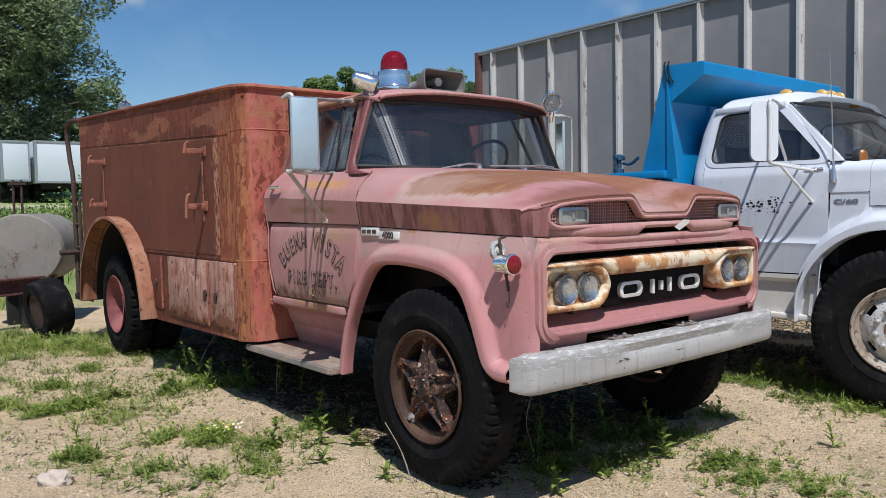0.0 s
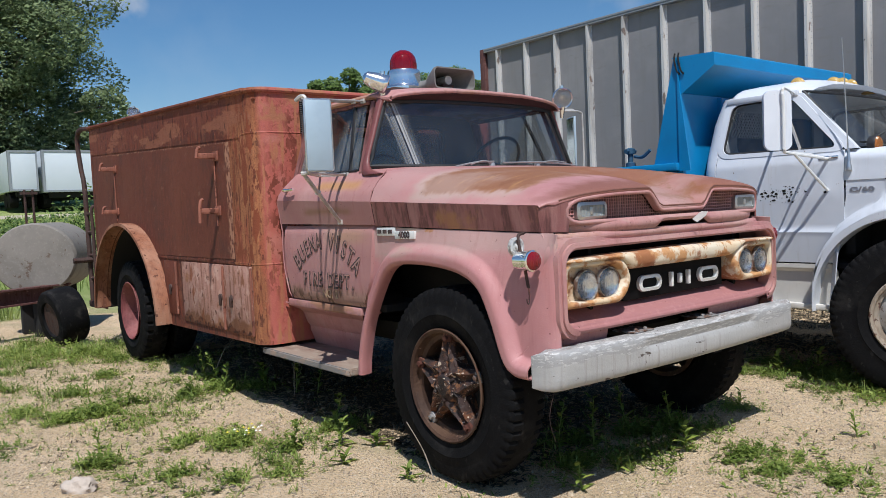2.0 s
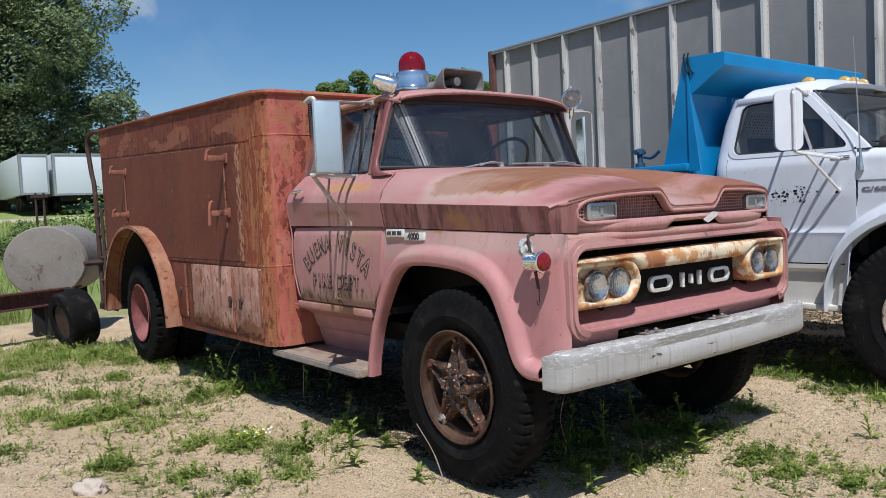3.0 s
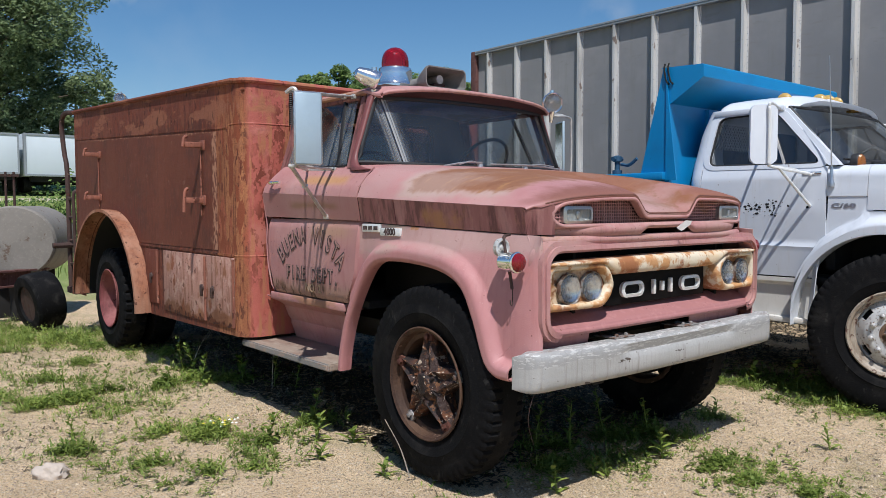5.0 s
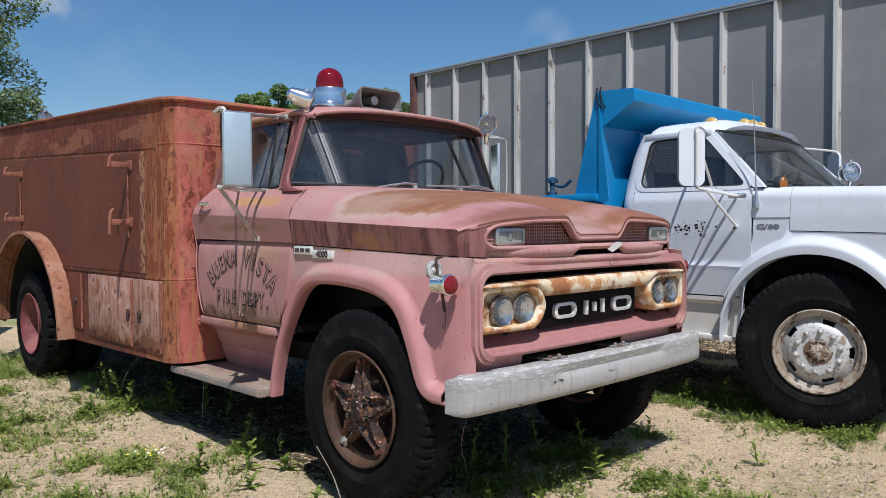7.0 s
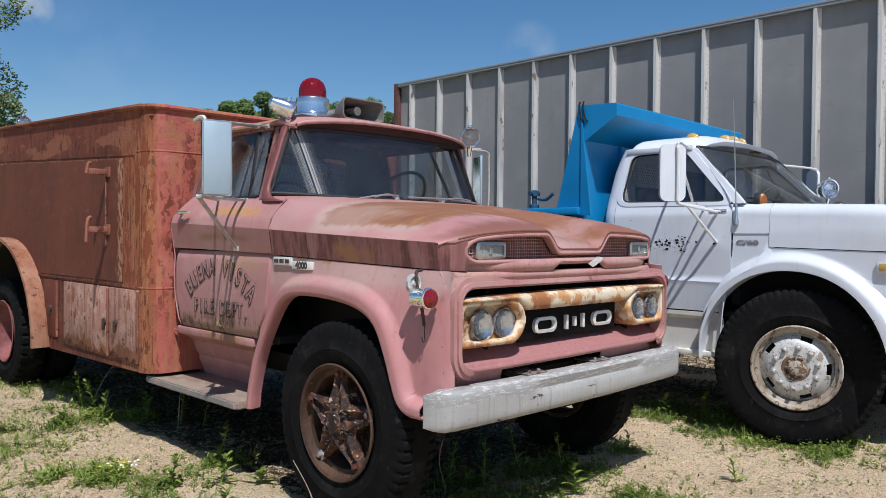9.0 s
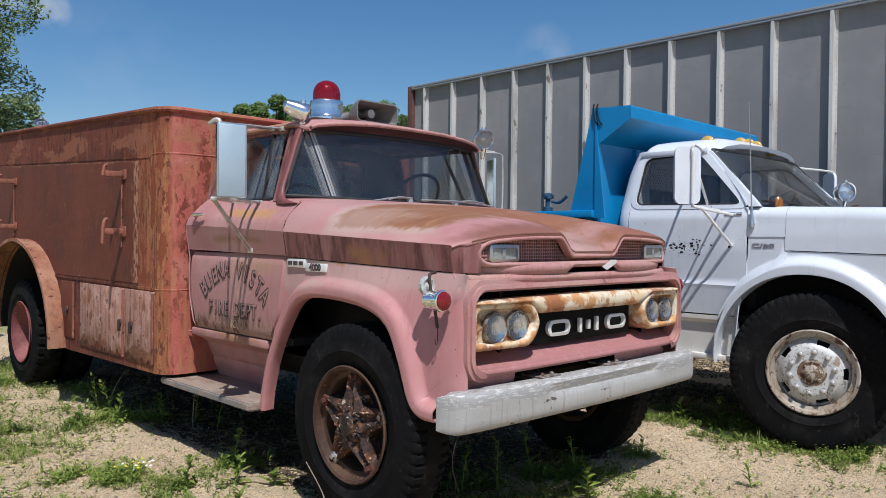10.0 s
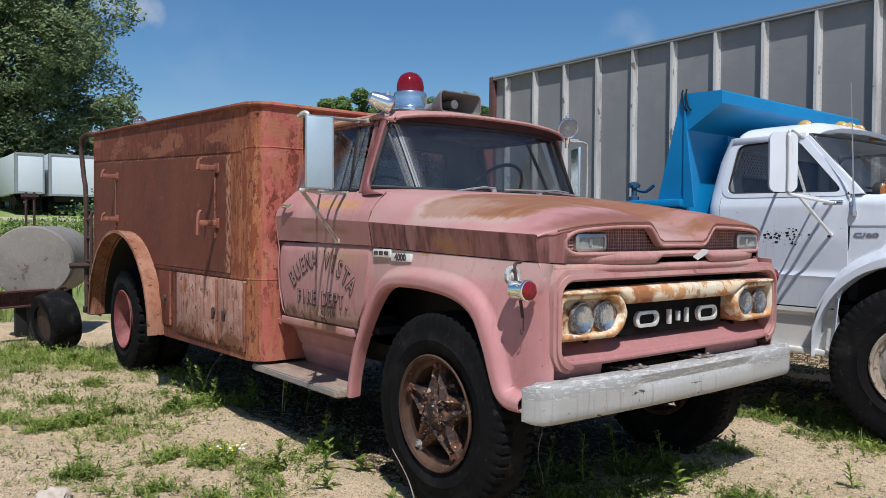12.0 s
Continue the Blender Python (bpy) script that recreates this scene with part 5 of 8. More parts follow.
bm = grid(bm_new(), roof_pt, 40, 30)
def visor(u, v):
    p = roof_pt(u, 0)
    return p + Vector((0, -0.005 * math.sin(v * math.pi) + 0.004 * v, -0.016 * v))
grid(bm, visor, 40, 4)
def drip(u, v):
    p = roof_pt(0, u)
    return p + Vector((-0.018 * math.sin(v * math.pi), 0, -0.026 * v))
grid(bm, drip, 30, 3)
def drip2(u, v):
    p = roof_pt(1, u)
    return p + Vector((0.018 * math.sin(v * math.pi), 0, -0.026 * v))
grid(bm, drip2, 30, 3)
part("roof", bm, pink_rusty, FT, "chalky pink cab roof with a visor edge", 40, 0.008)


def slab(bm, a, b, wa, wb, t):
    """A tapered bar from a to b: widths along y, thickness along x."""
    vs = []
    for p, w in ((Vector(a), wa), (Vector(b), wb)):
        vs.append([bm.verts.new(p + Vector((sx * t / 2, sy * w / 2, 0))) for sx, sy in ((-1, -1), (1, -1), (1, 1), (-1, 1))])
    bm.faces.new(vs[0][::-1])
    bm.faces.new(vs[1])
    for k in range(4):
        bm.faces.new((vs[0][k], vs[0][(k + 1) % 4], vs[1][(k + 1) % 4], vs[1][k]))


for s in (-1, 1):
    bm = bm_new()
    line = smooth_path([(s * 0.884, 0.700, 1.556), (s * 0.876, 0.770, 1.585), (s * 0.852, 0.806, 1.640), (s * 0.800, 0.818, 1.770), (s * 0.740, 0.828, 1.935), (s * 0.700, 0.838, 2.035)], 6)

    def pillar(u, v):
        p = line[min(int(u * 30 + 0.5), 30)]
        w = interp(u, [(0, 0.20), (0.2, 0.085), (0.4, 0.052), (0.8, 0.050), (1, 0.075)]) * 0.5
        a = v * math.tau
        return p + Vector((s * 0.017 * math.cos(a), w * math.copysign(abs(math.sin(a)) ** 0.6, math.sin(a)), 0))
    grid(bm, pillar, 30, 14)
    part("windshield_pillar", bm, pillar_m, FT, "maroon windshield pillar darkened for the shade on it", 50)
    bm = bm_new()
    slab(bm, (s * 0.862, 0.845, 1.575), (s * 0.716, 0.895, 2.00), 0.035, 0.040, 0.022)
    slab(bm, (s * 0.852, 1.665, 1.575), (s * 0.718, 1.64, 2.02), 0.07, 0.08, 0.022)
    tube(bm, [(s * 0.717, 0.93, 2.0), (s * 0.717, 1.66, 2.0)], 0.014, 8)
    part("window_frame", bm, band_m, FT)
    bm = bm_new()
    slab(bm, (s * 0.853, 0.985, 1.585), (s * 0.717, 1.105, 1.995), 0.020, 0.020, 0.018)
    tube(bm, [(s * 0.858, 0.90, 1.588), (s * 0.858, 1.60, 1.588)], 0.009, 6)
    part("vent_divider", bm, seal_m, FT)
    def pane(u, v, s=s):
        y0, y1 = 0.90 + 0.07 * v, 1.665 - 0.03 * v
        return Vector((s * (0.853 - 0.137 * v), y0 + (y1 - y0) * u, 1.585 + 0.41 * v))
    pg = part("side_window", grid(bm_new(), pane, 4, 4), side_glass_m, FT, "dusty side window glass")
    pg.visible_shadow = False
    # quarter panel behind the door window
    def rear_quarter(u, v, s=s):
        a = u * math.pi / 2
        x = 0.862 - 0.150 * v
        return Vector((s * (x - 0.05 + 0.05 * math.cos(a)), 1.672 - 0.02 * v + 0.075 * math.sin(a), 1.572 + 0.455 * v))
    part("rear_quarter", grid(bm_new(), rear_quarter, 8, 12), pink_rusty, FT, "", 40, 0.006)


def ws_pt(u, v):
    k = 2 * u - 1
    xb, xt = 0.852, 0.695
    x = k * (xb + (xt - xb) * v)
    bow = 0.13 * (1 - abs(k) ** 2.6)
    yb = 0.775 - bow * 1.05
    yt = 0.815 - bow * 0.80
    return Vector((x, yb + (yt - yb) * v, 1.605 + 0.385 * v - 0.012 * (1 - k * k) * (1 - v)))


def header(u, v):
    p, q = roof_pt(u, 0) + Vector((0, 0.004, -0.018)), ws_pt(u, 1) + Vector((0, 0.002, 0.006))
    return p + (q - p) * v + Vector((0, 0.012 * math.sin(v * math.pi), 0))
part("windshield_header", grid(bm_new(), header, 40, 6), header_m, FT, "maroon windshield header darkened for the shade of the visor", 40, 0.006)
ws = part("windshield", grid(bm_new(), ws_pt, 32, 8), streaked_glass_m, FT, "dusty curved windshield")
ws.visible_shadow = False
rim_pts = [ws_pt(i / 24, 0) for i in range(25)] + [ws_pt(1, j / 8) for j in range(1, 9)] + [ws_pt(1 - i / 24, 1) for i in range(1, 25)] + [ws_pt(0, 1 - j / 8) for j in range(1, 8)]
part("windshield_seal", tube(bm_new(), rim_pts, 0.013, 8, closed=True), seal_m, FT)
# cowl between hood and glass
def cowl(u, v):
    k = 2 * u - 1
    x = k * 0.868
    yb = ws_pt(u, 0).y + 0.02
    return Vector((x, 0.606 + (max(yb, 0.64) - 0.606) * v, crown(x, 0.602 + 0.02 * v) * (1 - v) + (1.597 - 0.012 * k**4) * v))
part("cowl", grid(bm_new(), cowl, 40, 5), pink, FT, "", 40, 0.006)
bm = bm_new()
box(bm, -0.85, 0.85, 0.78, 0.84, 1.25, 1.585)
part("firewall", bm, under_m, FT)
# rear wall with its window
bm = bm_new()
outer = [(a, 1.40 + b) for a, b in round_rect(1.78, 1.20, 0.10, 6)]
outer = [(x * (1 - 0.17 * sstep(z, 1.55, 2.0)), z) for x, z in outer]
inner = [(a, 1.795 + b) for a, b in round_rect(0.90, 0.32, 0.08, 6)]
ring_frame(bm, outer, inner, 1.70, 1.735)
# dark maroon here gives the rear wall its indoor shade
part("cab_back", bm, pillar_m, FT)
rw = part("rear_window", box(bm_new(), -0.45, 0.45, 1.712, 1.718, 1.635, 1.955), glass_m, FT)
rw.visible_shadow = False
part("rear_window_seal", tube(bm_new(), [(a, 1.70, 1.795 + b) for a, b in round_rect(0.90, 0.32, 0.08, 6)], 0.014, 6, closed=True), seal_m, FT)
part("cab_floor", box(bm_new(), -0.90, 0.90, 0.60, 1.72, 0.78, 0.82), under_m, FT)
# dark sheet added over the sunlit rear wall to dim the inside
bm = bm_new()
ring_frame(bm, [(a * (1.0 if b < 0.2 else 0.93), 1.42 + b) for a, b in round_rect(1.66, 1.25, 0.05, 6)], [(a, 1.795 + b) for a, b in round_rect(0.90, 0.32, 0.08, 6)], 1.684, 1.692)
part("rear_dark_sheet", bm, seat_m, FT)
# unseen pan, added to keep skylight off the ground below
part("sky_block_pan", box(bm_new(), -0.62, 0.62, -0.45, 1.90, 0.60, 0.66), under_m, FT)
# cab corner behind the doors
for s in (-1, 1):
    def quarter(u, v, s=s):
        z = 0.80 + 0.79 * v
        a = u * math.pi / 2
        r = 0.06
        xo = door_x(z) if z < 1.27 else (half_width(1.7) - 0.022 * (1 - (z - 1.27) / 0.17) if z < 1.44 else half_width(1.7) - 0.12 * ((z - 1.44) / 0.15) ** 1.3)
        y0 = door_rear(z) + 0.006
        return Vector((s * (xo - r + r * math.cos(a)), y0 + 0.03 * math.sin(a), z))
    part("cab_corner", grid(bm_new(), quarter, 6, 20), pink, FT, "", 40, 0.006)
# seat, dash and steering wheel
bm = bm_new()
box(bm, -0.78, 0.78, 1.15, 1.62, 1.02, 1.20, 0.04)
box(bm, -0.78, 0.78, 1.52, 1.66, 1.15, 1.60, 0.05)
part("bench_seat", bm, seat_m, FT, "dark vinyl bench seat")
bm = bm_new()
box(bm, -0.84, 0.84, 0.80, 0.98, 1.36, 1.575, 0.03)
part("dashboard", bm, dash_m, FT)
bm = bm_new()
cw = Vector((0.40, 1.085, 1.640))
ax = Vector((0, 0.80, 0.60)).normalized()
e1, e2 = Vector((1, 0, 0)), ax.cross(Vector((1, 0, 0)))
tube(bm, [cw + 0.215 * (math.cos(i * math.tau / 40) * e1 + math.sin(i * math.tau / 40) * e2) for i in range(40)], 0.012, 8, closed=True)
for a in (20, 160):
    tube(bm, [cw - ax * 0.03, cw + 0.21 * (math.cos(radians(a)) * e1 + math.sin(radians(a)) * e2)], 0.009, 6)
tube(bm, [cw - ax * 0.02, cw - ax * 0.40], 0.022, 8)
part("steering_wheel", bm, seal_m, FT, "thin black steering wheel")
# wipers
for pivot, tip, heel in ((-0.04, -0.345, -0.03), (0.36, 0.06, 0.78)):
    bm = bm_new()
    sweep = (tip if pivot < 0 else heel) - pivot
    tube(bm, smooth_path([(pivot, 0.622, 1.612), (pivot + 0.3 * sweep, 0.606, 1.626), (pivot + 0.62 * sweep, 0.606, 1.616 - 0.012 * (pivot < 0))], 4), [0.006, 0.006, 0.006, 0.005, 0.005, 0.005, 0.004, 0.004, 0.004], 6)
    tube(bm, smooth_path([(tip, 0.612 if pivot < 0 else 0.632, 1.592 if pivot < 0 else 1.616), ((tip + heel) / 2, 0.608, 1.617), (heel, 0.618 if pivot < 0 else 0.655, 1.622 if pivot < 0 else 1.600)], 5), 0.0055, 6)
    lathe(bm, [(1.592, 0.022), (1.612, 0.018), (1.620, 0.006)], 12, "z", (pivot, 0.625, 0))
    part("wiper", bm, wiper_m, FT, "bare metal windshield wiper")

# ---- mirrors, roof lights and horn ----
def mirror(s, y, yaw, half):
    top, bot = 2.005, 1.585
    xo = s * 1.115
    bm = bm_new()
    hm = Matrix.Translation((xo - s * 0.03, y, 0)) @ Matrix.Rotation(radians(yaw), 4, "Z")
    box(bm, -half, half, -0.008, 0.008, bot + 0.01, top - 0.025, 0.004, hm)
    head = part("mirror_head", bm, mirror_back_m, FT, "tall rectangular mirror with a pale steel back")
    bm = bm_new()
    box(bm, -half + 0.006, half - 0.006, 0.009, 0.011, bot + 0.02, top - 0.035, 0, hm)
    part("mirror_glass", bm, chrome_m, head)
    bm = bm_new()
    loop = smooth_path([(s * 0.73, y + 0.06, 2.02), (xo - s * 0.10, y - 0.015, 2.02), (xo + s * 0.04, y - 0.03, top + 0.01), (xo + s * 0.06, y - 0.03, 1.95), (xo + s * 0.06, y - 0.03, 1.63), (xo + s * 0.03, y - 0.02, bot - 0.01), (xo - s * 0.08, y - 0.01, bot - 0.01), (s * 0.885, y + 0.08, 1.572)], 6)
    tube(bm, loop, 0.0075, 8)
    tube(bm, [(s * 0.73, y + 0.09, 2.035), (xo, y, 2.035)], 0.008, 8)
    tube(bm, [(xo, y - 0.01, bot - 0.02), (s * 0.965, y + 0.06, 1.305)], 0.010, 8)
    for p in ((s * 0.725, y + 0.07, 2.02), (s * 0.885, y + 0.08, 1.572), (s * 0.965, y + 0.06, 1.305)):
        box(bm, p[0] - 0.010, p[0] + 0.010, p[1] - 0.018, p[1] + 0.018, p[2] - 0.014, p[2] + 0.014, 0.004)
    part("mirror_arm", bm, tube_m, FT, "bent painted steel tube mirror arm")


# the driver's mirror stands further out, on longer arms
bm = bm_new()
hm = Matrix.Translation((-1.318, 0.522, 0)) @ Matrix.Rotation(radians(-12), 4, "Z")
box(bm, -0.068, 0.068, -0.010, 0.010, 1.566, 1.926, 0.006, hm)
head = part("mirror_head", bm, mirror_back_m, FT, "tall rectangular mirror, its back coloured blue-grey for reflected sky")
part("mirror_glass", box(bm_new(), -0.061, 0.061, 0.011, 0.013, 1.575, 1.918, 0, hm), chrome_m, head)
part("mirror_rim", tube(bm_new(), [hm @ Vector((a, -0.002, 1.746 + b)) for a, b in round_rect(0.139, 0.363, 0.010, 2)], 0.0055, 6, closed=True), steel_m, head)
bm = bm_new()
tube(bm, smooth_path([(-1.405, 0.585, 1.925), (-1.385, 0.555, 1.945), (-1.372, 0.535, 1.915), (-1.370, 0.535, 1.75), (-1.372, 0.540, 1.58), (-1.380, 0.560, 1.556), (-1.395, 0.580, 1.556)], 5), 0.0105, 8)
tube(bm, [(-1.395, 0.575, 1.932), (-0.745, 1.085, 2.020)], 0.0095, 8)
tube(bm, [(-1.250, 0.600, 1.942), (-0.740, 0.985, 2.010)], 0.0060, 6)
tube(bm, [(-1.395, 0.575, 1.560), (-0.872, 1.010, 1.572)], 0.0085, 8)
tube(bm, [(-1.330, 0.640, 1.560), (-0.872, 1.310, 1.580)], 0.0075, 8)
tube(bm, [(-1.385, 0.575, 1.552), (-0.962, 0.948, 1.292)], 0.0105, 8)
for p in ((-0.742, 1.085, 2.020), (-0.738, 0.985, 2.010), (-0.962, 0.948, 1.292)):
    box(bm, p[0] - 0.010, p[0] + 0.010, p[1] - 0.018, p[1] + 0.018, p[2] - 0.014, p[2] + 0.014, 0.004)
box(bm, -0.885, -0.868, 0.975, 1.345, 1.560, 1.584, 0.004)
lathe(bm, [(-0.012, 0.0005), (-0.012, 0.013), (0.012, 0.013), (0.012, 0.0005)], 10, "x", (-1.235, 0.707, 1.460))
part("mirror_arm", bm, tube_m, FT, "bent painted steel tube mirror arm")
mirror(1, 0.96, 62, 0.078)


def spotlight(at, aim, r=0.075):
    """A chrome bullet spotlight."""
    m = facing(at, (1, 0, 0), (0, 0, 1)) if abs(Vector(aim).x) < 1e-3 else facing(at, Vector(aim).cross((0, 0, 1)), (0, 0, 1))
    q = Vector((0, 0, -1)).rotation_difference(Vector(aim)).to_matrix().to_4x4()
    q.translation = Vector(at)
    bm = bm_new()
    prof = [(0.125, 0.0005), (0.120, 0.018), (0.105, 0.036), (0.080, r * 0.72), (0.045, r * 0.88), (0.010, r * 0.95), (-0.004, r * 0.96), (-0.006, r * 1.04), (-0.020, r * 1.04), (-0.026, r * 0.98), (-0.022, r * 0.90), (-0.005, r * 0.86)]
    lathe(bm, prof, 32, "z", caps=False)
    bmesh.ops.transform(bm, matrix=q, verts=bm.verts)
    tube(bm, [Vector(at) + Vector((0, 0, -0.9 * r)), Vector(at) + Vector((0, 0.01, -0.14))], [0.022, 0.013], 10)
    lathe(bm, [(-0.012, 0.0005), (-0.012, 0.016), (0.012, 0.016), (0.012, 0.0005)], 12, "z", Vector(at) + Vector((0, 0, r * 1.06)))
    lamp = part("spotlight", bm, chrome_m, FT, "chrome swivel spotlight")
    bm = bm_new()
    lathe(bm, [(-0.005, r * 0.86), (-0.015, r * 0.5), (-0.018, 0.0005)], 24, "z")
    bmesh.ops.transform(bm, matrix=q, verts=bm.verts)
    part("lens", bm, lamp_glass_m, lamp)
    bm = bm_new()
    lathe(bm, [(-0.003, r * 0.86), (0.020, r * 0.72), (0.045, r * 0.45), (0.055, r * 0.15), (0.030, 0.010), (0.010, 0.010), (0.008, 0.0005)], 24, "z", caps=False)
    bmesh.ops.transform(bm, matrix=q, verts=bm.verts)
    part("reflector", bm, reflector_m, lamp)


spotlight((-0.705, 0.815, 2.090), (0.60, -0.38, -0.30), 0.058)
spotlight((0.800, 0.785, 2.082), (-0.55, -0.83, -0.22), 0.070)

bm = bm_new()
lathe(bm, [(2.100, 0.134), (2.218, 0.134), (2.224, 0.128), (2.232, 0.1215), (2.240, 0.1195), (2.300, 0.1190), (2.330, 0.1185), (2.340, 0.115), (2.346, 0.105)], 48, "z", (0.0, 1.57, 0))
bc = part("beacon", bm, chrome_m, FT, "chrome beacon base with a red glass dome")
part("dome", lathe(bm_new(), [(2.345, 0.098), (2.385, 0.098), (2.412, 0.095), (2.437, 0.087), (2.459, 0.073), (2.475, 0.054), (2.486, 0.030), (2.490, 0.0005)], 40, "z", (0.0, 1.57, 0)), red_dome_m, bc, "red glass beacon dome")
part("beacon_mount", box(bm_new(), -0.20, 0.20, 1.42, 1.72, 2.09, 2.20, 0.02), iron_m, FT)

# horn loudspeaker on the roof
bm = bm_new()
oc = Vector((0.070, 1.10, 2.216))
front = [(a, b) for a, b in round_rect(0.345, 0.135, 0.03, 4)]
mid = [(a, b) for a, b in round_rect(0.20, 0.08, 0.03, 4)]
back = [(a, b) for a, b in round_rect(0.07, 0.07, 0.03, 4)]
rings = []
for o, d in ((front, -0.02), (front, 0.0), (mid, 0.16), (back, 0.26), (back, 0.34)):
    rings.append([bm.verts.new(oc + Vector((a, d, b))) for a, b in o])
for a, b in zip(rings, rings[1:]):
    for i in range(len(a)):
        j = (i + 1) % len(a)
        bm.faces.new((a[i], a[j], b[j], b[i]))
horn = part("horn_speaker", bm, plain("horn_grey", (0.17, 0.165, 0.155), 0.6), FT, "weathered grey rectangular horn loudspeaker", 40, 0.008)
bm = bm_new()
lathe(bm, [(0.05, 0.028), (0.05, 0.030), (0.30, 0.032)], 16, "y", (oc.x, oc.y, oc.z))
part("driver", bm, tube_m, horn)
bm = bm_new()
box(bm, oc.x - 0.05, oc.x + 0.05, oc.y + 0.05, oc.y + 0.2, 2.10, 2.19, 0.01)
part("horn_bracket", bm, iron_m, horn)

# ---- tank body ----
BX, BY0, BY1 = 1.080, 1.80, 5.86
RA_Y, RA_A, RA_B, RA_Z = 4.60, 0.98, 0.855, 0.46


def rim_z(y):
    return 2.185 + (y - 1.80) * 0.044


def low_z(y):
    return 0.475 - (y - 1.85) * 0.012


def rear_arch(y):
    k = (y - RA_Y) / RA_A
    return RA_Z + RA_B * math.sqrt(max(0, 1 - k * k)) if abs(k) < 1 else 0


R = 0.13


def box_side(s):
    def pt(u, v):
        y = BY0 + R + (BY1 - BY0 - R) * u
        zb = max(low_z(y), rear_arch(y))
        return Vector((s * BX, y, zb + (rim_z(y) - zb) * v))
    bm = grid(bm_new(), pt, 120, 30)
    def corner(u, v):
        a = u * math.pi / 2
        y = BY0 + R - R * math.sin(a)
        zb = low_z(y)
        return Vector((s * (BX - R + R * math.cos(a)), y, zb + (rim_z(y) - zb) * v))
    grid(bm, corner, 12, 30)
    # its half of the front wall
    grid(bm, lambda u, v: Vector((s * (BX - R) * (1 - u), BY0, low_z(BY0) + (rim_z(BY0) - low_z(BY0)) * v)), 10, 30)
    return bm


for s in (-1, 1):
    part("body_side", box_side(s), box_m, FT, "rust-brown sheet steel body side with an orange corner", 40, 0.006)
bm = bm_new()
grid(bm, lambda u, v: Vector(((2 * u - 1) * BX, BY1, 0.45 + (rim_z(BY1) - 0.45) * v)), 10, 10)
part("body_rear", bm, box_m, FT, "", 40, 0.006)
bm = bm_new()
grid(bm, lambda u, v: Vector(((2 * u - 1) * (BX - 0.02), BY0 + 0.03 + (BY1 - BY0 - 0.06) * v, rim_z(BY0 + (BY1 - BY0) * v) - 0.06)), 4, 8)
part("body_deck", bm, box_m, FT, "", 40, 0.006)
# pressed seams round the front corner
for s in (-1, 1):
    for z in (1.022, 1.905):
        bend = [(s * BX, BY0 + R + 0.06, z), (s * BX, BY0 + R, z)]
        bend += [(s * (BX - R + R * math.cos(a)), BY0 + R - R * math.sin(a), z) for a in (math.pi * i / 16 for i in range(1, 9))]
        bend += [(s * 0.2, BY0, z)]
        part("body_seam", tube(bm_new(), bend, 0.007, 6), box_m, FT, "", 60)
# corrugated drain hose on the front wall
prof = [(1.895 + 0.007 * i, 0.015 if i % 2 else 0.010) for i in range(35)]
part("drain_hose", lathe(bm_new(), prof, 10, "z", (-0.728, BY0 - 0.020, 0)), seal_m, FT, "black corrugated drain hose")
# rolled rim
rim = [(-BX - 0.008, BY1, rim_z(BY1))] + [(-BX - 0.008, BY0 + R + (BY1 - BY0 - R) * (1 - i / 20), rim_z(BY0 + R + (BY1 - BY0 - R) * (1 - i / 20))) for i in range(1, 21)]
rim += [(-(BX + 0.008 - R + R * math.cos(a)), BY0 + R - (R + 0.008) * math.sin(a), rim_z(BY0)) for a in (0.3, 0.6, 0.9, 1.2, 1.5)]
rim += [(-x, y, z) for x, y, z in rim[::-1]]
part("body_rim", tube(bm_new(), rim, 0.019, 8), box_m, FT, "rolled steel rim")
# pressed seams
def strap(name, pts, w, t, mat, parent=FT, label=""):
    bm = bm_new()
    for a, b in zip(pts, pts[1:]):
        x = a[0]
        prism(bm, [(0, a[1], a[2] - w / 2), (0, b[1], b[2] - w / 2), (0, b[1], b[2] + w / 2), (0, a[1], a[2] + w / 2)], (x, 0, 0), (x - t if x < 0 else x + t, 0, 0))
    return part(name, bm, mat, parent, label)


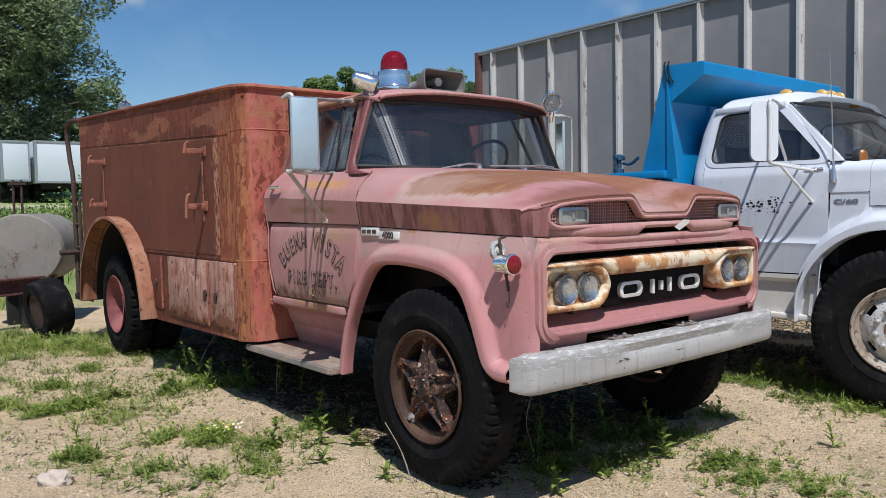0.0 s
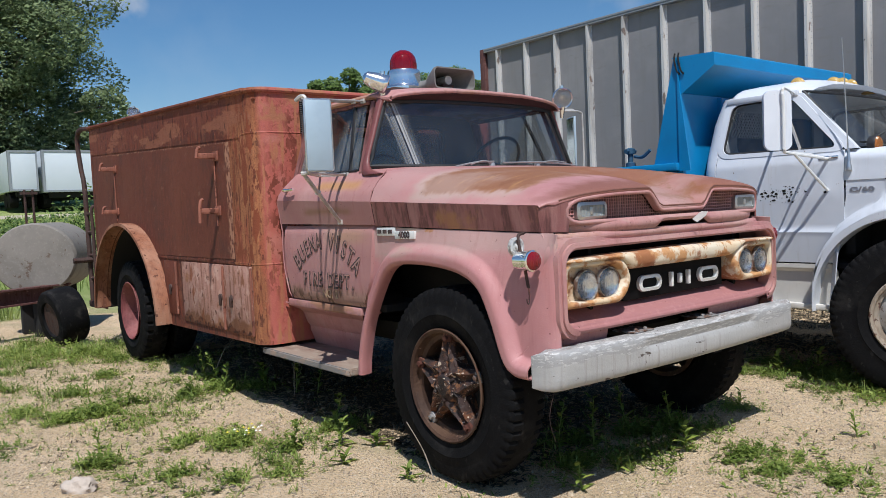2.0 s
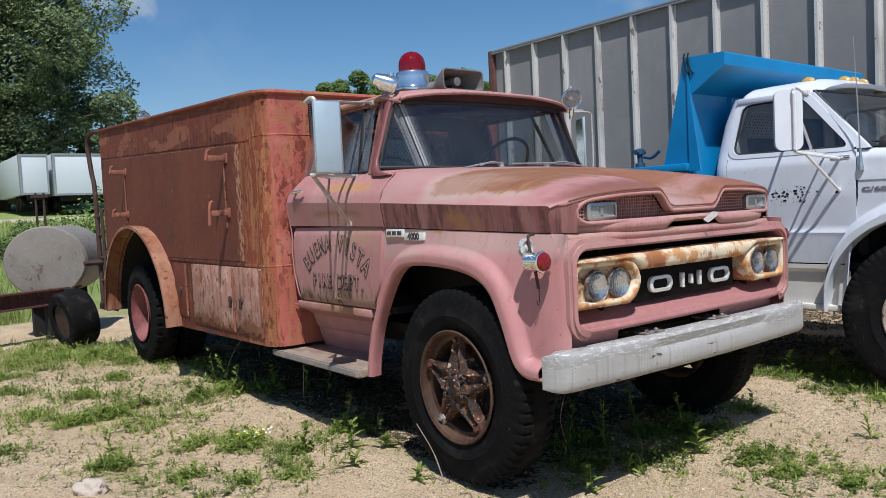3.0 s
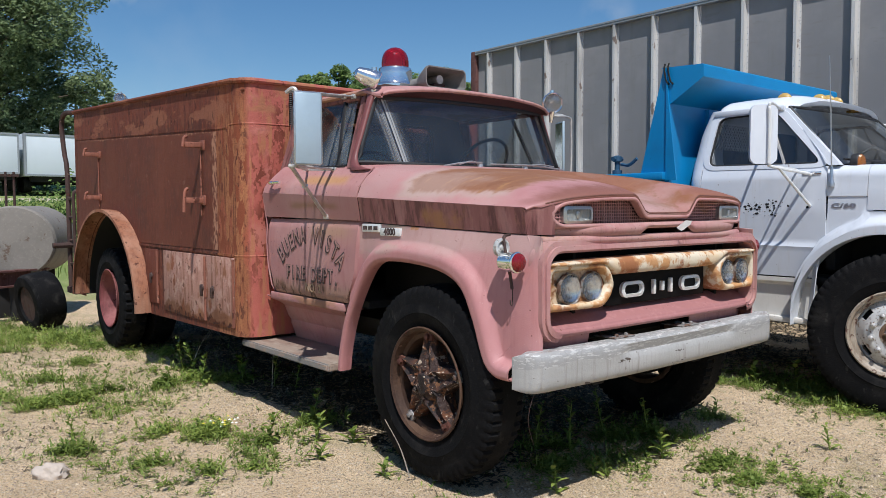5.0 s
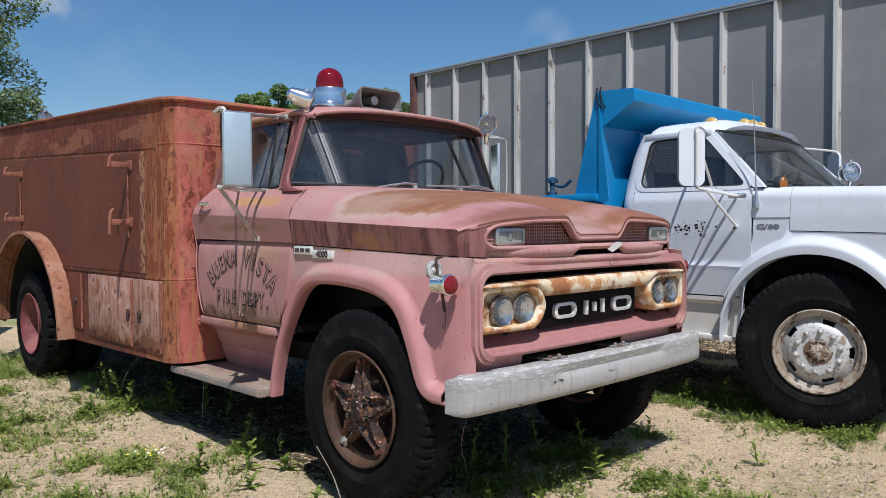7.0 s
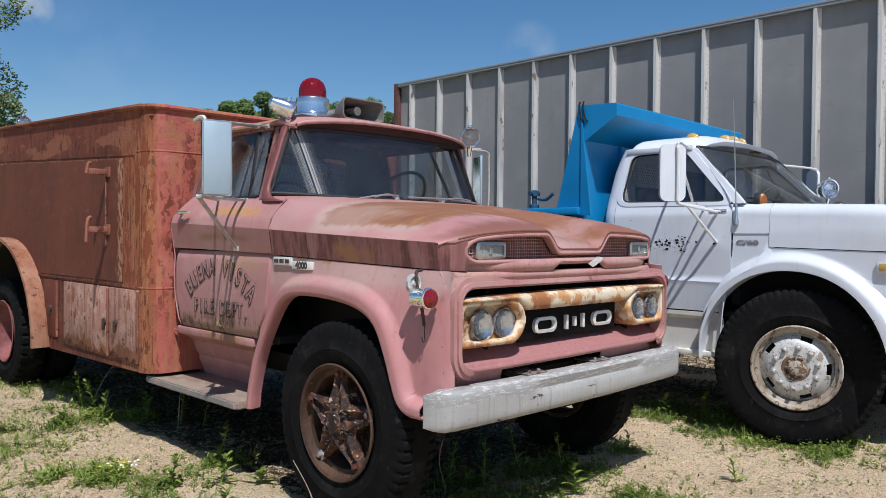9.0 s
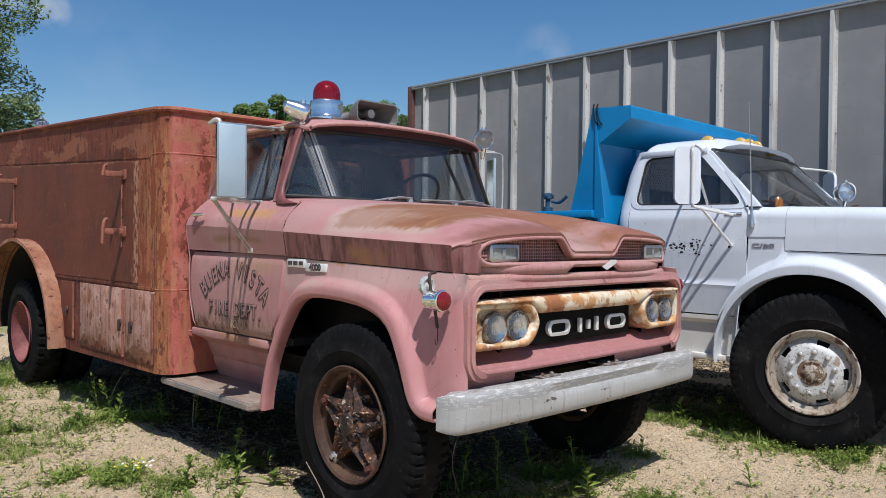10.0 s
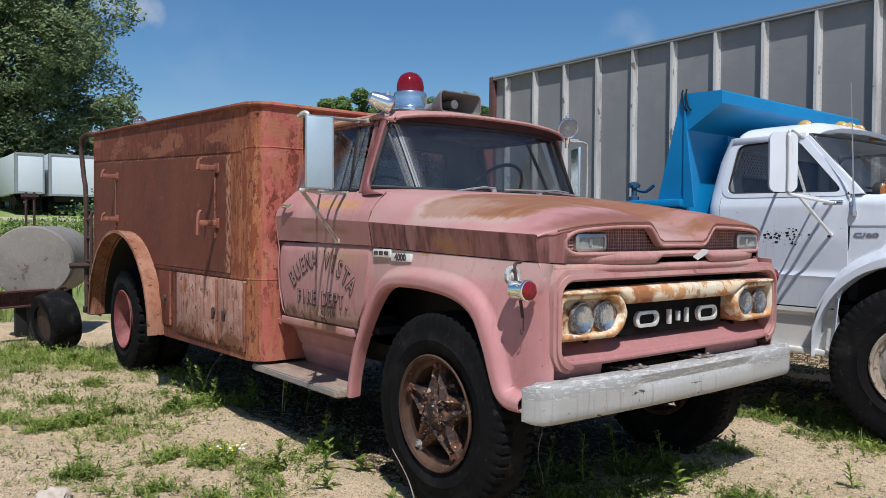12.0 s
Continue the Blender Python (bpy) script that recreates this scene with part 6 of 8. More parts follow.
for s in (-1, 1):
    strap("upper_seam", [(s * BX, 5.84, 2.075), (s * BX, 2.03, 1.892)], 0.014, 0.007, box_m)
    strap("lower_seam", [(s * BX, 3.90, 1.035), (s * BX, 1.95, 1.022)], 0.016, 0.010, box_m)
    # dark oxidised upper panel
    bm = bm_new()
    def pan(u, v, s=s):
        y = 2.20 + 3.55 * u
        zt = 1.888 + (y - 2.03) * 0.0480 - 0.02
        zb = max(1.05, rear_arch(y) + 0.015)
        return Vector((s * (BX + 0.0045), y, zb + (zt - zb) * v))
    grid(bm, pan, 60, 10)
    part("side_panel", bm, side_door_m, FT, "dark oxidised maroon side panel", 40, 0.002)
    # arms with hooked tips that once held suction hose
    for y, z, up, down in ((2.44, 1.795, 0.060, 0.015), (2.44, 1.400, 0.085, 0.085), (4.97, 1.866, 0.055, 0.015), (4.97, 1.450, 0.050, 0.020)):
        bm = bm_new()
        box(bm, *sorted((s * (BX + 0.004), s * (BX + 0.138))), y - 0.016, y + 0.016, z - 0.020, z + 0.020, 0.004)
        box(bm, *sorted((s * (BX + 0.004), s * (BX + 0.016))), y - 0.045, y + 0.045, z - 0.035, z + 0.035, 0.004)
        tube(bm, smooth_path([(s * (BX + 0.150), y, z - down), (s * (BX + 0.145), y, z + 0.3 * up), (s * (BX + 0.136), y, z + 0.85 * up), (s * (BX + 0.118), y, z + up)], 4), 0.012, 8)
        part("hose_bracket", bm, hinge_m, FT, "rusty red hooked hose bracket arm")
    for y in (2.455, 4.985):
        bm = bm_new()
        tube(bm, [(s * (BX + 0.014), y, 1.29 + (y - 2.44) * 0.02), (s * (BX + 0.014), y, 1.83 + (y - 2.44) * 0.03)], 0.006, 6)
        part("panel_rod", bm, hinge_m, FT)
    # lower locker doors
    for name, y0, y1, z0, z1, mat in (("locker_door", 3.40, 3.70, 0.555, 1.005, side_door_m), ("locker_door", 2.42, 3.27, 0.520, 1.005, low_door_m), ("locker_door", 1.94, 2.40, 0.520, 1.005, low_door_m)):
        bm = bm_new()
        box(bm, *sorted((s * (BX - 0.004), s * (BX + 0.012))), y0, y1, z0, z1, 0.004)
        ld = part(name, bm, mat, FT, "worn locker door with pale flaking paint" if mat is low_door_m else "small rusted locker door")
        bm = bm_new()
        yl = y0 + 0.06 if y1 - y0 > 0.6 else (y0 + y1) / 2 + 0.12 * (1 if y1 - y0 > 0.4 else 0)
        box(bm, *sorted((s * (BX + 0.010), s * (BX + 0.030))), yl - 0.012, yl + 0.012, (z0 + z1) / 2 - 0.06, (z0 + z1) / 2 + 0.02, 0.004)
        lathe(bm, [(s * (BX + 0.010), 0.028), (s * (BX + 0.022), 0.026), (s * (BX + 0.026), 0.006)], 12, "x", (0, yl, (z0 + z1) / 2 + 0.0))
        part("latch", bm, iron_m, ld)
        bm = bm_new()
        tube(bm, [(s * (BX + 0.014), y0 + 0.004, z0 + 0.01), (s * (BX + 0.014), y0 + 0.004, z1 - 0.01)], 0.010, 6)
        part("hinge", bm, hinge_m, ld)
    # wheel arch strip
    bm = bm_new()
    def strip(u, v, s=s):
        a = math.pi * u
        y, z = RA_Y - (RA_A + 0.01) * math.cos(a), RA_Z + (RA_B + 0.01) * math.sin(a)
        return Vector((s * (BX - 0.03 + 0.16 * v), y, z + 0.012 * v * math.sin(a)))
    grid(bm, strip, 48, 4)
    def lipp(u, v, s=s):
        p = strip(u, 1)
        c = Vector((p.x, RA_Y, RA_Z))
        return p + (c - p).normalized() * 0.025 * v
    grid(bm, lipp, 48, 1)
    part("wheel_arch", bm, arch_m, FT, "rust-orange steel wheel arch", 40, 0.008)
    bm = bm_new()
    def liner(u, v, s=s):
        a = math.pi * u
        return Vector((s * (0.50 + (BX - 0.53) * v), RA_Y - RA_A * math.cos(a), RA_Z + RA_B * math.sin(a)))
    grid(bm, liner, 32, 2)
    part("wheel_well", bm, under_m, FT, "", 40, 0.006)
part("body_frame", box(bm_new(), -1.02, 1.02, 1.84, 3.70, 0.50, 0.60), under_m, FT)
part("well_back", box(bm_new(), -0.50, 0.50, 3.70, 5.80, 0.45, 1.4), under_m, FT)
# chassis
for s in (-1, 1):
    part("frame_rail", box(bm_new(), s * 0.42 - 0.04, s * 0.42 + 0.04, -0.62, 5.95, 0.50, 0.70), under_m, FT)
part("front_axle", tube(bm_new(), [(-0.85, 0, 0.46), (0.85, 0, 0.46)], 0.05), under_m, FT)
part("rear_axle", tube(bm_new(), [(-0.85, 4.86, 0.47), (0.85, 4.86, 0.47)], 0.09), under_m, FT)
bm = bm_new()
box(bm, -0.36, 0.36, -0.45, 0.75, 0.50, 1.15, 0.05)
part("engine", bm, under_m, FT)
# rear step and grab rails
bm = bm_new()
box(bm, -1.12, 1.12, 5.87, 6.20, 0.42, 0.49, 0.008)
part("tail_step", bm, iron_m, FT, "rusty tail step plate")
for s in (-1, 1):
    bm = bm_new()
    tube(bm, smooth_path([(s * 1.05, 5.87, 2.36), (s * 1.13, 6.02, 2.36), (s * 1.14, 6.14, 2.25), (s * 1.13, 6.10, 1.95), (s * 1.12, 6.05, 1.75), (s * 1.12, 6.03, 1.2), (s * 1.12, 6.02, 0.50)]), 0.026, 8)
    tube(bm, smooth_path([(s * 1.04, 5.88, 1.52), (s * 1.10, 5.90, 1.50), (s * 1.10, 5.90, 1.2), (s * 1.10, 5.90, 0.50)]), 0.018, 8)
    for z in (0.75, 1.0, 1.25, 1.45):
        tube(bm, [(s * 1.12, 6.03, z), (s * 1.10, 5.90, z)], 0.016, 6)
    tube(bm, [(s * 1.30, 5.98, 0.95), (s * 1.0, 5.98, 0.95)], 0.03, 8)
    part("grab_rail", bm, iron_m, FT, "dark pipe ladder with rungs")
spotlight((-0.62, 5.80, 2.53), (-0.2, -0.9, 0.35), 0.07)


# ---- fire truck wheels ----
def spoke_wheel(s, at, parent, steer=0):
    """A five-spoke cast wheel with a detachable rim; s the side its face looks to."""
    w = new("front_wheel")
    w.parent = parent
    w.matrix_basis = Matrix.Translation(at) @ Matrix.Rotation(radians(steer), 4, "Z")
    f = -s

    def X(v):
        return s * v
    part("tyre", tyre_bm(0.485, 0.235), tyre_m, w, "black ribbed truck tyre")
    bm = bm_new()
    lathe(bm, [(X(0.115), 0.283), (X(0.120), 0.276), (X(0.112), 0.262), (X(0.075), 0.250), (X(0.070), 0.228), (X(0.02), 0.222), (X(-0.10), 0.235), (X(-0.10), 0.262)], 48, "x", caps=False)
    part("rim", bm, bronze_m, w, "rusted bronze-brown wheel rim")
    for k in range(5):
        a = math.tau * k / 5 + 0.02
        m = Matrix.Rotation(a, 4, "X")
        bm = bm_new()
        pts = []
        for z, half, x in ((0.04, 0.060, 0.100), (0.09, 0.078, 0.096), (0.13, 0.060, 0.094), (0.18, 0.042, 0.086), (0.236, 0.034, 0.074)):
            pts.append([bm.verts.new(m @ Vector((X(x - 0.012), 0, z)))] + [bm.verts.new(m @ Vector((X(xx), yy, z))) for yy, xx in ((half * 0.62, x + 0.016), (half, x - 0.012), (half * 0.9, -0.03), (-half * 0.9, -0.03), (-half, x - 0.012), (-half * 0.62, x + 0.016))])
        for p, q in zip(pts, pts[1:]):
            for i in range(7):
                bm.faces.new((p[i], p[(i + 1) % 7], q[(i + 1) % 7], q[i]))
        bm.faces.new(pts[0])
        bm.faces.new(pts[-1])
        bmesh.ops.subdivide_edges(bm, edges=bm.edges, cuts=3, use_grid_fill=True)
        for v in bm.verts:
            q = v.co * 26
            v.co += Vector((s * (0.007 * noise.noise(q) + 0.005 * noise.noise(q * 2.7)), 0.004 * noise.noise(q + Vector((7, 1, 3))), 0.004 * noise.noise(q + Vector((2, 9, 5)))))
        part("spoke", bm, star_m, w, "flaked cast wheel spoke", 20)
        bm = bm_new()
        box(bm, *sorted((X(0.070), X(0.092))), -0.030, 0.030, 0.212, 0.256, 0.007, m)
        lathe(bm, [(X(0.085), 0.016), (X(0.106), 0.015), (X(0.109), 0.006)], 6, "x", m @ Vector((0, 0.0, 0.232)))
        part("rim_clamp", bm, clamp_m if k % 2 else hub_m, w, "wheel rim clamp and nut", 30)
    bm = bm_new()
    lathe(bm, [(X(-0.05), 0.095), (X(0.085), 0.092), (X(0.104), 0.080), (X(0.114), 0.060), (X(0.122), 0.055), (X(0.128), 0.045), (X(0.130), 0.0005)], 28, "x")
    for k in range(6):
        m = Matrix.Rotation(math.tau * k / 6, 4, "X")
        lathe(bm, [(X(0.10), 0.010), (X(0.125), 0.009), (X(0.127), 0.0005)], 6, "x", m @ Vector((0, 0, 0.072)))
    for v in bm.verts:
        q = v.co * 30
        v.co += Vector((s * 0.005 * noise.noise(q), 0.004 * noise.noise(q + Vector((7, 1, 3))), 0.004 * noise.noise(q + Vector((2, 9, 5)))))
    part("hub", bm, star_m, w, "flaked black and rust wheel hub", 25)
    part("brake_drum", lathe(bm_new(), [(X(-0.09), 0.20), (X(0.01), 0.20), (X(0.015), 0.09)], 28, "x"), under_m, w)
    return w


spoke_wheel(-1, (-0.875, 0, 0.478), FT)
spoke_wheel(1, (0.875, 0, 0.478), FT)
red_rim_m = rust_panel("rim_red", (0.155, 0.042, 0.043), (0.095, 0.028, 0.026), (0.25, 0.095, 0.090), 0.64)
for s in (-1, 1):
    for outer in (0, 1):
        w = new("rear_wheel")
        w.parent = FT
        w.matrix_basis = Matrix.Translation((s * (0.685 + 0.285 * outer), 4.80, 0.478))
        part("tyre", tyre_bm(0.485, 0.235, lugs=34, lug_depth=0.020), tyre_m, w, "black lugged truck tyre")
        bm = bm_new()
        lathe(bm, [(s * 0.118, 0.284), (s * 0.122, 0.276), (s * 0.108, 0.262), (s * 0.075, 0.246), (s * 0.02, 0.232), (-s * 0.03, 0.215), (-s * 0.045, 0.14), (-s * 0.045, 0.10), (s * 0.00, 0.09), (s * 0.01, 0.0005)], 40, "x", caps=False)
        part("rim", bm, red_rim_m, w, "dished faded red wheel")

# paper tag tied to the hood latch
bm = bm_new()
prism(bm, [(-0.028, 0, 0.0), (0.010, 0, -0.004), (0.034, 0, 0.060), (0.030, 0, 0.088), (-0.006, 0, 0.070)], (0, 0, 0), (0, 0.001, 0))
tag = part("paper_tag", bm, paper_m, FT, "white paper tag hung on the hood latch", 0)
tag.matrix_basis = Matrix.Translation((0.060, -0.742, 1.228)) @ Euler((radians(18), radians(30), radians(-48))).to_matrix().to_4x4() @ Matrix.Scale(0.78, 4)

# ---- the white dump truck: local origin under its front axle ----
dump_truck = thing("dump_truck", (3.10, -0.986, 0), "white dump truck with a bright blue bed beside the fire truck", "dump truck")
DT = dump_truck


def dside(z):
    """Half the width of the cab at a height."""
    return interp(z, [(0.55, 0.955), (0.82, 0.965), (1.04, 0.985), (1.065, 0.992), (1.08, 0.975), (1.30, 0.985), (1.55, 0.978), (1.62, 0.955), (2.05, 0.845)])


def d_sill(y):
    return interp(y, [(-1.1, 1.57), (0.40, 1.618), (1.45, 1.648)])


for s in (-1, 1):
    def ddoor(u, v, s=s):
        z0, z1 = 0.84, d_sill(0.43 + u)
        z = z0 + (z1 - z0) * v
        ya = interp(z, [(0.84, 0.50), (1.0, 0.455), (1.1, 0.435), (1.7, 0.435)])
        return Vector((s * dside(z), ya + (1.395 - ya) * u, z))
    dd = part("door", grid(bm_new(), ddoor, 16, 40), white_m, DT, "white cab door with chipped paint", 25, 0.006)
    bm = bm_new()
    box(bm, *sorted((s * 0.968, s * 0.986)), 0.47, 0.60, 1.565, 1.585, 0.004)
    part("door_handle", bm, chrome_m, dd)
    # chipped patch on the door
    bm = bm_new()
    rnd = random.Random(4)
    for i in range(110):
        y, z = 0.90 + rnd.gauss(0, 0.12), 1.335 + rnd.gauss(0, 0.026)
        r = 0.0025 + 0.010 * rnd.random() ** 3
        n = 6
        vs = [bm.verts.new((s * (dside(z) + 0.0045), y + r * 1.5 * rnd.uniform(0.5, 1) * math.cos(k * math.tau / n), z + r * rnd.uniform(0.5, 1) * math.sin(k * math.tau / n))) for k in range(n)]
        bm.faces.new(vs)
    if s < 0:
        tagged(part("paint_chips", bm, under_m, dd, "", 0), "dark chips where paint has flaked", kind="stuff")
    else:
        bm.free()
    # rear corner of the cab, rocker and step
    def dquarter(u, v, s=s):
        z = 0.60 + v * 1.49
        a = u * math.pi / 2
        yr = interp(z, [(0.6, 1.402), (1.65, 1.402), (1.9, 1.372), (2.06, 1.325), (2.10, 1.30)])
        return Vector((s * (dside(z) - 0.10 + 0.10 * math.cos(a)), yr + 0.125 * math.sin(a), z))
    part("cab_corner", grid(bm_new(), dquarter, 8, 40), white_m, DT, "", 30, 0.006)
    def rocker(u, v, s=s):
        z = 0.83 - 0.29 * v
        off = 0.012 * (1 if v < 0.12 else 0) - 0.02 * sstep(v, 0.1, 0.2)
        return Vector((s * (0.955 + off), 0.50 + 0.90 * u, z))
    part("rocker_panel", grid(bm_new(), rocker, 8, 20), white_dirty_m, DT, "grimy cream rocker panel", 25, 0.006)
    part("cab_step", box(bm_new(), *sorted((s * 0.99, s * 0.80)), 0.42, 1.44, 0.505, 0.545, 0.006), white_dirty_m, DT, "worn tread-plate cab step")
    # window opening frame: pillars and sill
    def wy(k, v):
        # front and rear edge of the side opening, from the sill to the roof
        return (0.425 + 0.43 * v + 0.02, 1.365 - 0.085 * v)[k]
    def post(name, a0, a1, b0, b1, t=0.03, mat=white_m):
        bm = bm_new()
        vs = []
        for z, (p, q) in ((d_sill(1.0) - 0.01, (a0, a1)), (2.06, (b0, b1))):
            x = dside(z)
            vs.append([bm.verts.new((s * (x - dx), yy, z)) for dx, yy in ((0, p), (0, q), (t, q), (t, p))])
        bm.faces.new(vs[0])
        bm.faces.new(vs[1])
        for i in range(4):
            bm.faces.new((vs[0][i], vs[0][(i + 1) % 4], vs[1][(i + 1) % 4], vs[1][i]))
        return part(name, bm, mat, DT)
    post("windshield_pillar", 0.355, 0.435, 0.775, 0.86, 0.05)
    post("rear_pillar", 1.372, 1.412, 1.318, 1.365, 0.04)
    bm = bm_new()
    box(bm, *sorted((s * 0.835, s * 0.865)), 0.80, 1.36, 2.040, 2.085, 0.008)
    part("roof_rail", bm, white_m, DT)
    post("vent_divider", 0.735, 0.750, 0.930, 0.945, 0.016, tube_m)
    def dpane(u, v, s=s):
        z = 1.62 + 0.43 * v
        ya, yb = 0.42 + 0.43 * v, 1.36 - 0.08 * v
        return Vector((s * (dside(z) - 0.018), ya + (yb - ya) * u, z))
    g = part("side_window", grid(bm_new(), dpane, 2, 2), dark_glass_m, DT, "tinted dusty side window")
    g.visible_shadow = False
    # pressed frame round the door window, with rounded corners
    def rounded(corners, r, n=6):
        out = []
        for i in range(4):
            p, a, b = Vector(corners[i]), Vector(corners[i - 1]), Vector(corners[(i + 1) % 4])
            p0, p1 = p + (a - p).normalized() * r, p + (b - p).normalized() * r
            for k in range(n + 1):
                t = k / n
                out.append((1 - t) ** 2 * p0 + 2 * t * (1 - t) * p + t * t * p1)
        return out
    bm = bm_new()
    hole = rounded([(0.476, 1.640), (1.362, 1.654), (1.318, 2.034), (0.862, 2.042)], 0.075)
    edge = rounded([(0.405, 1.612), (1.408, 1.622), (1.372, 2.084), (0.820, 2.084)], 0.110)
    rings = []
    for pts, off in ((edge, 0.002), (edge, 0.008), (hole, 0.010), (hole, -0.016)):
        rings.append([bm.verts.new((s * (dside(q.y) + off), q.x, q.y)) for q in pts])
    for a, b in zip(rings, rings[1:]):
        for i in range(len(a)):
            j = (i + 1) % len(a)
            bm.faces.new((a[i], a[j], b[j], b[i]))
    part("door_frame", bm, white_m, DT, "white pressed door window frame", 40)
    pts = [(s * (dside(q.y) - 0.012), q.x, q.y) for q in hole]
    part("window_seal", tube(bm_new(), pts, 0.012, 6, closed=True), seal_m, DT)
    # front fender with arch
    AY, AA, AB, AZ = 0.02, 0.62, 0.66, 0.50
    def daz(y):
        k = (y - AY) / AA
        return AZ + AB * math.sqrt(max(0, 1 - abs(k) ** 2.2))
    def dfender(u, v, s=s):
        if u < 0.12:
            y = 0.425 + 0.0 * u
            k = u / 0.12
            yy = AY + AA - 0.0
            y = AY + AA * math.cos(0.15 * math.pi * (k))
            zb = AZ + 0.0 + (daz(y) - AZ) * 1
        else:
            k = (u - 0.12) / 0.88
            y = AY + AA * math.cos(0.15 * math.pi + 0.80 * math.pi * k)
            zb = daz(y)
        yt = 0.427 + (-0.95 - 0.427) * u
        zt = interp(yt, [(-1.0, 1.285), (0.15, 1.312), (0.172, 1.40), (0.185, 1.416), (0.427, 1.416)])
        yy = y + (yt - y) * sstep(v, 0.12, 0.9)
        z = zb + (zt - zb) * v
        off = 0.62 * (math.hypot((yy - AY) / AA, max(0, z - AZ) / AB) - 1)
        flare = 0.070 * (1 - sstep(off, 0.050, 0.125))
        return Vector((s * (dside(1.2) - 0.012 + flare), yy, z))
    bm = grid(bm_new(), dfender, 60, 24)
    def dflange(u, v, s=s):
        p = dfender(u, 0)
        return Vector((p.x - s * 0.12 * v, p.y, p.z))
    grid(bm, dflange, 60, 2)
    def dleg(u, v, s=s):
        return Vector((s * (1.045 - 0.07 * u), 0.455 + 0.055 * u + 0.04 * (1 - v), 0.50 + 0.42 * v))
    grid(bm, dleg, 4, 6)
    part("front_fender", bm, white_m, DT, "white front fender with a flared wheel arch", 30, 0.006)
    # dark plate that shuts light out behind the wheel
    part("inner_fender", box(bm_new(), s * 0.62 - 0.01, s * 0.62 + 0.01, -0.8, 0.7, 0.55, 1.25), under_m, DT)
    # amber side lamp
    bm = bm_new()
    box(bm, *sorted((s * 0.975, s * 0.992)), -0.68, -0.505, 1.165, 1.235, 0.004)
    ml = part("side_marker", bm, badge_m, DT, "amber side marker lamp")
    part("lens", box(bm_new(), *sorted((s * 0.985, s * 1.000)), -0.665, -0.520, 1.178, 1.222, 0.004), amber_m, ml)
    # round amber signal on the fender top
    bm = bm_new()
    c = (s * 0.850, 0.285, 1.640)
    lathe(bm, [(0.035, 0.034), (0.030, 0.060), (-0.012, 0.066), (-0.020, 0.062)], 24, "y", c)
    box(bm, c[0] - 0.012, c[0] + 0.012, c[1] - 0.012, c[1] + 0.012, 1.55, 1.62)
    sg = part("signal_lamp", bm, seal_m, DT, "round amber signal lamp in a black housing")
    part("lens", lathe(bm_new(), [(-0.020, 0.058), (-0.032, 0.048), (-0.036, 0.0005)], 24, "y", c), amber_dark_m, sg)
    # mirror
    bm = bm_new()
    mx, my = s * 1.385, 0.685
    prism(bm, [(a, 0, b) for a, b in round_rect(0.190, 0.400, 0.050, 6)], (0, -0.012, 0), (0, 0.012, 0))
    mh = part("mirror_head", bm, white_m, DT, "white rounded mirror head")
    mh.matrix_basis = Matrix.Translation((mx, my, 1.830)) @ Matrix.Rotation(radians(-36 if s < 0 else 50), 4, "Z")
    bm = bm_new()
    tube(bm, smooth_path([(s * 0.84, 0.84, 2.06), (mx - s * 0.06, my - 0.02, 2.045), (mx, my - 0.04, 2.01), (mx, my - 0.045, 1.95), (mx, my - 0.045, 1.68), (mx, my - 0.045, 1.63), (mx - s * 0.05, my - 0.05, 1.610), (s * 0.985, 0.54, 1.566)], 6), 0.011, 8)
    tube(bm, [(mx - s * 0.09, my - 0.06, 1.612), (s * 0.985, 0.540, 1.344)], 0.010, 8)
    tube(bm, [(mx - s * 0.09, my - 0.06, 1.612), (s * 0.98, 0.64, 1.60)], 0.008, 8)
    part("mirror_arm", bm, badge_m, DT, "white tube mirror arm")

# cab back with window and guard
bm = bm_new()
outer = [(a, 1.31 + b) for a, b in round_rect(1.80, 1.42, 0.12, 6)]
outer = [(math.copysign(min(abs(x), dside(z) - 0.05), x), z) for x, z in outer]
inner = [(a, 1.83 + b) for a, b in round_rect(1.30, 0.32, 0.06, 6)]
ring_frame(bm, outer, inner, 1.405, 1.44)
part("cab_back", bm, white_m, DT)
rw = part("rear_window", box(bm_new(), -0.65, 0.65, 1.418, 1.423, 1.67, 1.99), glass_m, DT)
rw.visible_shadow = False
bm = bm_new()
for i in range(-30, 31):
    for d in (-1, 1):
        a, b = Vector((i * 0.04 - d * 0.085, 1.396, 1.80)), Vector((i * 0.04 + d * 0.085, 1.396, 2.0))
        if -0.80 < min(a.x, b.x) and max(a.x, b.x) < 0.02:
            tube(bm, [a, b], 0.007, 4, False)
part("window_guard", bm, badge_m, DT, "white diamond mesh window guard", 0)
# roof
def droof(u, v):
    k = 2 * u - 1
    w = interp(v, [(0, 0.80), (0.15, 0.845), (0.85, 0.85), (1, 0.79)])
    yf = 0.70 + 0.08 * abs(k) ** 3
    y = yf + (1.42 - yf) * v
    z = interp(abs(k), [(0, 2.205), (0.6, 2.19), (0.85, 2.155), (0.96, 2.115), (1, 2.075)])
    z -= 0.055 * (1 - sstep(v, 0, 0.25)) + 0.10 * sstep(v, 0.78, 1) ** 2
    return Vector((w * k, y, z))
bm = grid(bm_new(), droof, 36, 24)
grid(bm, lambda u, v: droof(u, 0) + Vector((0, 0.02 * v, -0.028 * v)), 36, 2)
part("roof", bm, white_m, DT, "white cab roof with a visor lip", 40, 0.008)
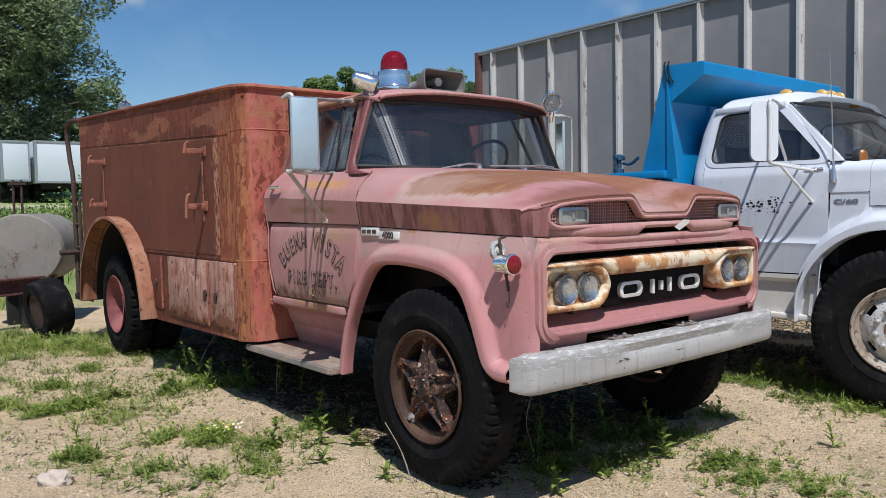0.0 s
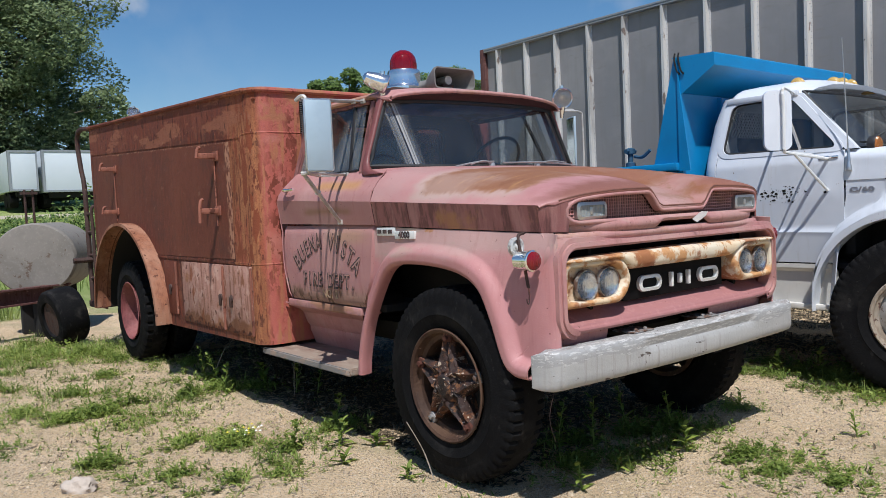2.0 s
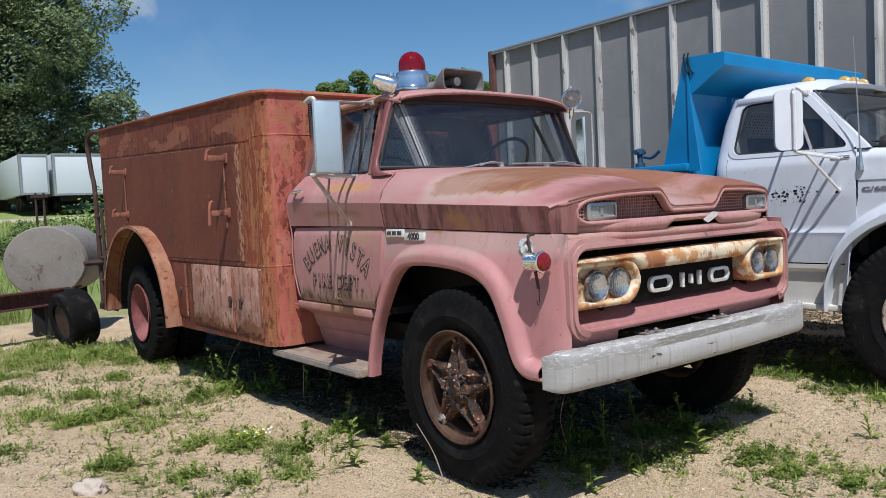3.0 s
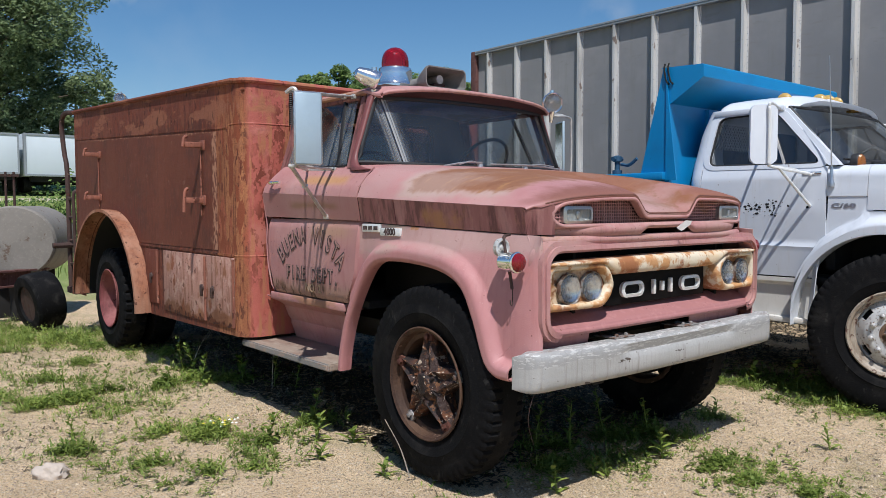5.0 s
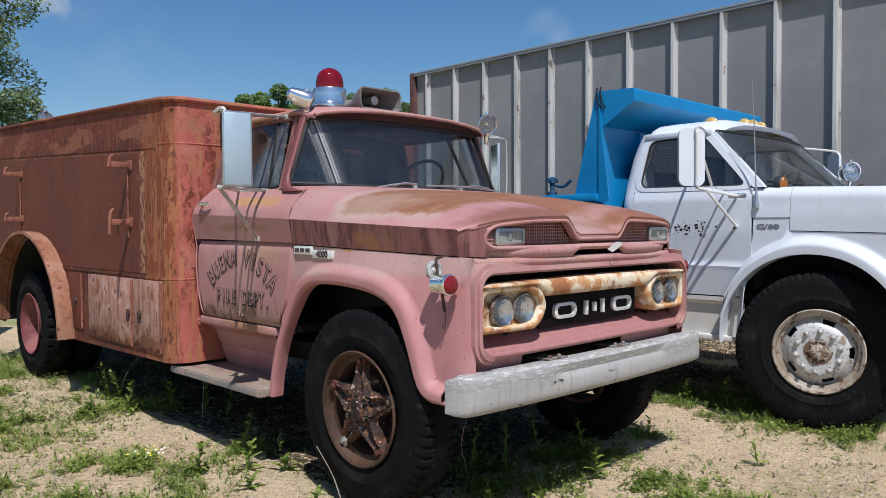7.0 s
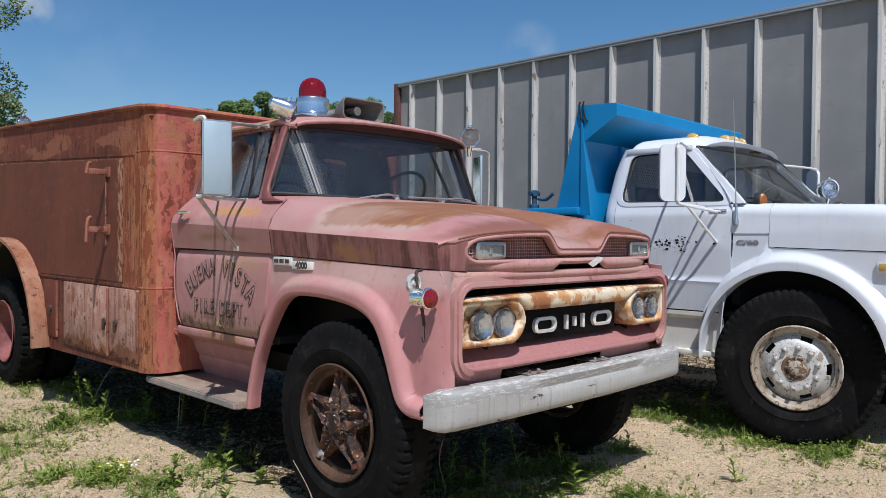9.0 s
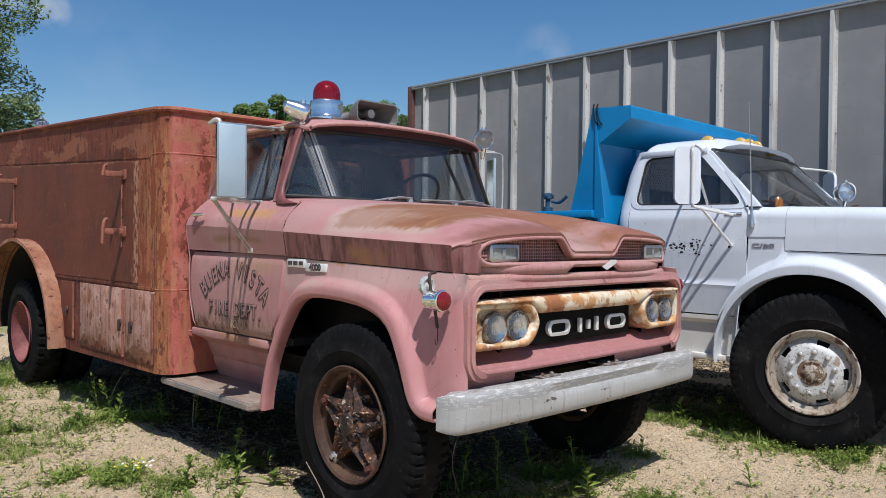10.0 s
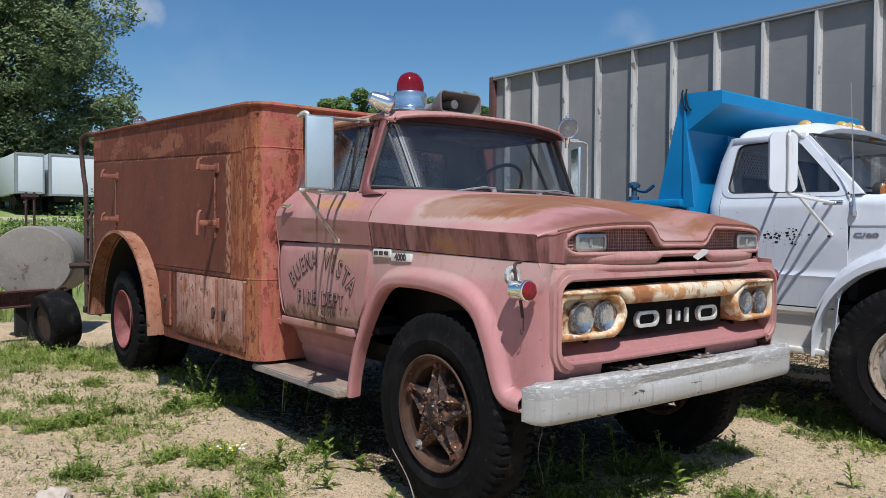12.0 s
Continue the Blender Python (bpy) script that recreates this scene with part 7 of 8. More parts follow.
def droof_back(u, v):
    p = droof(u, 1)
    return Vector((p.x * (1 + 0.02 * v), p.y + 0.012 * v, p.z + (2.02 - p.z) * v))
part("roof_back", grid(bm_new(), droof_back, 30, 4), white_m, DT, "", 40, 0.006)
for x in (-0.62, -0.15, 0.0, 0.15, 0.62):
    bm = bm_new()
    c = Vector((x, 0.87 + 0.05 * (abs(x) > 0.5), interp(abs(x) / 0.84, [(0, 2.185), (0.6, 2.17), (0.85, 2.135)])))
    grid(bm, lambda u, v: c + Vector((0.030 * math.cos(u * math.tau) * math.cos(v * math.pi / 2), 0.060 * math.sin(u * math.tau) * math.cos(v * math.pi / 2), 0.056 * math.sin(v * math.pi / 2))), 16, 6, wrap=True)
    part("roof_marker", bm, amber_m, DT, "amber teardrop cab marker lamp")
# windshield
def dws(u, v):
    k = 2 * u - 1
    bow = 0.16 * (1 - abs(k) ** 2.2)
    x = k * (0.915 - 0.105 * v)
    return Vector((x, 0.385 + 0.40 * v - bow * (1 - 0.35 * v), 1.628 + 0.445 * v - 0.01 * (1 - k * k)))
g = part("windshield", grid(bm_new(), dws, 28, 6), glass_m, DT, "dusty curved windshield")
g.visible_shadow = False
pts = [dws(i / 20, 0) for i in range(21)] + [dws(1, 0.5)] + [dws(1 - i / 20, 1) for i in range(21)] + [dws(0, 0.5)]
part("windshield_seal", tube(bm_new(), pts, 0.012, 6, closed=True), seal_m, DT)
part("firewall", box(bm_new(), -0.90, 0.90, 0.40, 0.46, 0.9, 1.60), under_m, DT)
part("cab_floor", box(bm_new(), -0.92, 0.92, 0.42, 1.46, 0.80, 0.84), under_m, DT)
bm = bm_new()
box(bm, -0.85, 0.85, 0.95, 1.38, 1.0, 1.18, 0.04)
box(bm, -0.85, 0.85, 1.32, 1.45, 1.1, 1.62, 0.05)
part("bench_seat", bm, seat_m, DT)
part("dashboard", box(bm_new(), -0.90, 0.90, 0.46, 0.66, 1.36, 1.60, 0.04), seat_m, DT)
bm = bm_new()
cw = Vector((0.42, 0.80, 1.66))
ax = Vector((0, 0.75, 0.66)).normalized()
e1, e2 = Vector((1, 0, 0)), ax.cross(Vector((1, 0, 0)))
tube(bm, [cw + 0.215 * (math.cos(i * math.tau / 36) * e1 + math.sin(i * math.tau / 36) * e2) for i in range(36)], 0.012, 8, closed=True)
tube(bm, [cw, cw - ax * 0.35], 0.022, 8)
tube(bm, [cw - e1 * 0.2, cw + e1 * 0.2], 0.010, 6)
part("steering_wheel", bm, seal_m, DT)
# hood with its rounded side and cowl
def shoulder_curve(k, zt, a0, drop, low):
    """Half a cross-section: flat top to a0, a rounded shoulder, then down to low."""
    if k < 0.4:
        return a0 * k / 0.4, zt - 0.012 * (k / 0.4) ** 2
    if k < 0.8:
        t = (k - 0.4) / 0.4 * math.pi / 2
        return a0 + (1 - a0) * math.sin(t), zt - 0.012 - drop * (1 - math.cos(t))
    z1 = zt - 0.012 - drop
    return 1.0, z1 + (low - z1) * (k - 0.8) / 0.2


def dhood(u, v):
    k = 2 * u - 1
    y = 0.169 - 1.25 * v
    zt = interp(v, [(0, 1.630), (0.5, 1.610), (1, 1.56)])
    a, z = shoulder_curve(abs(k), zt, 0.905, 0.085, 1.318 - 0.03 * v)
    return Vector((math.copysign(a, k) * (0.972 - 0.010 * sstep(z, 1.40, 1.54)), y, z))
part("hood", grid(bm_new(), dhood, 72, 20), white_m, DT, "white hood with a rounded side", 30, 0.008)
def dcowl(u, v):
    k = 2 * u - 1
    y = 0.44 - 0.268 * v
    zt = 1.631
    a, z = shoulder_curve(abs(k), zt, 0.920 - 0.015 * sstep(v, 0, 1), 0.070 + 0.015 * sstep(v, 0, 1), 1.410)
    return Vector((math.copysign(a, k) * (0.973 - 0.010 * sstep(z, 1.40, 1.54)), y, z))
part("cowl", grid(bm_new(), dcowl, 60, 6), white_m, DT, "", 30, 0.008)
part("hood_gap", box(bm_new(), -0.965, 0.965, -1.08, 0.17, 1.285, 1.31), under_m, DT)
for s in (-1, 1):
    me = letters("C/60", 0.085, 0.001, 0.003)
    bm = bm_new()
    add_mesh(bm, me, facing((s * (dside(1.2) - 0.006), 0.322, 1.345), (0, s, 0), (0, 0, 1)) @ Matrix.Diagonal((0.95, 0.5, 1, 1)))
    part("badge", bm, steel_m, DT, "chrome model badge", 0)
# front end beyond the picture's edge: plain grille and bumper
part("grille", box(bm_new(), -0.90, 0.90, -1.10, -1.06, 0.85, 1.50, 0.02), white_dirty_m, DT)
part("front_bumper", box(bm_new(), -1.05, 1.05, -1.28, -1.20, 0.52, 0.75, 0.02), white_dirty_m, DT)
# aerial, wipers, spot lamp
bm = bm_new()
lathe(bm, [(1.475, 0.020), (1.500, 0.022), (1.520, 0.014), (1.62, 0.008)], 12, "z", (-0.985, 0.40, 0))
tube(bm, [(-0.985, 0.40, 1.52), (-1.005, 0.405, 1.95), (-1.035, 0.41, 2.36)], [0.005, 0.004, 0.0028], 6)
part("aerial", bm, steel_m, DT, "thin steel whip aerial")
for x0, x1 in ((-0.45, -0.80), (0.30, -0.10)):
    bm = bm_new()
    tube(bm, [(x0, 0.27, 1.645), (x1 + 0.1, 0.31, 1.675), (x1, 0.33, 1.668)], 0.007, 6)
    tube(bm, [(x1 - 0.12, 0.35, 1.665), (x1 + 0.3, 0.27, 1.660)], 0.008, 6)
    part("wiper", bm, seal_m, DT, "black windshield wiper")
FT_KEEP = FT
FT = DT
spotlight((0.815, 0.36, 1.815), (-0.55, -0.82, -0.05), 0.085)
FT = FT_KEEP

# dark boxes added under the cab in place of the deep shade there
part("dark_side_box", box(bm_new(), 0.50, 0.94, 0.50, 1.85, 0.26, 0.72, 0.06), under_m, DT)
part("dark_centre_box", box(bm_new(), -0.22, 0.22, 0.45, 1.60, 0.38, 0.80, 0.06), under_m, DT)

# dump bed
bed_y = 1.565
for s in (-1, 1):
    bm = bm_new()
    side = [(0, 1.635, 2.437), (0, 1.284, 2.415), (0, 1.284, 2.325), (0, 1.575, 2.145), (0, 1.575, 0.95), (0, 1.95, 0.95), (0, 1.844, 1.605)]
    prism(bm, side, (s * 1.15, 0, 0), (s * 1.138, 0, 0))
    part("bed_gusset", bm, blue_m, DT, "bright blue sloped side plate of the cab guard", 30)
    bm = bm_new()
    prism(bm, [(0, 1.60, 2.40), (0, 1.575, 2.14), (0, 1.50, 1.55), (0, 1.60, 1.55)], (s * 1.152, 0, 0), (s * 1.165, 0, 0))
    part("gusset_rib", bm, blue_m, DT)
    bm = bm_new()
    box(bm, *sorted((s * 1.10, s * 1.20)), 1.60, 4.90, 1.555, 1.615, 0.008)
    box(bm, *sorted((s * 1.13, s * 1.15)), 1.70, 4.90, 0.98, 1.56)
    for k in range(5):
        box(bm, *sorted((s * 1.15, s * 1.195)), 1.9 + k * 0.68, 1.98 + k * 0.68, 0.98, 1.555)
    part("bed_side", bm, blue_m, DT, "blue dump bed side with ribs", 30)
bm = bm_new()
box(bm, -1.138, 1.138, 1.575, 1.600, 0.95, 2.16)
box(bm, -0.03, 0.03, 1.535, 1.575, 0.95, 2.14)
for x in (-0.62, 0.62):
    box(bm, x - 0.03, x + 0.03, 1.535, 1.575, 0.95, 2.14)
part("bed_bulkhead", bm, blue_m, DT, "blue steel bulkhead", 30)
bm = bm_new()
prism(bm, [(0, 1.284, 2.412), (0, 1.284, 2.325), (0, 1.575, 2.150), (0, 1.600, 2.160), (0, 1.315, 2.345), (0, 1.32, 2.405), (0, 1.66, 2.432), (0, 1.66, 2.440), (0, 1.30, 2.425)], (-1.138, 0, 0), (1.138, 0, 0))
part("cab_guard", bm, blue_m, DT, "blue steel cab guard over the roof", 20)
part("bed_floor", box(bm_new(), -1.13, 1.13, 1.60, 4.90, 0.95, 1.00), blue_m, DT)
bm = bm_new()
for dy in (0, 0.035):
    tube(bm, smooth_path([(-1.155, 1.62 - dy, 2.465), (-1.165, 1.62 - dy, 2.42), (-1.165, 1.60 - dy, 2.33), (-1.155, 1.58 - dy, 2.30)]), 0.007, 6)
part("hook", bm, under_m, DT, "bent black steel hooks")
bm = bm_new()
lathe(bm, [(1.60, 0.04), (1.65, 0.04), (1.655, 0.022), (1.72, 0.022), (1.725, 0.038), (1.765, 0.038), (1.775, 0.015)], 14, "z", (-1.12, 2.10, 0))
tube(bm, [(-1.18, 2.10, 1.745), (-1.06, 2.10, 1.745)], 0.020, 8)
tube(bm, smooth_path([(-1.12, 2.06, 1.70), (-1.12, 1.98, 1.69), (-1.12, 1.90, 1.74)]), 0.014, 6)
part("tarp_fitting", bm, plain("fitting_blue", (0.018, 0.065, 0.12), 0.6), DT, "grimy blue iron fitting on the bed rail")
for s in (-1, 1):
    part("frame_rail", box(bm_new(), s * 0.42 - 0.04, s * 0.42 + 0.04, -1.1, 5.0, 0.60, 0.82), under_m, DT)
part("engine", box(bm_new(), -0.40, 0.40, -0.8, 0.4, 0.6, 1.3, 0.05), under_m, DT)
part("front_axle", tube(bm_new(), [(-0.85, 0, 0.50), (0.85, 0, 0.50)], 0.05), under_m, DT)


def disc_wheel(s, at, steer, name):
    w = new(name)
    w.parent = DT
    w.matrix_basis = Matrix.Translation(at) @ Matrix.Rotation(radians(steer), 4, "Z")
    part("tyre", tyre_bm(0.530, 0.27, lugs=64), tyre_m, w, "black truck tyre with cracked sidewall")
    bm = bm_new()
    lathe(bm, [(s * 0.128, 0.287), (s * 0.134, 0.279), (s * 0.124, 0.262), (s * 0.10, 0.255), (s * 0.092, 0.235), (s * 0.02, 0.225), (-s * 0.10, 0.24)], 48, "x", caps=False)
    part("rim", bm, rim_rust_m, w, "cream wheel rim with flaking rust")
    bm = bm_new()
    # disc with five hand holes
    def disc(u, v):
        a = u * math.tau
        r = 0.085 + 0.142 * v
        x = interp(v, [(0, 0.118), (0.45, 0.118), (0.62, 0.108), (1, 0.055)])
        return Vector((s * x, r * math.cos(a), r * math.sin(a)))
    def keep(u, v):
        k = (u * 5) % 1
        return not (0.66 < v < 0.96 and 0.34 < k < 0.66)
    grid(bm, disc, 100, 16, keep, wrap=True)
    part("disc", bm, hubcap_m, w, "chalky white steel wheel disc", 30, 0.01)
    part("drum", lathe(bm_new(), [(s * 0.0, 0.21), (s * 0.035, 0.21), (s * 0.04, 0.05)], 32, "x"), under_m, w)
    bm = bm_new()
    lathe(bm, [(s * 0.10, 0.092), (s * 0.124, 0.090), (s * 0.126, 0.072), (s * 0.120, 0.062), (s * 0.120, 0.052), (s * 0.145, 0.050), (s * 0.150, 0.040), (s * 0.150, 0.0005)], 28, "x")
    for k in range(8):
        m = Matrix.Rotation(math.tau * k / 8, 4, "X")
        lathe(bm, [(s * 0.12, 0.008), (s * 0.135, 0.007), (s * 0.136, 0.0005)], 6, "x", m @ Vector((0, 0, 0.060)))
    part("hub", bm, hub_chalk_m, w, "chalky wheel hub ringed with rust")
    for k in range(10):
        m = Matrix.Rotation(math.tau * k / 10 + 0.1, 4, "X")
        bm = bm_new()
        lathe(bm, [(s * 0.110, 0.024), (s * 0.126, 0.022), (s * 0.127, 0.016), (s * 0.146, 0.014), (s * 0.150, 0.008), (s * 0.151, 0.0005)], 10, "x", m @ Vector((0, 0, 0.137)))
        part("wheel_nut", bm, nut_m, w, "pale worn wheel nut")


disc_wheel(-1, (-0.895, 0, 0.508), 16, "front_wheel")
disc_wheel(1, (0.895, 0, 0.508), 16, "front_wheel")
for s in (-1, 1):
    w = new("rear_wheel")
    w.parent = DT
    w.matrix_basis = Matrix.Translation((s * 0.95, 3.6, 0.500))
    part("tyre", tyre_bm(0.512, 0.26), tyre_m, w)
    part("rim", lathe(bm_new(), [(s * 0.128, 0.28), (s * 0.02, 0.23), (-s * 0.03, 0.1), (s * 0.0, 0.0005)], 30, "x"), rim_rust_m, w)

# ---- grey box trailer behind the trucks ----
trailer = thing("box_trailer", Matrix.Translation((5.6, 3.0, 0)) @ Matrix.Rotation(radians(1), 4, "Z"), "long weathered grey ribbed box trailer behind the trucks", "trailer")
RIB0, RIBS, TTOP = 3.445, 19, 3.955
y_end = RIB0 - RIBS * 0.637
bm = bm_new()
box(bm, 0.012, 2.45, y_end, RIB0 + 0.30, 1.05, TTOP)
part("trailer_box", bm, grey_panel_m, trailer, "grey sheet metal box", 0)
for i in range(RIBS):
    y1, y0 = RIB0 - i * 0.637 - 0.03, RIB0 - (i + 1) * 0.637 + 0.03
    part("side_panel", box(bm_new(), 0.004, 0.012, y0, y1, 1.10, TTOP - 0.10), grey_panel_m, trailer)
for i in range(RIBS + 1):
    y = RIB0 - i * 0.637
    bm = bm_new()
    prism(bm, [(0.004, y - 0.045, 0), (0.004, y + 0.045, 0), (-0.004, y + 0.045, 0), (-0.008, y + 0.024, 0), (-0.070, y + 0.018, 0), (-0.070, y - 0.018, 0), (-0.008, y - 0.024, 0), (-0.004, y - 0.045, 0)], (0, 0, 1.06), (0, 0, TTOP - 0.022))
    rib = part("rib", bm, rib_m, trailer, "", 20)
    bm = bm_new()
    for k in range(40):
        z = 1.14 + k * 0.07
        for dy in (-0.036, 0.036):
            c = [bm.verts.new((-0.004, y + dy + 0.006 * p, z + 0.006 * q)) for p, q in ((-1, -1), (1, -1), (1, 1), (-1, 1))]
            tip = bm.verts.new((-0.009, y + dy, z))
            for j in range(4):
                bm.faces.new((c[j], c[(j + 1) % 4], tip))
    tagged(part("rivets", bm, far_grey_m, rib, "", 0), "rows of small dark rivets", kind="stuff")
bm = bm_new()
box(bm, -0.074, 0.02, y_end, RIB0 + 0.30, TTOP - 0.050, TTOP - 0.02, 0.004)
box(bm, -0.080, 0.04, y_end, RIB0 + 0.30, TTOP - 0.02, TTOP + 0.012, 0.006)
part("top_rail", bm, far_grey_m, trailer, "grey trailer top rail", 20)
part("roof", box(bm_new(), 0.0, 2.45, y_end, RIB0 + 0.28, TTOP + 0.008, TTOP + 0.03), brown_m, trailer)
part("bottom_rail", box(bm_new(), -0.08, 0.02, y_end, RIB0 + 0.30, 0.95, 1.10, 0.006), rib_m, trailer)
part("corner_post", box(bm_new(), -0.055, 0.10, RIB0 + 0.30, RIB0 + 0.42, 0.95, TTOP + 0.02, 0.01), brown_m, trailer, "rust-brown corner post")
for k in range(2):
    for s in (0.25, 2.2):
        w = new("wheel")
        w.parent = trailer
        w.matrix_basis = Matrix.Translation((s, RIB0 - 1.2 - 1.3 * k, 0.50))
        part("tyre", tyre_bm(0.512, 0.26), tyre_m, w)
part("underframe", box(bm_new(), 0.5, 2.0, y_end, RIB0 + 0.2, 0.70, 1.05), under_m, trailer)

# ---- far white trailers on the rise ----
def ground_z(x, y):
    """Height of the ground: level round the trucks, rising behind."""
    return 0.052 * max(0.0, y - 11.0) * sstep(y, 9, 24) if y < 90 else 0.052 * 79


def far_trailer(x0, x1, y0, h, zb, lab):
    t = thing("white_trailer", (x0, y0, zb - 1.05), lab, "trailer", "far white trailers")
    w = x1 - x0
    part("trailer_box", box(bm_new(), 0.0, w, 0, 9.0, 1.05, 1.05 + h, 0.02), far_white_m, t)
    bm = bm_new()
    for x in (0.0, w - 0.10):
        box(bm, x, x + 0.10, -0.05, 0.0, 1.05, 1.05 + h)
    box(bm, 0.1, w - 0.1, -0.05, 0.0, 1.05 + h - 0.12, 1.05 + h)
    box(bm, 0.1, w - 0.1, -0.05, 0.0, 1.05, 1.17)
    part("door_frame", bm, far_grey_m, t)
    part("side_post", box(bm_new(), -0.04, 0.0, -0.05, 0.25, 1.05, 1.05 + h), far_grey_m, t)
    part("underframe", box(bm_new(), 0.4, w - 0.4, 0.3, 8, 0.7, 1.05), under_m, t)
    for x in (0.3, w - 0.3):
        for y in (1.2, 2.4):
            part("wheel", lathe(bm_new(), [(-0.25, 0.25), (-0.25, 0.5), (0.25, 0.5), (0.25, 0.25)], 20, "x", (x, y, 0.52)), tyre_m, t)


far_trailer(5.50, 7.15, 52.0, 2.60, 3.55, "plain white box trailer parked in the far grass")
far_trailer(7.45, 14.5, 52.0, 2.75, 3.45, "long white box trailer parked in the far grass")

# ---- old tank, beam, post and small wheel ----
tank = thing("steel_tank", (-1.40, 7.55, 0.935), "weathered grey steel tank lying on a rusty beam", "tank")
bm = bm_new()
lathe(bm, [(-0.01, 0.0005), (-0.01, 0.34), (0.0, 0.425), (0.02, 0.44), (0.04, 0.430), (0.06, 0.445), (1.05, 0.445), (1.09, 0.42), (1.12, 0.0005)], 40, "y")
bmesh.ops.scale(bm, verts=bm.verts, vec=(1.09, 1, 1))
bmesh.ops.rotate(bm, verts=bm.verts, matrix=Matrix.Rotation(radians(-27), 3, "Z"))
part("tank_shell", bm, tank_m, tank, "", 30)
bm = bm_new()
for x in (0.0, 0.09):
    tube(bm, [(x - 0.03, 0.10, 0.42), (x - 0.03, 0.10, 0.86)], 0.015, 8)
box(bm, -0.08, 0.11, 0.07, 0.13, 0.80, 0.83)
part("stand_pipe", bm, iron_m, tank, "rusty twin upright pipe")
beam = thing("steel_beam", Matrix.Translation((-1.95, 7.15, 0.43)) @ Matrix.Rotation(radians(24), 4, "Z"), "rusty brown steel channel beam under the tank", "beam")
bm = bm_new()
for z0, z1, y0, y1 in ((-0.02, 0.0, -0.07, 0.07), (0.16, 0.18, -0.07, 0.07), (0.0, 0.16, -0.012, 0.012)):
    box(bm, -2.6, 1.0, y0, y1, z0, z1)
part("beam_body", bm, brown_m, beam, "", 20)
for x in (-2.2, 0.55):
    part("block", box(bm_new(), x, x + 0.14, -0.06, 0.06, -0.44, -0.02, 0.01), under_m, beam)
for y in (0.30, 0.85):
    part("cradle", box(bm_new(), -0.28 + 0.5 * y, 0.22 + 0.5 * y, y - 0.06, y + 0.06, -0.94, -0.40, 0.01), under_m, tank)

wheel = thing("small_wheel", Matrix.Translation((-1.34, 6.45, 0.315)) @ Euler((0, radians(-9), radians(11))).to_matrix().to_4x4(), "small worn black trailer wheel standing in weeds", "wheel")
bm = bm_new()
lathe(bm, [(-0.125, 0.19), (-0.150, 0.20), (-0.157, 0.26), (-0.150, 0.300), (-0.125, 0.322), (-0.06, 0.329), (0.06, 0.329), (0.125, 0.322), (0.150, 0.300), (0.157, 0.26), (0.150, 0.20), (0.125, 0.19)], 48, "x", close=True)
part("tyre", bm, tyre_dusty_m, wheel, "worn smooth dusty tyre", 30)
bm = bm_new()
lathe(bm, [(-0.125, 0.192), (-0.120, 0.178), (-0.03, 0.165), (-0.02, 0.08), (-0.07, 0.06), (-0.085, 0.0005)], 28, "x")
part("rim", bm, iron_m, wheel)

# ---- ground ----
def lines(a, b, fine, far):
    """Grid lines: even steps from a to b, then widening to far on both sides."""
    out = [a + (b - a) * i / round((b - a) / fine) for i in range(round((b - a) / fine) + 1)]
    step, p, q = fine, a, b
    lo, hi = [], []
    while q - b < far:
        step *= 1.16
        p, q = p - step, q + step
        lo.append(p)
        hi.append(q)
    return lo[::-1] + out + hi


def rough_z(x, y):
    n = noise.noise
    near = 1 - sstep(math.hypot(x, y - 3), 14, 40)
    z = ground_z(x, y)
    z += near * (0.030 * n(Vector((x * 0.7, y * 0.7, 0))) + 0.014 * n(Vector((x * 2.3, y * 2.3, 4))) + 0.007 * n(Vector((x * 7, y * 7, 9))) + 0.004 * n(Vector((x * 16, y * 16, 2))))
    return z - 0.012


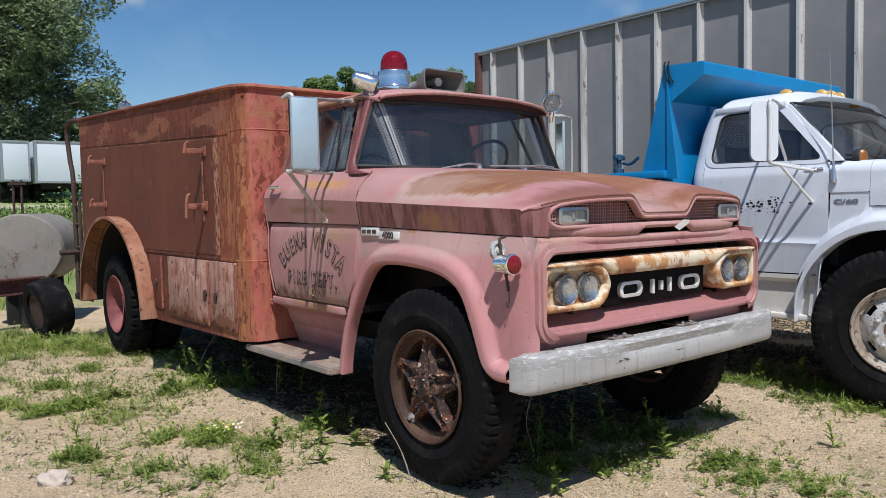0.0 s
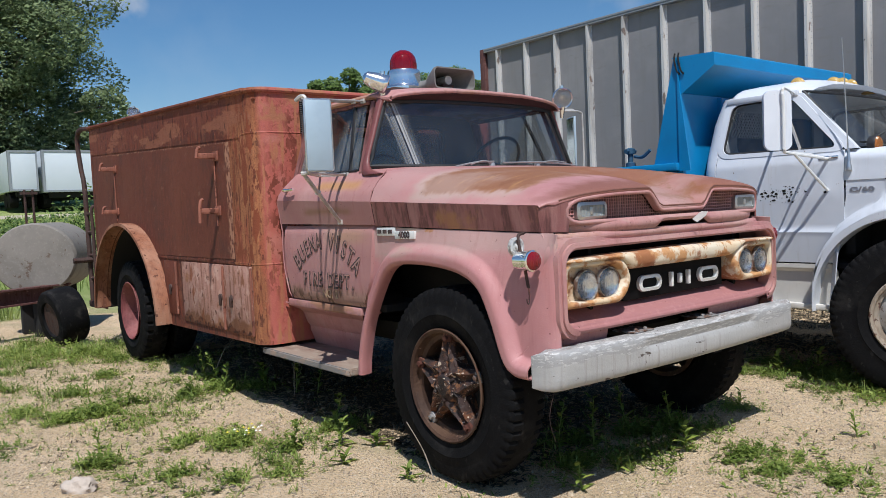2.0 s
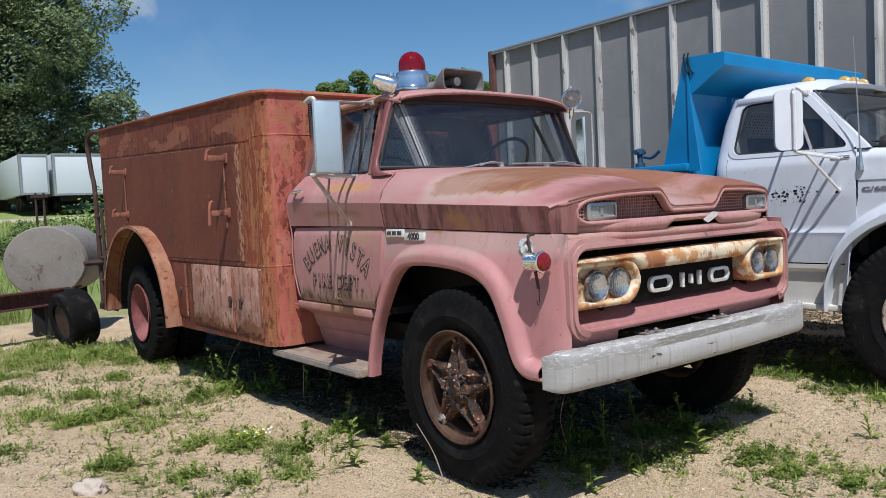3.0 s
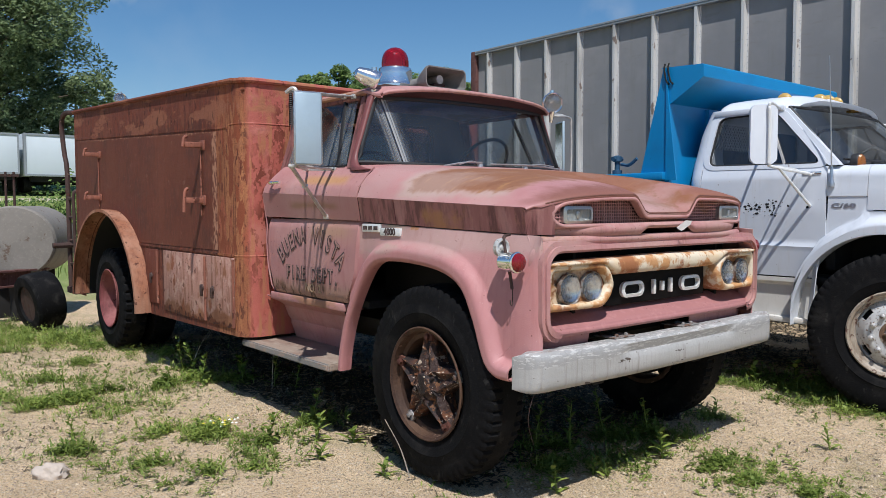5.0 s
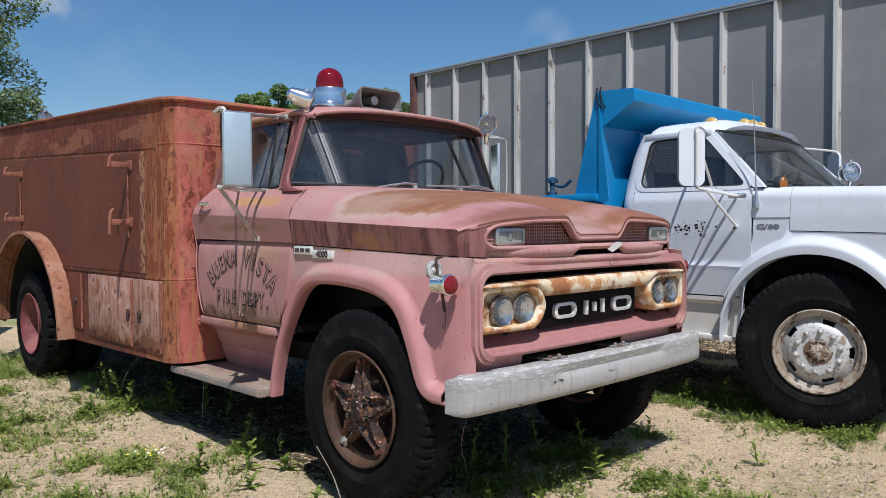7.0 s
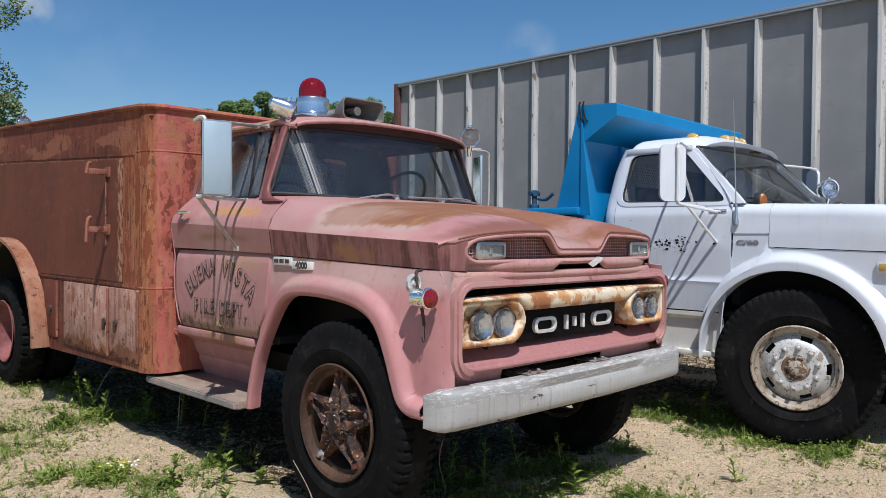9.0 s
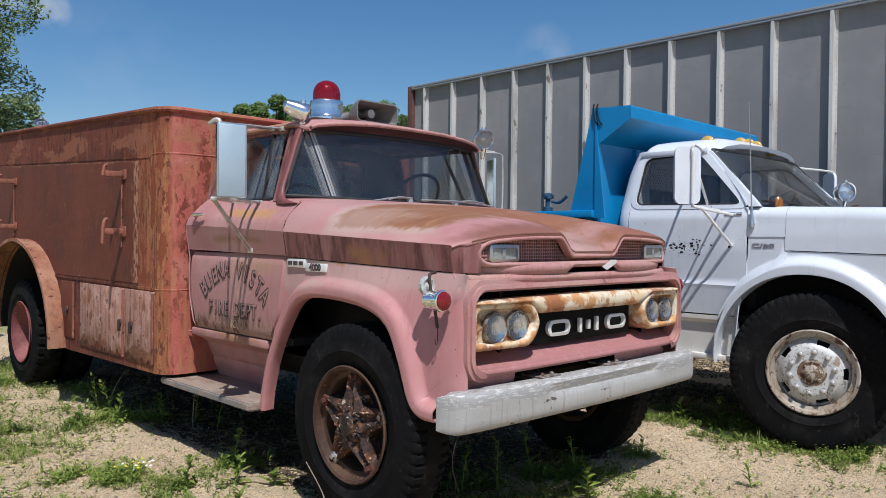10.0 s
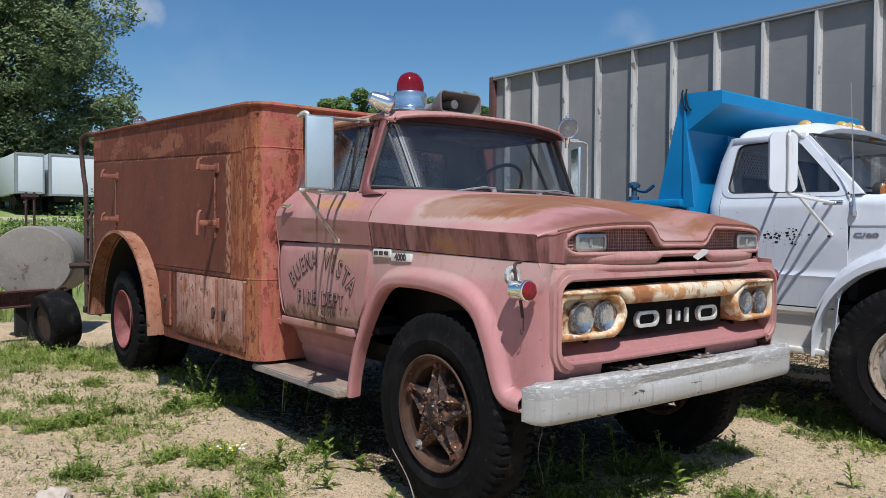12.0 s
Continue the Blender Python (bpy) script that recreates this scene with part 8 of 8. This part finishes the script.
def sand_ground():
    k = Mat("sandy_ground", (0.700, 0.510, 0.310), 0.95, 0, 0.2)
    k.spots(0.9, 0.40, 0.68, (0.80, 0.605, 0.390), amount=0.8)
    k.spots(2.6, 0.48, 0.70, (0.52, 0.375, 0.235), shift=(4, 1, 0), amount=0.7)
    k.spots(55, 0.52, 0.66, (0.68, 0.57, 0.43), amount=0.85)
    k.spots(95, 0.54, 0.66, (0.15, 0.105, 0.072), shift=(2, 3, 0), amount=0.85)
    k.spots(210, 0.55, 0.65, (0.25, 0.175, 0.11), detail=3, shift=(5, 3, 0), amount=0.55)
    k.spots(170, 0.56, 0.66, (0.78, 0.68, 0.54), detail=3, shift=(1, 8, 0), amount=0.6)
    k.spots(1.4, 0.52, 0.66, (0.30, 0.27, 0.13), shift=(9, 9, 0), detail=9, amount=0.35)
    k.spots(16, 0.60, 0.72, (0.17, 0.14, 0.085), shift=(7, 3, 0), detail=8, amount=0.6)
    vor = k.n.new("ShaderNodeTexVoronoi")
    vor.inputs["Scale"].default_value = 62
    k.l.new(k.co, vor.inputs["Vector"])
    sep = k.n.new("ShaderNodeSeparateColor")
    k.l.new(vor.outputs["Color"], sep.inputs[0])
    tone = ramp_node(k.n, [(0.0, (0.20, 0.15, 0.10)), (0.45, (0.46, 0.345, 0.22)), (0.8, (0.66, 0.52, 0.36)), (1.0, (0.76, 0.66, 0.52))])
    k.l.new(sep.outputs[0], tone.inputs[0])
    k.layer(k.math("MULTIPLY", k.math("MULTIPLY", k.step(vor.outputs["Distance"], 0.42, 0.16), k.step(k.noise(5, 4, shift=(3, 9, 0)), 0.36, 0.58)), 0.85), tone.outputs[0])
    y = k.axis(1)
    field = k.step(k.math("ADD", y, k.math("MULTIPLY", k.noise(0.5, 5), 6.0)), 11.5, 14.0)
    k.layer(field, (0.22, 0.28, 0.085))
    k.layer(k.math("MULTIPLY", field, k.step(k.noise(0.8, 5, (1, 0.3, 1)), 0.45, 0.65)), (0.30, 0.33, 0.13))
    lane = k.math("MULTIPLY", k.step(y, 44.0, 45.5), k.step(k.math("MULTIPLY", y, -1), -50.0, -48.5))
    k.layer(lane, (0.46, 0.40, 0.31))
    k.bump(k.noise(40, 6), 0.03)
    k.bump(k.noise(120, 4, shift=(3, 3, 3)), 0.014)
    return k.done()


XS, YS = lines(-4.4, 4.6, 0.055, 700), lines(-3.0, 8.6, 0.055, 900)
verts = [(x, y, rough_z(x, y)) for x in XS for y in YS]
ny = len(YS)
faces = [(i * ny + j, (i + 1) * ny + j, (i + 1) * ny + j + 1, i * ny + j + 1) for i in range(len(XS) - 1) for j in range(ny - 1)]
me = bpy.data.meshes.new("ground")
me.from_pydata(verts, [], faces)
me.shade_smooth()
me.materials.append(sand_ground())
tagged(new("ground", me), "dry sandy gravel lot with weeds, grass field behind", "ground", "", "structure")

# gravel
def gravel():
    rnd = random.Random(11)
    v, f = [], []
    for i in range(56000):
        x, y = rnd.uniform(-3.3, 3.1), -2.0 + 8.0 * rnd.random() ** 1.25
        if noise.noise(Vector((x * 0.8, y * 0.8, 5))) < -0.15 and rnd.random() < 0.7:
            continue
        r = 0.0030 + 0.009 * rnd.random() ** 3.2
        z = rough_z(x, y)
        b = len(v)
        for k in range(5):
            a = k * math.tau / 5 + rnd.random()
            v.append((x + r * math.cos(a) * rnd.uniform(0.7, 1.2), y + r * math.sin(a) * rnd.uniform(0.7, 1.2), z))
        v.append((x, y, z + r * rnd.uniform(0.5, 1.0)))
        f += [(b + k, b + (k + 1) % 5, b + 5) for k in range(5)]
    m = bpy.data.meshes.new("gravel")
    m.from_pydata(v, [], f)
    k = Mat("gravel", (0.17, 0.125, 0.088), 0.9)
    g = k.n.new("ShaderNodeNewGeometry")
    k.layer(g.outputs["Random Per Island"], (0.58, 0.46, 0.325))
    m.materials.append(k.done())
    tagged(new("gravel", m), "loose pale gravel and grit on the sand", "gravel", "", "stuff")


gravel()
bm = bm_new()
bmesh.ops.create_icosphere(bm, subdivisions=4, radius=1)
for v in bm.verts:
    d = 1 + 0.28 * noise.noise(v.co * 1.6) + 0.16 * noise.noise(v.co * 4) + 0.07 * noise.noise(v.co * 10)
    v.co = Vector((v.co.x * 0.092 * d, v.co.y * 0.056 * d, max(-0.02, v.co.z * 0.056 * d)))
rock = part("rock", bm, stone_m, None, "", 50)
rock.matrix_basis = Matrix.Translation((-2.385, 1.27, 0.005)) @ Matrix.Rotation(radians(-40), 4, "Z")
tagged(rock, "pale weathered sandstone rock lying on the sand", "rock")

# ---- plants ----
weed_green = foliage("weed_green", (0.12, 0.19, 0.035), (0.40, 0.47, 0.11), 0.4)
grass_green = foliage("grass_green", (0.19, 0.265, 0.055), (0.38, 0.44, 0.13), 0.4)
field_green = foliage("field_green", (0.27, 0.34, 0.09), (0.44, 0.49, 0.18), 0.5)
grass_dry = foliage("grass_dry", (0.30, 0.25, 0.13), (0.42, 0.36, 0.22), 0.3)
stalk_grey = plain("stalk_grey", (0.40, 0.35, 0.29), 0.9, 0, 0.2)
# kept dark so the litter below the trucks adds to their shade
litter_shade_brown = foliage("litter_shade_brown", (0.040, 0.032, 0.022), (0.17, 0.13, 0.08), 0.1)
leaf_dark = foliage("tree_leaf", (0.085, 0.125, 0.052), (0.290, 0.360, 0.170), 0.35)
leaf_mid = foliage("tree_leaf_light", (0.050, 0.095, 0.020), (0.17, 0.25, 0.060), 0.30)
bark_m = plain("bark", (0.10, 0.08, 0.06), 0.9, 0, 0.35, 6, 0.02)


def blade(v, f, p, d, length, width, bend, rnd):
    """One bent leaf blade from p along d, drooping."""
    d = Vector(d).normalized()
    side = d.cross(Vector((0, 0, 1)))
    side = (side if side.length > 0.05 else Vector((1, 0, 0))).normalized()
    b = len(v)
    for i, (t, w) in enumerate(((0, 0.55), (0.35, 1.0), (0.7, 0.8))):
        q = p + d * length * t + Vector((0, 0, -bend * length * t * t))
        v.append(tuple(q - side * width * w / 2))
        v.append(tuple(q + side * width * w / 2))
    v.append(tuple(p + d * length + Vector((0, 0, -bend * length))))
    f += [(b, b + 1, b + 3, b + 2), (b + 2, b + 3, b + 5, b + 4), (b + 4, b + 5, b + 6)]


def stuff(name, v, f, mat, label, category):
    m = bpy.data.meshes.new(name)
    m.from_pydata(v, [], f)
    m.materials.append(mat)
    return tagged(new(name, m), label, category, "", "stuff")


# patches of low weeds: x, y, radius
LOW = [(-1.74, 6.6, 0.5), (-1.63, 5.47, 0.5), (-1.34, 5.6, 0.45), (-1.2, 4.93, 0.3), (-2.14, 5.1, 0.3), (-1.91, 2.85, 0.22), (-1.68, 2.92, 0.25),
       (-2.14, 2.82, 0.15), (-1.67, 2.36, 0.3), (-1.26, 2.82, 0.16), (-1.0, 2.92, 0.18), (-0.80, 2.69, 0.14), (-1.59, 1.64, 0.2), (-1.47, 1.45, 0.24),
       (-1.3, 1.02, 0.16), (-0.93, 1.27, 0.16), (-2.2, 1.65, 0.12), (-1.94, 1.15, 0.16), (-1.78, 0.77, 0.2)]
LOW2 = [(2.28, -0.02, 0.26), (2.20, -0.38, 0.28), (2.14, -0.70, 0.24), (2.32, 0.28, 0.22), (2.06, -1.0, 0.22), (-1.55, 6.05, 0.45), (-1.95, 5.9, 0.4), (-1.0, 5.35, 0.3), (-2.4, 4.2, 0.3), (-1.85, 3.6, 0.3), (-2.6, 2.4, 0.2), (-2.35, 3.2, 0.25), (-1.58, 0.72, 0.12), (-0.74, 0.36, 0.12), (0.36, -0.8, 0.15), (0.33, -1.02, 0.20), (0.27, -1.29, 0.20), (2.43, 0.0, 0.2),
        (2.42, -0.33, 0.24), (2.5, -0.62, 0.22), (2.25, -1.03, 0.22), (2.1, -1.36, 0.25), (2.44, 0.33, 0.2), (2.74, -0.38, 0.2), (0.22, -0.20, 0.22), (0.52, -0.30, 0.16),
        (-0.1, -0.06, 0.16), (-0.1, -0.42, 0.16), (-0.35, -0.25, 0.14), (0.3, -0.40, 0.10), (0.6, -0.45, 0.06), (1.09, -0.31, 0.1), (-0.78, 4.11, 0.3), (-0.95, 3.4, 0.2), (-1.55, 4.2, 0.18)]


def near_weeds():
    rnd = random.Random(3)
    v, f, gv, gf, dv, df = [], [], [], [], [], []
    for x, y, r in LOW + LOW2:
        for i in range(int(1700 * r)):
            a, q = rnd.uniform(0, math.tau), r * abs(rnd.gauss(0, 0.78))
            px, py = x + q * math.cos(a) * 1.2, y + q * math.sin(a)
            if noise.noise(Vector((px * 4.5, py * 4.5, 7))) < 0.02 + rnd.gauss(0, 0.10):
                continue
            p = Vector((px, py, rough_z(px, py)))
            tall = rnd.uniform(0.25, 1.0) * (0.06 if y < -0.75 and x < 1 else 0.12 if r < 0.35 else 0.2)
            up = Vector((rnd.gauss(0, 0.5), rnd.gauss(0, 0.5), 1)).normalized()
            if rnd.random() < 0.45:
                for j in range(4):
                    blade(gv, gf, p, up + Vector((rnd.gauss(0, 0.35), rnd.gauss(0, 0.35), 0)), tall * rnd.uniform(0.6, 1.3), 0.005, rnd.uniform(0.1, 0.6), rnd)
            else:
                # a stalk with small leaves
                n = rnd.randint(4, 8)
                for j in range(n):
                    t = (j + 1) / n
                    blade(v, f, p + up * tall * 0.75 * t, (rnd.gauss(0, 1), rnd.gauss(0, 1), rnd.uniform(0.1, 0.9)), rnd.uniform(0.018, 0.045), rnd.uniform(0.006, 0.015), 0.25, rnd)
        # a thin carpet of small leaves that thins out round the patch
        for i in range(int(850 * r)):
            a, q = rnd.uniform(0, math.tau), r * abs(rnd.gauss(0, 1.25))
            px, py = x + q * math.cos(a) * 1.3, y + q * math.sin(a)
            if noise.noise(Vector((px * 3.2, py * 3.2, 17))) < -0.06 + rnd.gauss(0, 0.12):
                continue
            p = Vector((px, py, rough_z(px, py)))
            for j in range(rnd.randint(3, 6)):
                tv, tf = (gv, gf) if rnd.random() < 0.3 else (v, f)
                blade(tv, tf, p + Vector((rnd.gauss(0, 0.012), rnd.gauss(0, 0.012), rnd.uniform(0, 0.02))), (rnd.gauss(0, 1), rnd.gauss(0, 1), rnd.uniform(0.2, 1.1)), rnd.uniform(0.012, 0.034), rnd.uniform(0.004, 0.009), 0.2, rnd)
    # scattered seedlings and straw over the sand
    lv, lf = [], []
    for i in range(9000):
        x, y = rnd.uniform(-3.3, 3.4), rnd.uniform(-2.0, 7.5)
        if noise.noise(Vector((x * 0.9, y * 0.9, 3))) < -0.05:
            continue
        p = Vector((x, y, rough_z(x, y)))
        kind = rnd.random()
        if kind > 0.72:
            for j in range(rnd.randint(2, 6)):
                blade(lv, lf, p, (rnd.gauss(0, 1), rnd.gauss(0, 1), rnd.uniform(0.0, 0.9)), rnd.uniform(0.012, 0.06), rnd.uniform(0.002, 0.007), 0.2, rnd)
        elif kind < 0.42:
            for j in range(rnd.randint(2, 5)):
                blade(v, f, p, (rnd.gauss(0, 1), rnd.gauss(0, 1), rnd.uniform(0.3, 1.2)), rnd.uniform(0.012, 0.045), rnd.uniform(0.004, 0.011), 0.2, rnd)
        else:
            for j in range(rnd.randint(1, 4)):
                blade(dv, df, p, (rnd.gauss(0, 1), rnd.gauss(0, 1), rnd.uniform(0.0, 0.7)), rnd.uniform(0.03, 0.10), 0.003, 0.2, rnd)
    stuff("low_weeds", v, f, weed_green, "low leafy green weeds growing in patches on sand", "weeds")
    stuff("grass_tufts", gv, gf, grass_green, "thin green grass tufts among the weeds", "grass")
    # dark litter added thickly under and between the trucks to deepen their shade
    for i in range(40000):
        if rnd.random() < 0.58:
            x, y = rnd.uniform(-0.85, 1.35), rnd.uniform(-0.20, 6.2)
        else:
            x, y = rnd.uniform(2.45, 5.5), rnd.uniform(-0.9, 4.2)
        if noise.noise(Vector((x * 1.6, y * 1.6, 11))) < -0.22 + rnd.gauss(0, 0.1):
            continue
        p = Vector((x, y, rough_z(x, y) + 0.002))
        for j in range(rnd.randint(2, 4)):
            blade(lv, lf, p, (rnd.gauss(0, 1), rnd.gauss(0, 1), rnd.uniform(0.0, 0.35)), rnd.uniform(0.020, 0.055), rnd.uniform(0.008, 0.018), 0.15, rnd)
    stuff("litter_and_shade", lv, lf, litter_shade_brown, "small brown dead weeds and litter on the sand, thickened to deepen truck shade", "litter")
    stuff("dry_straw", dv, df, grass_dry, "scattered dry straw on the sand", "straw")


near_weeds()


def leafy_weed(x, y, tall, leaf, seed, mat=None, label="upright leafy green weed growing from the sand"):
    """A single weed with a stem and long drooping leaves."""
    rnd = random.Random(seed)
    t = thing("weed", (x, y, rough_z(x, y) - 0.005), label, "weed", "leafy weeds")
    lean = Vector((rnd.gauss(0, 0.18), rnd.gauss(0, 0.18), 1)).normalized()
    part("stem", tube(bm_new(), [(0, 0, 0), tuple(lean * tall * 0.5), tuple(lean * tall + Vector((0.02, 0, 0)))], [0.005, 0.004, 0.002], 5), weed_green, t)
    v, f = [], []
    n = int(8 + tall * 40)
    for j in range(n):
        h = (j + 0.6) / n
        a = j * 2.4 + rnd.uniform(-0.4, 0.4)
        blade(v, f, lean * tall * h, (math.cos(a), math.sin(a), 0.55 + 0.7 * h), leaf * rnd.uniform(0.7, 1.2) * (1.15 - 0.6 * h), leaf * 0.23, rnd.uniform(0.25, 0.6), rnd)
    m = bpy.data.meshes.new("leaves")
    m.from_pydata(v, [], f)
    m.materials.append(mat or weed_green)
    ob = new("leaves", m)
    ob.parent = t


WEEDS = [(-0.93, 2.98, 0.30, 0.12), (-0.72, 2.62, 0.20, 0.15), (-1.24, 2.82, 0.14, 0.12), (-1.69, 2.92, 0.22, 0.09), (-1.92, 2.90, 0.24, 0.07), (-2.13, 1.92, 0.14, 0.08),
         (-0.90, 1.25, 0.22, 0.12), (-0.56, -0.49, 0.13, 0.11), (-0.92, 0.74, 0.09, 0.13), (-1.09, 0.21, 0.07, 0.10), (0.23, -0.54, 0.16, 0.13), (1.03, -1.08, 0.15, 0.08)]
WEEDS2 = [(-0.62, 2.30, 0.26, 0.11), (-0.95, 3.25, 0.34, 0.08), (-1.02, 2.70, 0.24, 0.10), (-1.08, 0.90, 0.16, 0.12), (-1.22, 0.62, 0.07, 0.12), (-0.20, 0.0, 0.26, 0.10), (-0.06, -0.14, 0.30, 0.10), (0.30, -0.10, 0.28, 0.10), (0.48, -0.28, 0.22, 0.09), (-0.72, 0.38, 0.15, 0.10), (-0.26, -0.46, 0.10, 0.09),
          (2.40, -0.25, 0.22, 0.16), (2.30, 0.02, 0.16, 0.14), (2.48, -0.5, 0.20, 0.12), (1.12, -0.33, 0.12, 0.09), (-0.55, 2.1, 0.25, 0.09), (-1.3, 1.05, 0.20, 0.10)]
for i, (x, y, h, l) in enumerate(WEEDS + WEEDS2):
    leafy_weed(x, y, h, l, 40 + i)
# dry stalks
for i, (x, y, h, dx, dy) in enumerate(((-0.86, 3.35, 0.42, 0.22, -0.10), (-0.66, 2.26, 0.40, 0.03, 0.0), (-1.00, 0.10, 0.32, -0.14, 0.02))):
    t = thing("dry_stalk", (x, y, rough_z(x, y)), "thin dry grey weed stalk", "stalk", "dry stalks")
    bm = bm_new()
    tube(bm, smooth_path([(0, 0, -0.01), (dx * 0.4, dy * 0.4, h * 0.5), (dx, dy, h)]), [0.0036] * 8 + [0.0022] * 9, 5)
    for k in range(3 if i < 2 else 0):
        q = Vector((dx, dy, h)) * (0.6 + 0.15 * k)
        tube(bm, [q, q + Vector((0.05 * (-1) ** k, 0.03, 0.05))], 0.0028, 4)
    part("stem", bm, stalk_grey, t)
# flowers in the patch beside the step
rnd = random.Random(8)
v, f, yv, yf = [], [], [], []
for i in range(16):
    x, y = -1.40 + rnd.gauss(0, 0.06), 1.42 + rnd.gauss(0, 0.05)
    z = rough_z(x, y) + rnd.uniform(0.05, 0.10)
    tv, tf = (yv, yf) if i < 8 else (v, f)
    b = len(tv)
    for k in range(7):
        a = k * math.tau / 7
        tv.append((x + 0.009 * math.cos(a), y + 0.009 * math.sin(a), z + 0.002 * (k % 2)))
    tv.append((x, y, z + 0.009))
    tf += [(b + k, b + (k + 1) % 7, b + 7) for k in range(7)]
stuff("white_flowers", v, f, plain("petal_white", (0.75, 0.75, 0.68), 0.7, 0, 0.1), "small white clover flowers in the weeds", "flowers")
stuff("yellow_flowers", yv, yf, plain("petal_yellow", (0.65, 0.52, 0.05), 0.7, 0, 0.1), "small yellow flowers in the weeds", "flowers")


def far_grass():
    rnd = random.Random(5)
    v, f = [], []
    for i in range(16000):
        y = 9.5 + 34 * rnd.random() ** 1.7
        x = -6 + 0.55 * (y - 9) * rnd.uniform(-0.1, 1.0) + rnd.uniform(0, 6) - 1.5
        if y < 12 and noise.noise(Vector((x * 0.5, y * 0.5, 1))) < 0:
            continue
        p = Vector((x, y, rough_z(x, y)))
        blade(v, f, p, (rnd.gauss(0, 0.3), rnd.gauss(0, 0.3), 1), rnd.uniform(0.15, 0.45), 0.012 + y * 0.0006, rnd.uniform(0, 0.4), rnd)
    stuff("tall_grass", v, f, field_green, "tall green grass field behind the trucks", "grass")


far_grass()


def crown_leaves(v, f, centre, rad, n, size, rnd):
    """Leaves over an uneven clump."""
    for i in range(n):
        d = Vector((rnd.gauss(0, 1), rnd.gauss(0, 1), rnd.gauss(0, 1))).normalized()
        r = rad * (0.55 + 0.45 * rnd.random() ** 0.5) * (1 + 0.35 * noise.noise(d * 1.7 + centre * 0.4))
        p = centre + Vector((d.x * r, d.y * r, d.z * r * 0.85))
        u = Vector((rnd.gauss(0, 1), rnd.gauss(0, 1), rnd.gauss(0, 0.6))).normalized()
        w = u.orthogonal().normalized()
        s = size * rnd.uniform(0.6, 1.3)
        b = len(v)
        v += [tuple(p - u * s * 0.5), tuple(p + w * s * 0.30), tuple(p + u * s * 0.5), tuple(p - w * s * 0.30)]
        f.append((b, b + 1, b + 2, b + 3))


def tree(name, x, y, height, spread, low, clumps, per, size, seed, mat, label):
    rnd = random.Random(seed)
    z0 = ground_z(x, y)
    t = thing(name, (x, y, z0), label, "tree", "trees behind the lot")
    bm = bm_new()
    tube(bm, smooth_path([(0, 0, -0.2), (0.1, 0, height * 0.3), (0.2 * spread * 0.2, 0, height * 0.75)]), [0.45 - 0.02 * i for i in range(17)], 10)
    part("trunk", bm, bark_m, t)
    v, f = [], []
    bm = bm_new()
    for i in range(clumps):
        a, k = i * 2.399, (i + 0.5) / clumps
        h = low + (height - low) * k
        r = spread * math.sqrt(max(0.05, 1 - ((k - 0.40) / 0.66) ** 2)) * rnd.uniform(0.35, 0.95)
        c = Vector((math.cos(a) * r, math.sin(a) * r, h))
        tube(bm, [(0, 0, h * 0.62), tuple(c * 0.6 + Vector((0, 0, h * 0.30))), tuple(c)], [0.12, 0.07, 0.03], 5)
        crown_leaves(v, f, c, spread * rnd.uniform(0.15, 0.31), per, size, rnd)
    part("branching", bm, bark_m, t)
    m = bpy.data.meshes.new("crown")
    m.from_pydata(v, [], f)
    m.materials.append(mat)
    ob = new("crown", m)
    ob.parent = t


tree("cottonwood_tree", 6.8, 68.0, 25.0, 10.1, 1.5, 96, 1700, 0.34, 1, leaf_dark, "tall dark green leafy tree behind the lot")
tree("cottonwood_tree", -7.5, 64.0, 25.0, 9.5, 2.0, 70, 1100, 0.38, 2, leaf_dark, "broad leafy tree behind the lot")
HEDGE = [(22.4, 46, 7.4, 2.6), (24.8, 47, 8.8, 2.8), (27.2, 46, 9.8, 3.0), (29.8, 47, 9.3, 3.0), (32.4, 46, 9.7, 3.2), (35.2, 48, 9.9, 3.4), (38.2, 47, 10.6, 3.6), (42.0, 47, 10.2, 3.6)]
for i, (x, y, h, sp) in enumerate(HEDGE):
    tree("hedgerow_tree", x, y, h, sp, 0.8, 30, 640, 0.25, 20 + i, leaf_mid, "bushy green tree in the hedgerow")
for i, (x, y, h, sp) in enumerate(((1.0, 74, 8.0, 5.0), (-9.0, 72, 8.0, 5.0))):
    tree("hedgerow_tree", x, y, h, sp, 0.8, 22, 300, 0.42, 40 + i, leaf_dark, "dark bushy tree in the hedgerow")


def bush(x, y, h, r, seed):
    rnd = random.Random(seed)
    t = thing("bush", (x, y, ground_z(x, y)), "pale green leafy bush in the grass", "bush", "bushes")
    v, f = [], []
    bm = bm_new()
    for i in range(12):
        a = i * 2.4
        c = Vector((math.cos(a) * r * rnd.uniform(0.2, 0.9), math.sin(a) * r * rnd.uniform(0.2, 0.9), h * rnd.uniform(0.3, 0.85)))
        tube(bm, [(0, 0, 0), tuple(c)], [0.03, 0.01], 5)
        crown_leaves(v, f, c, h * 0.33, 140, 0.10, rnd)
    part("branches", bm, bark_m, t)
    m = bpy.data.meshes.new("leaves")
    m.from_pydata(v, [], f)
    m.materials.append(leaf_mid)
    ob = new("leaves", m)
    ob.parent = t


bush(1.4, 17.0, 2.0, 1.15, 70)
bush(2.7, 17.6, 1.7, 0.9, 71)
bush(0.2, 21.0, 1.0, 1.0, 72)
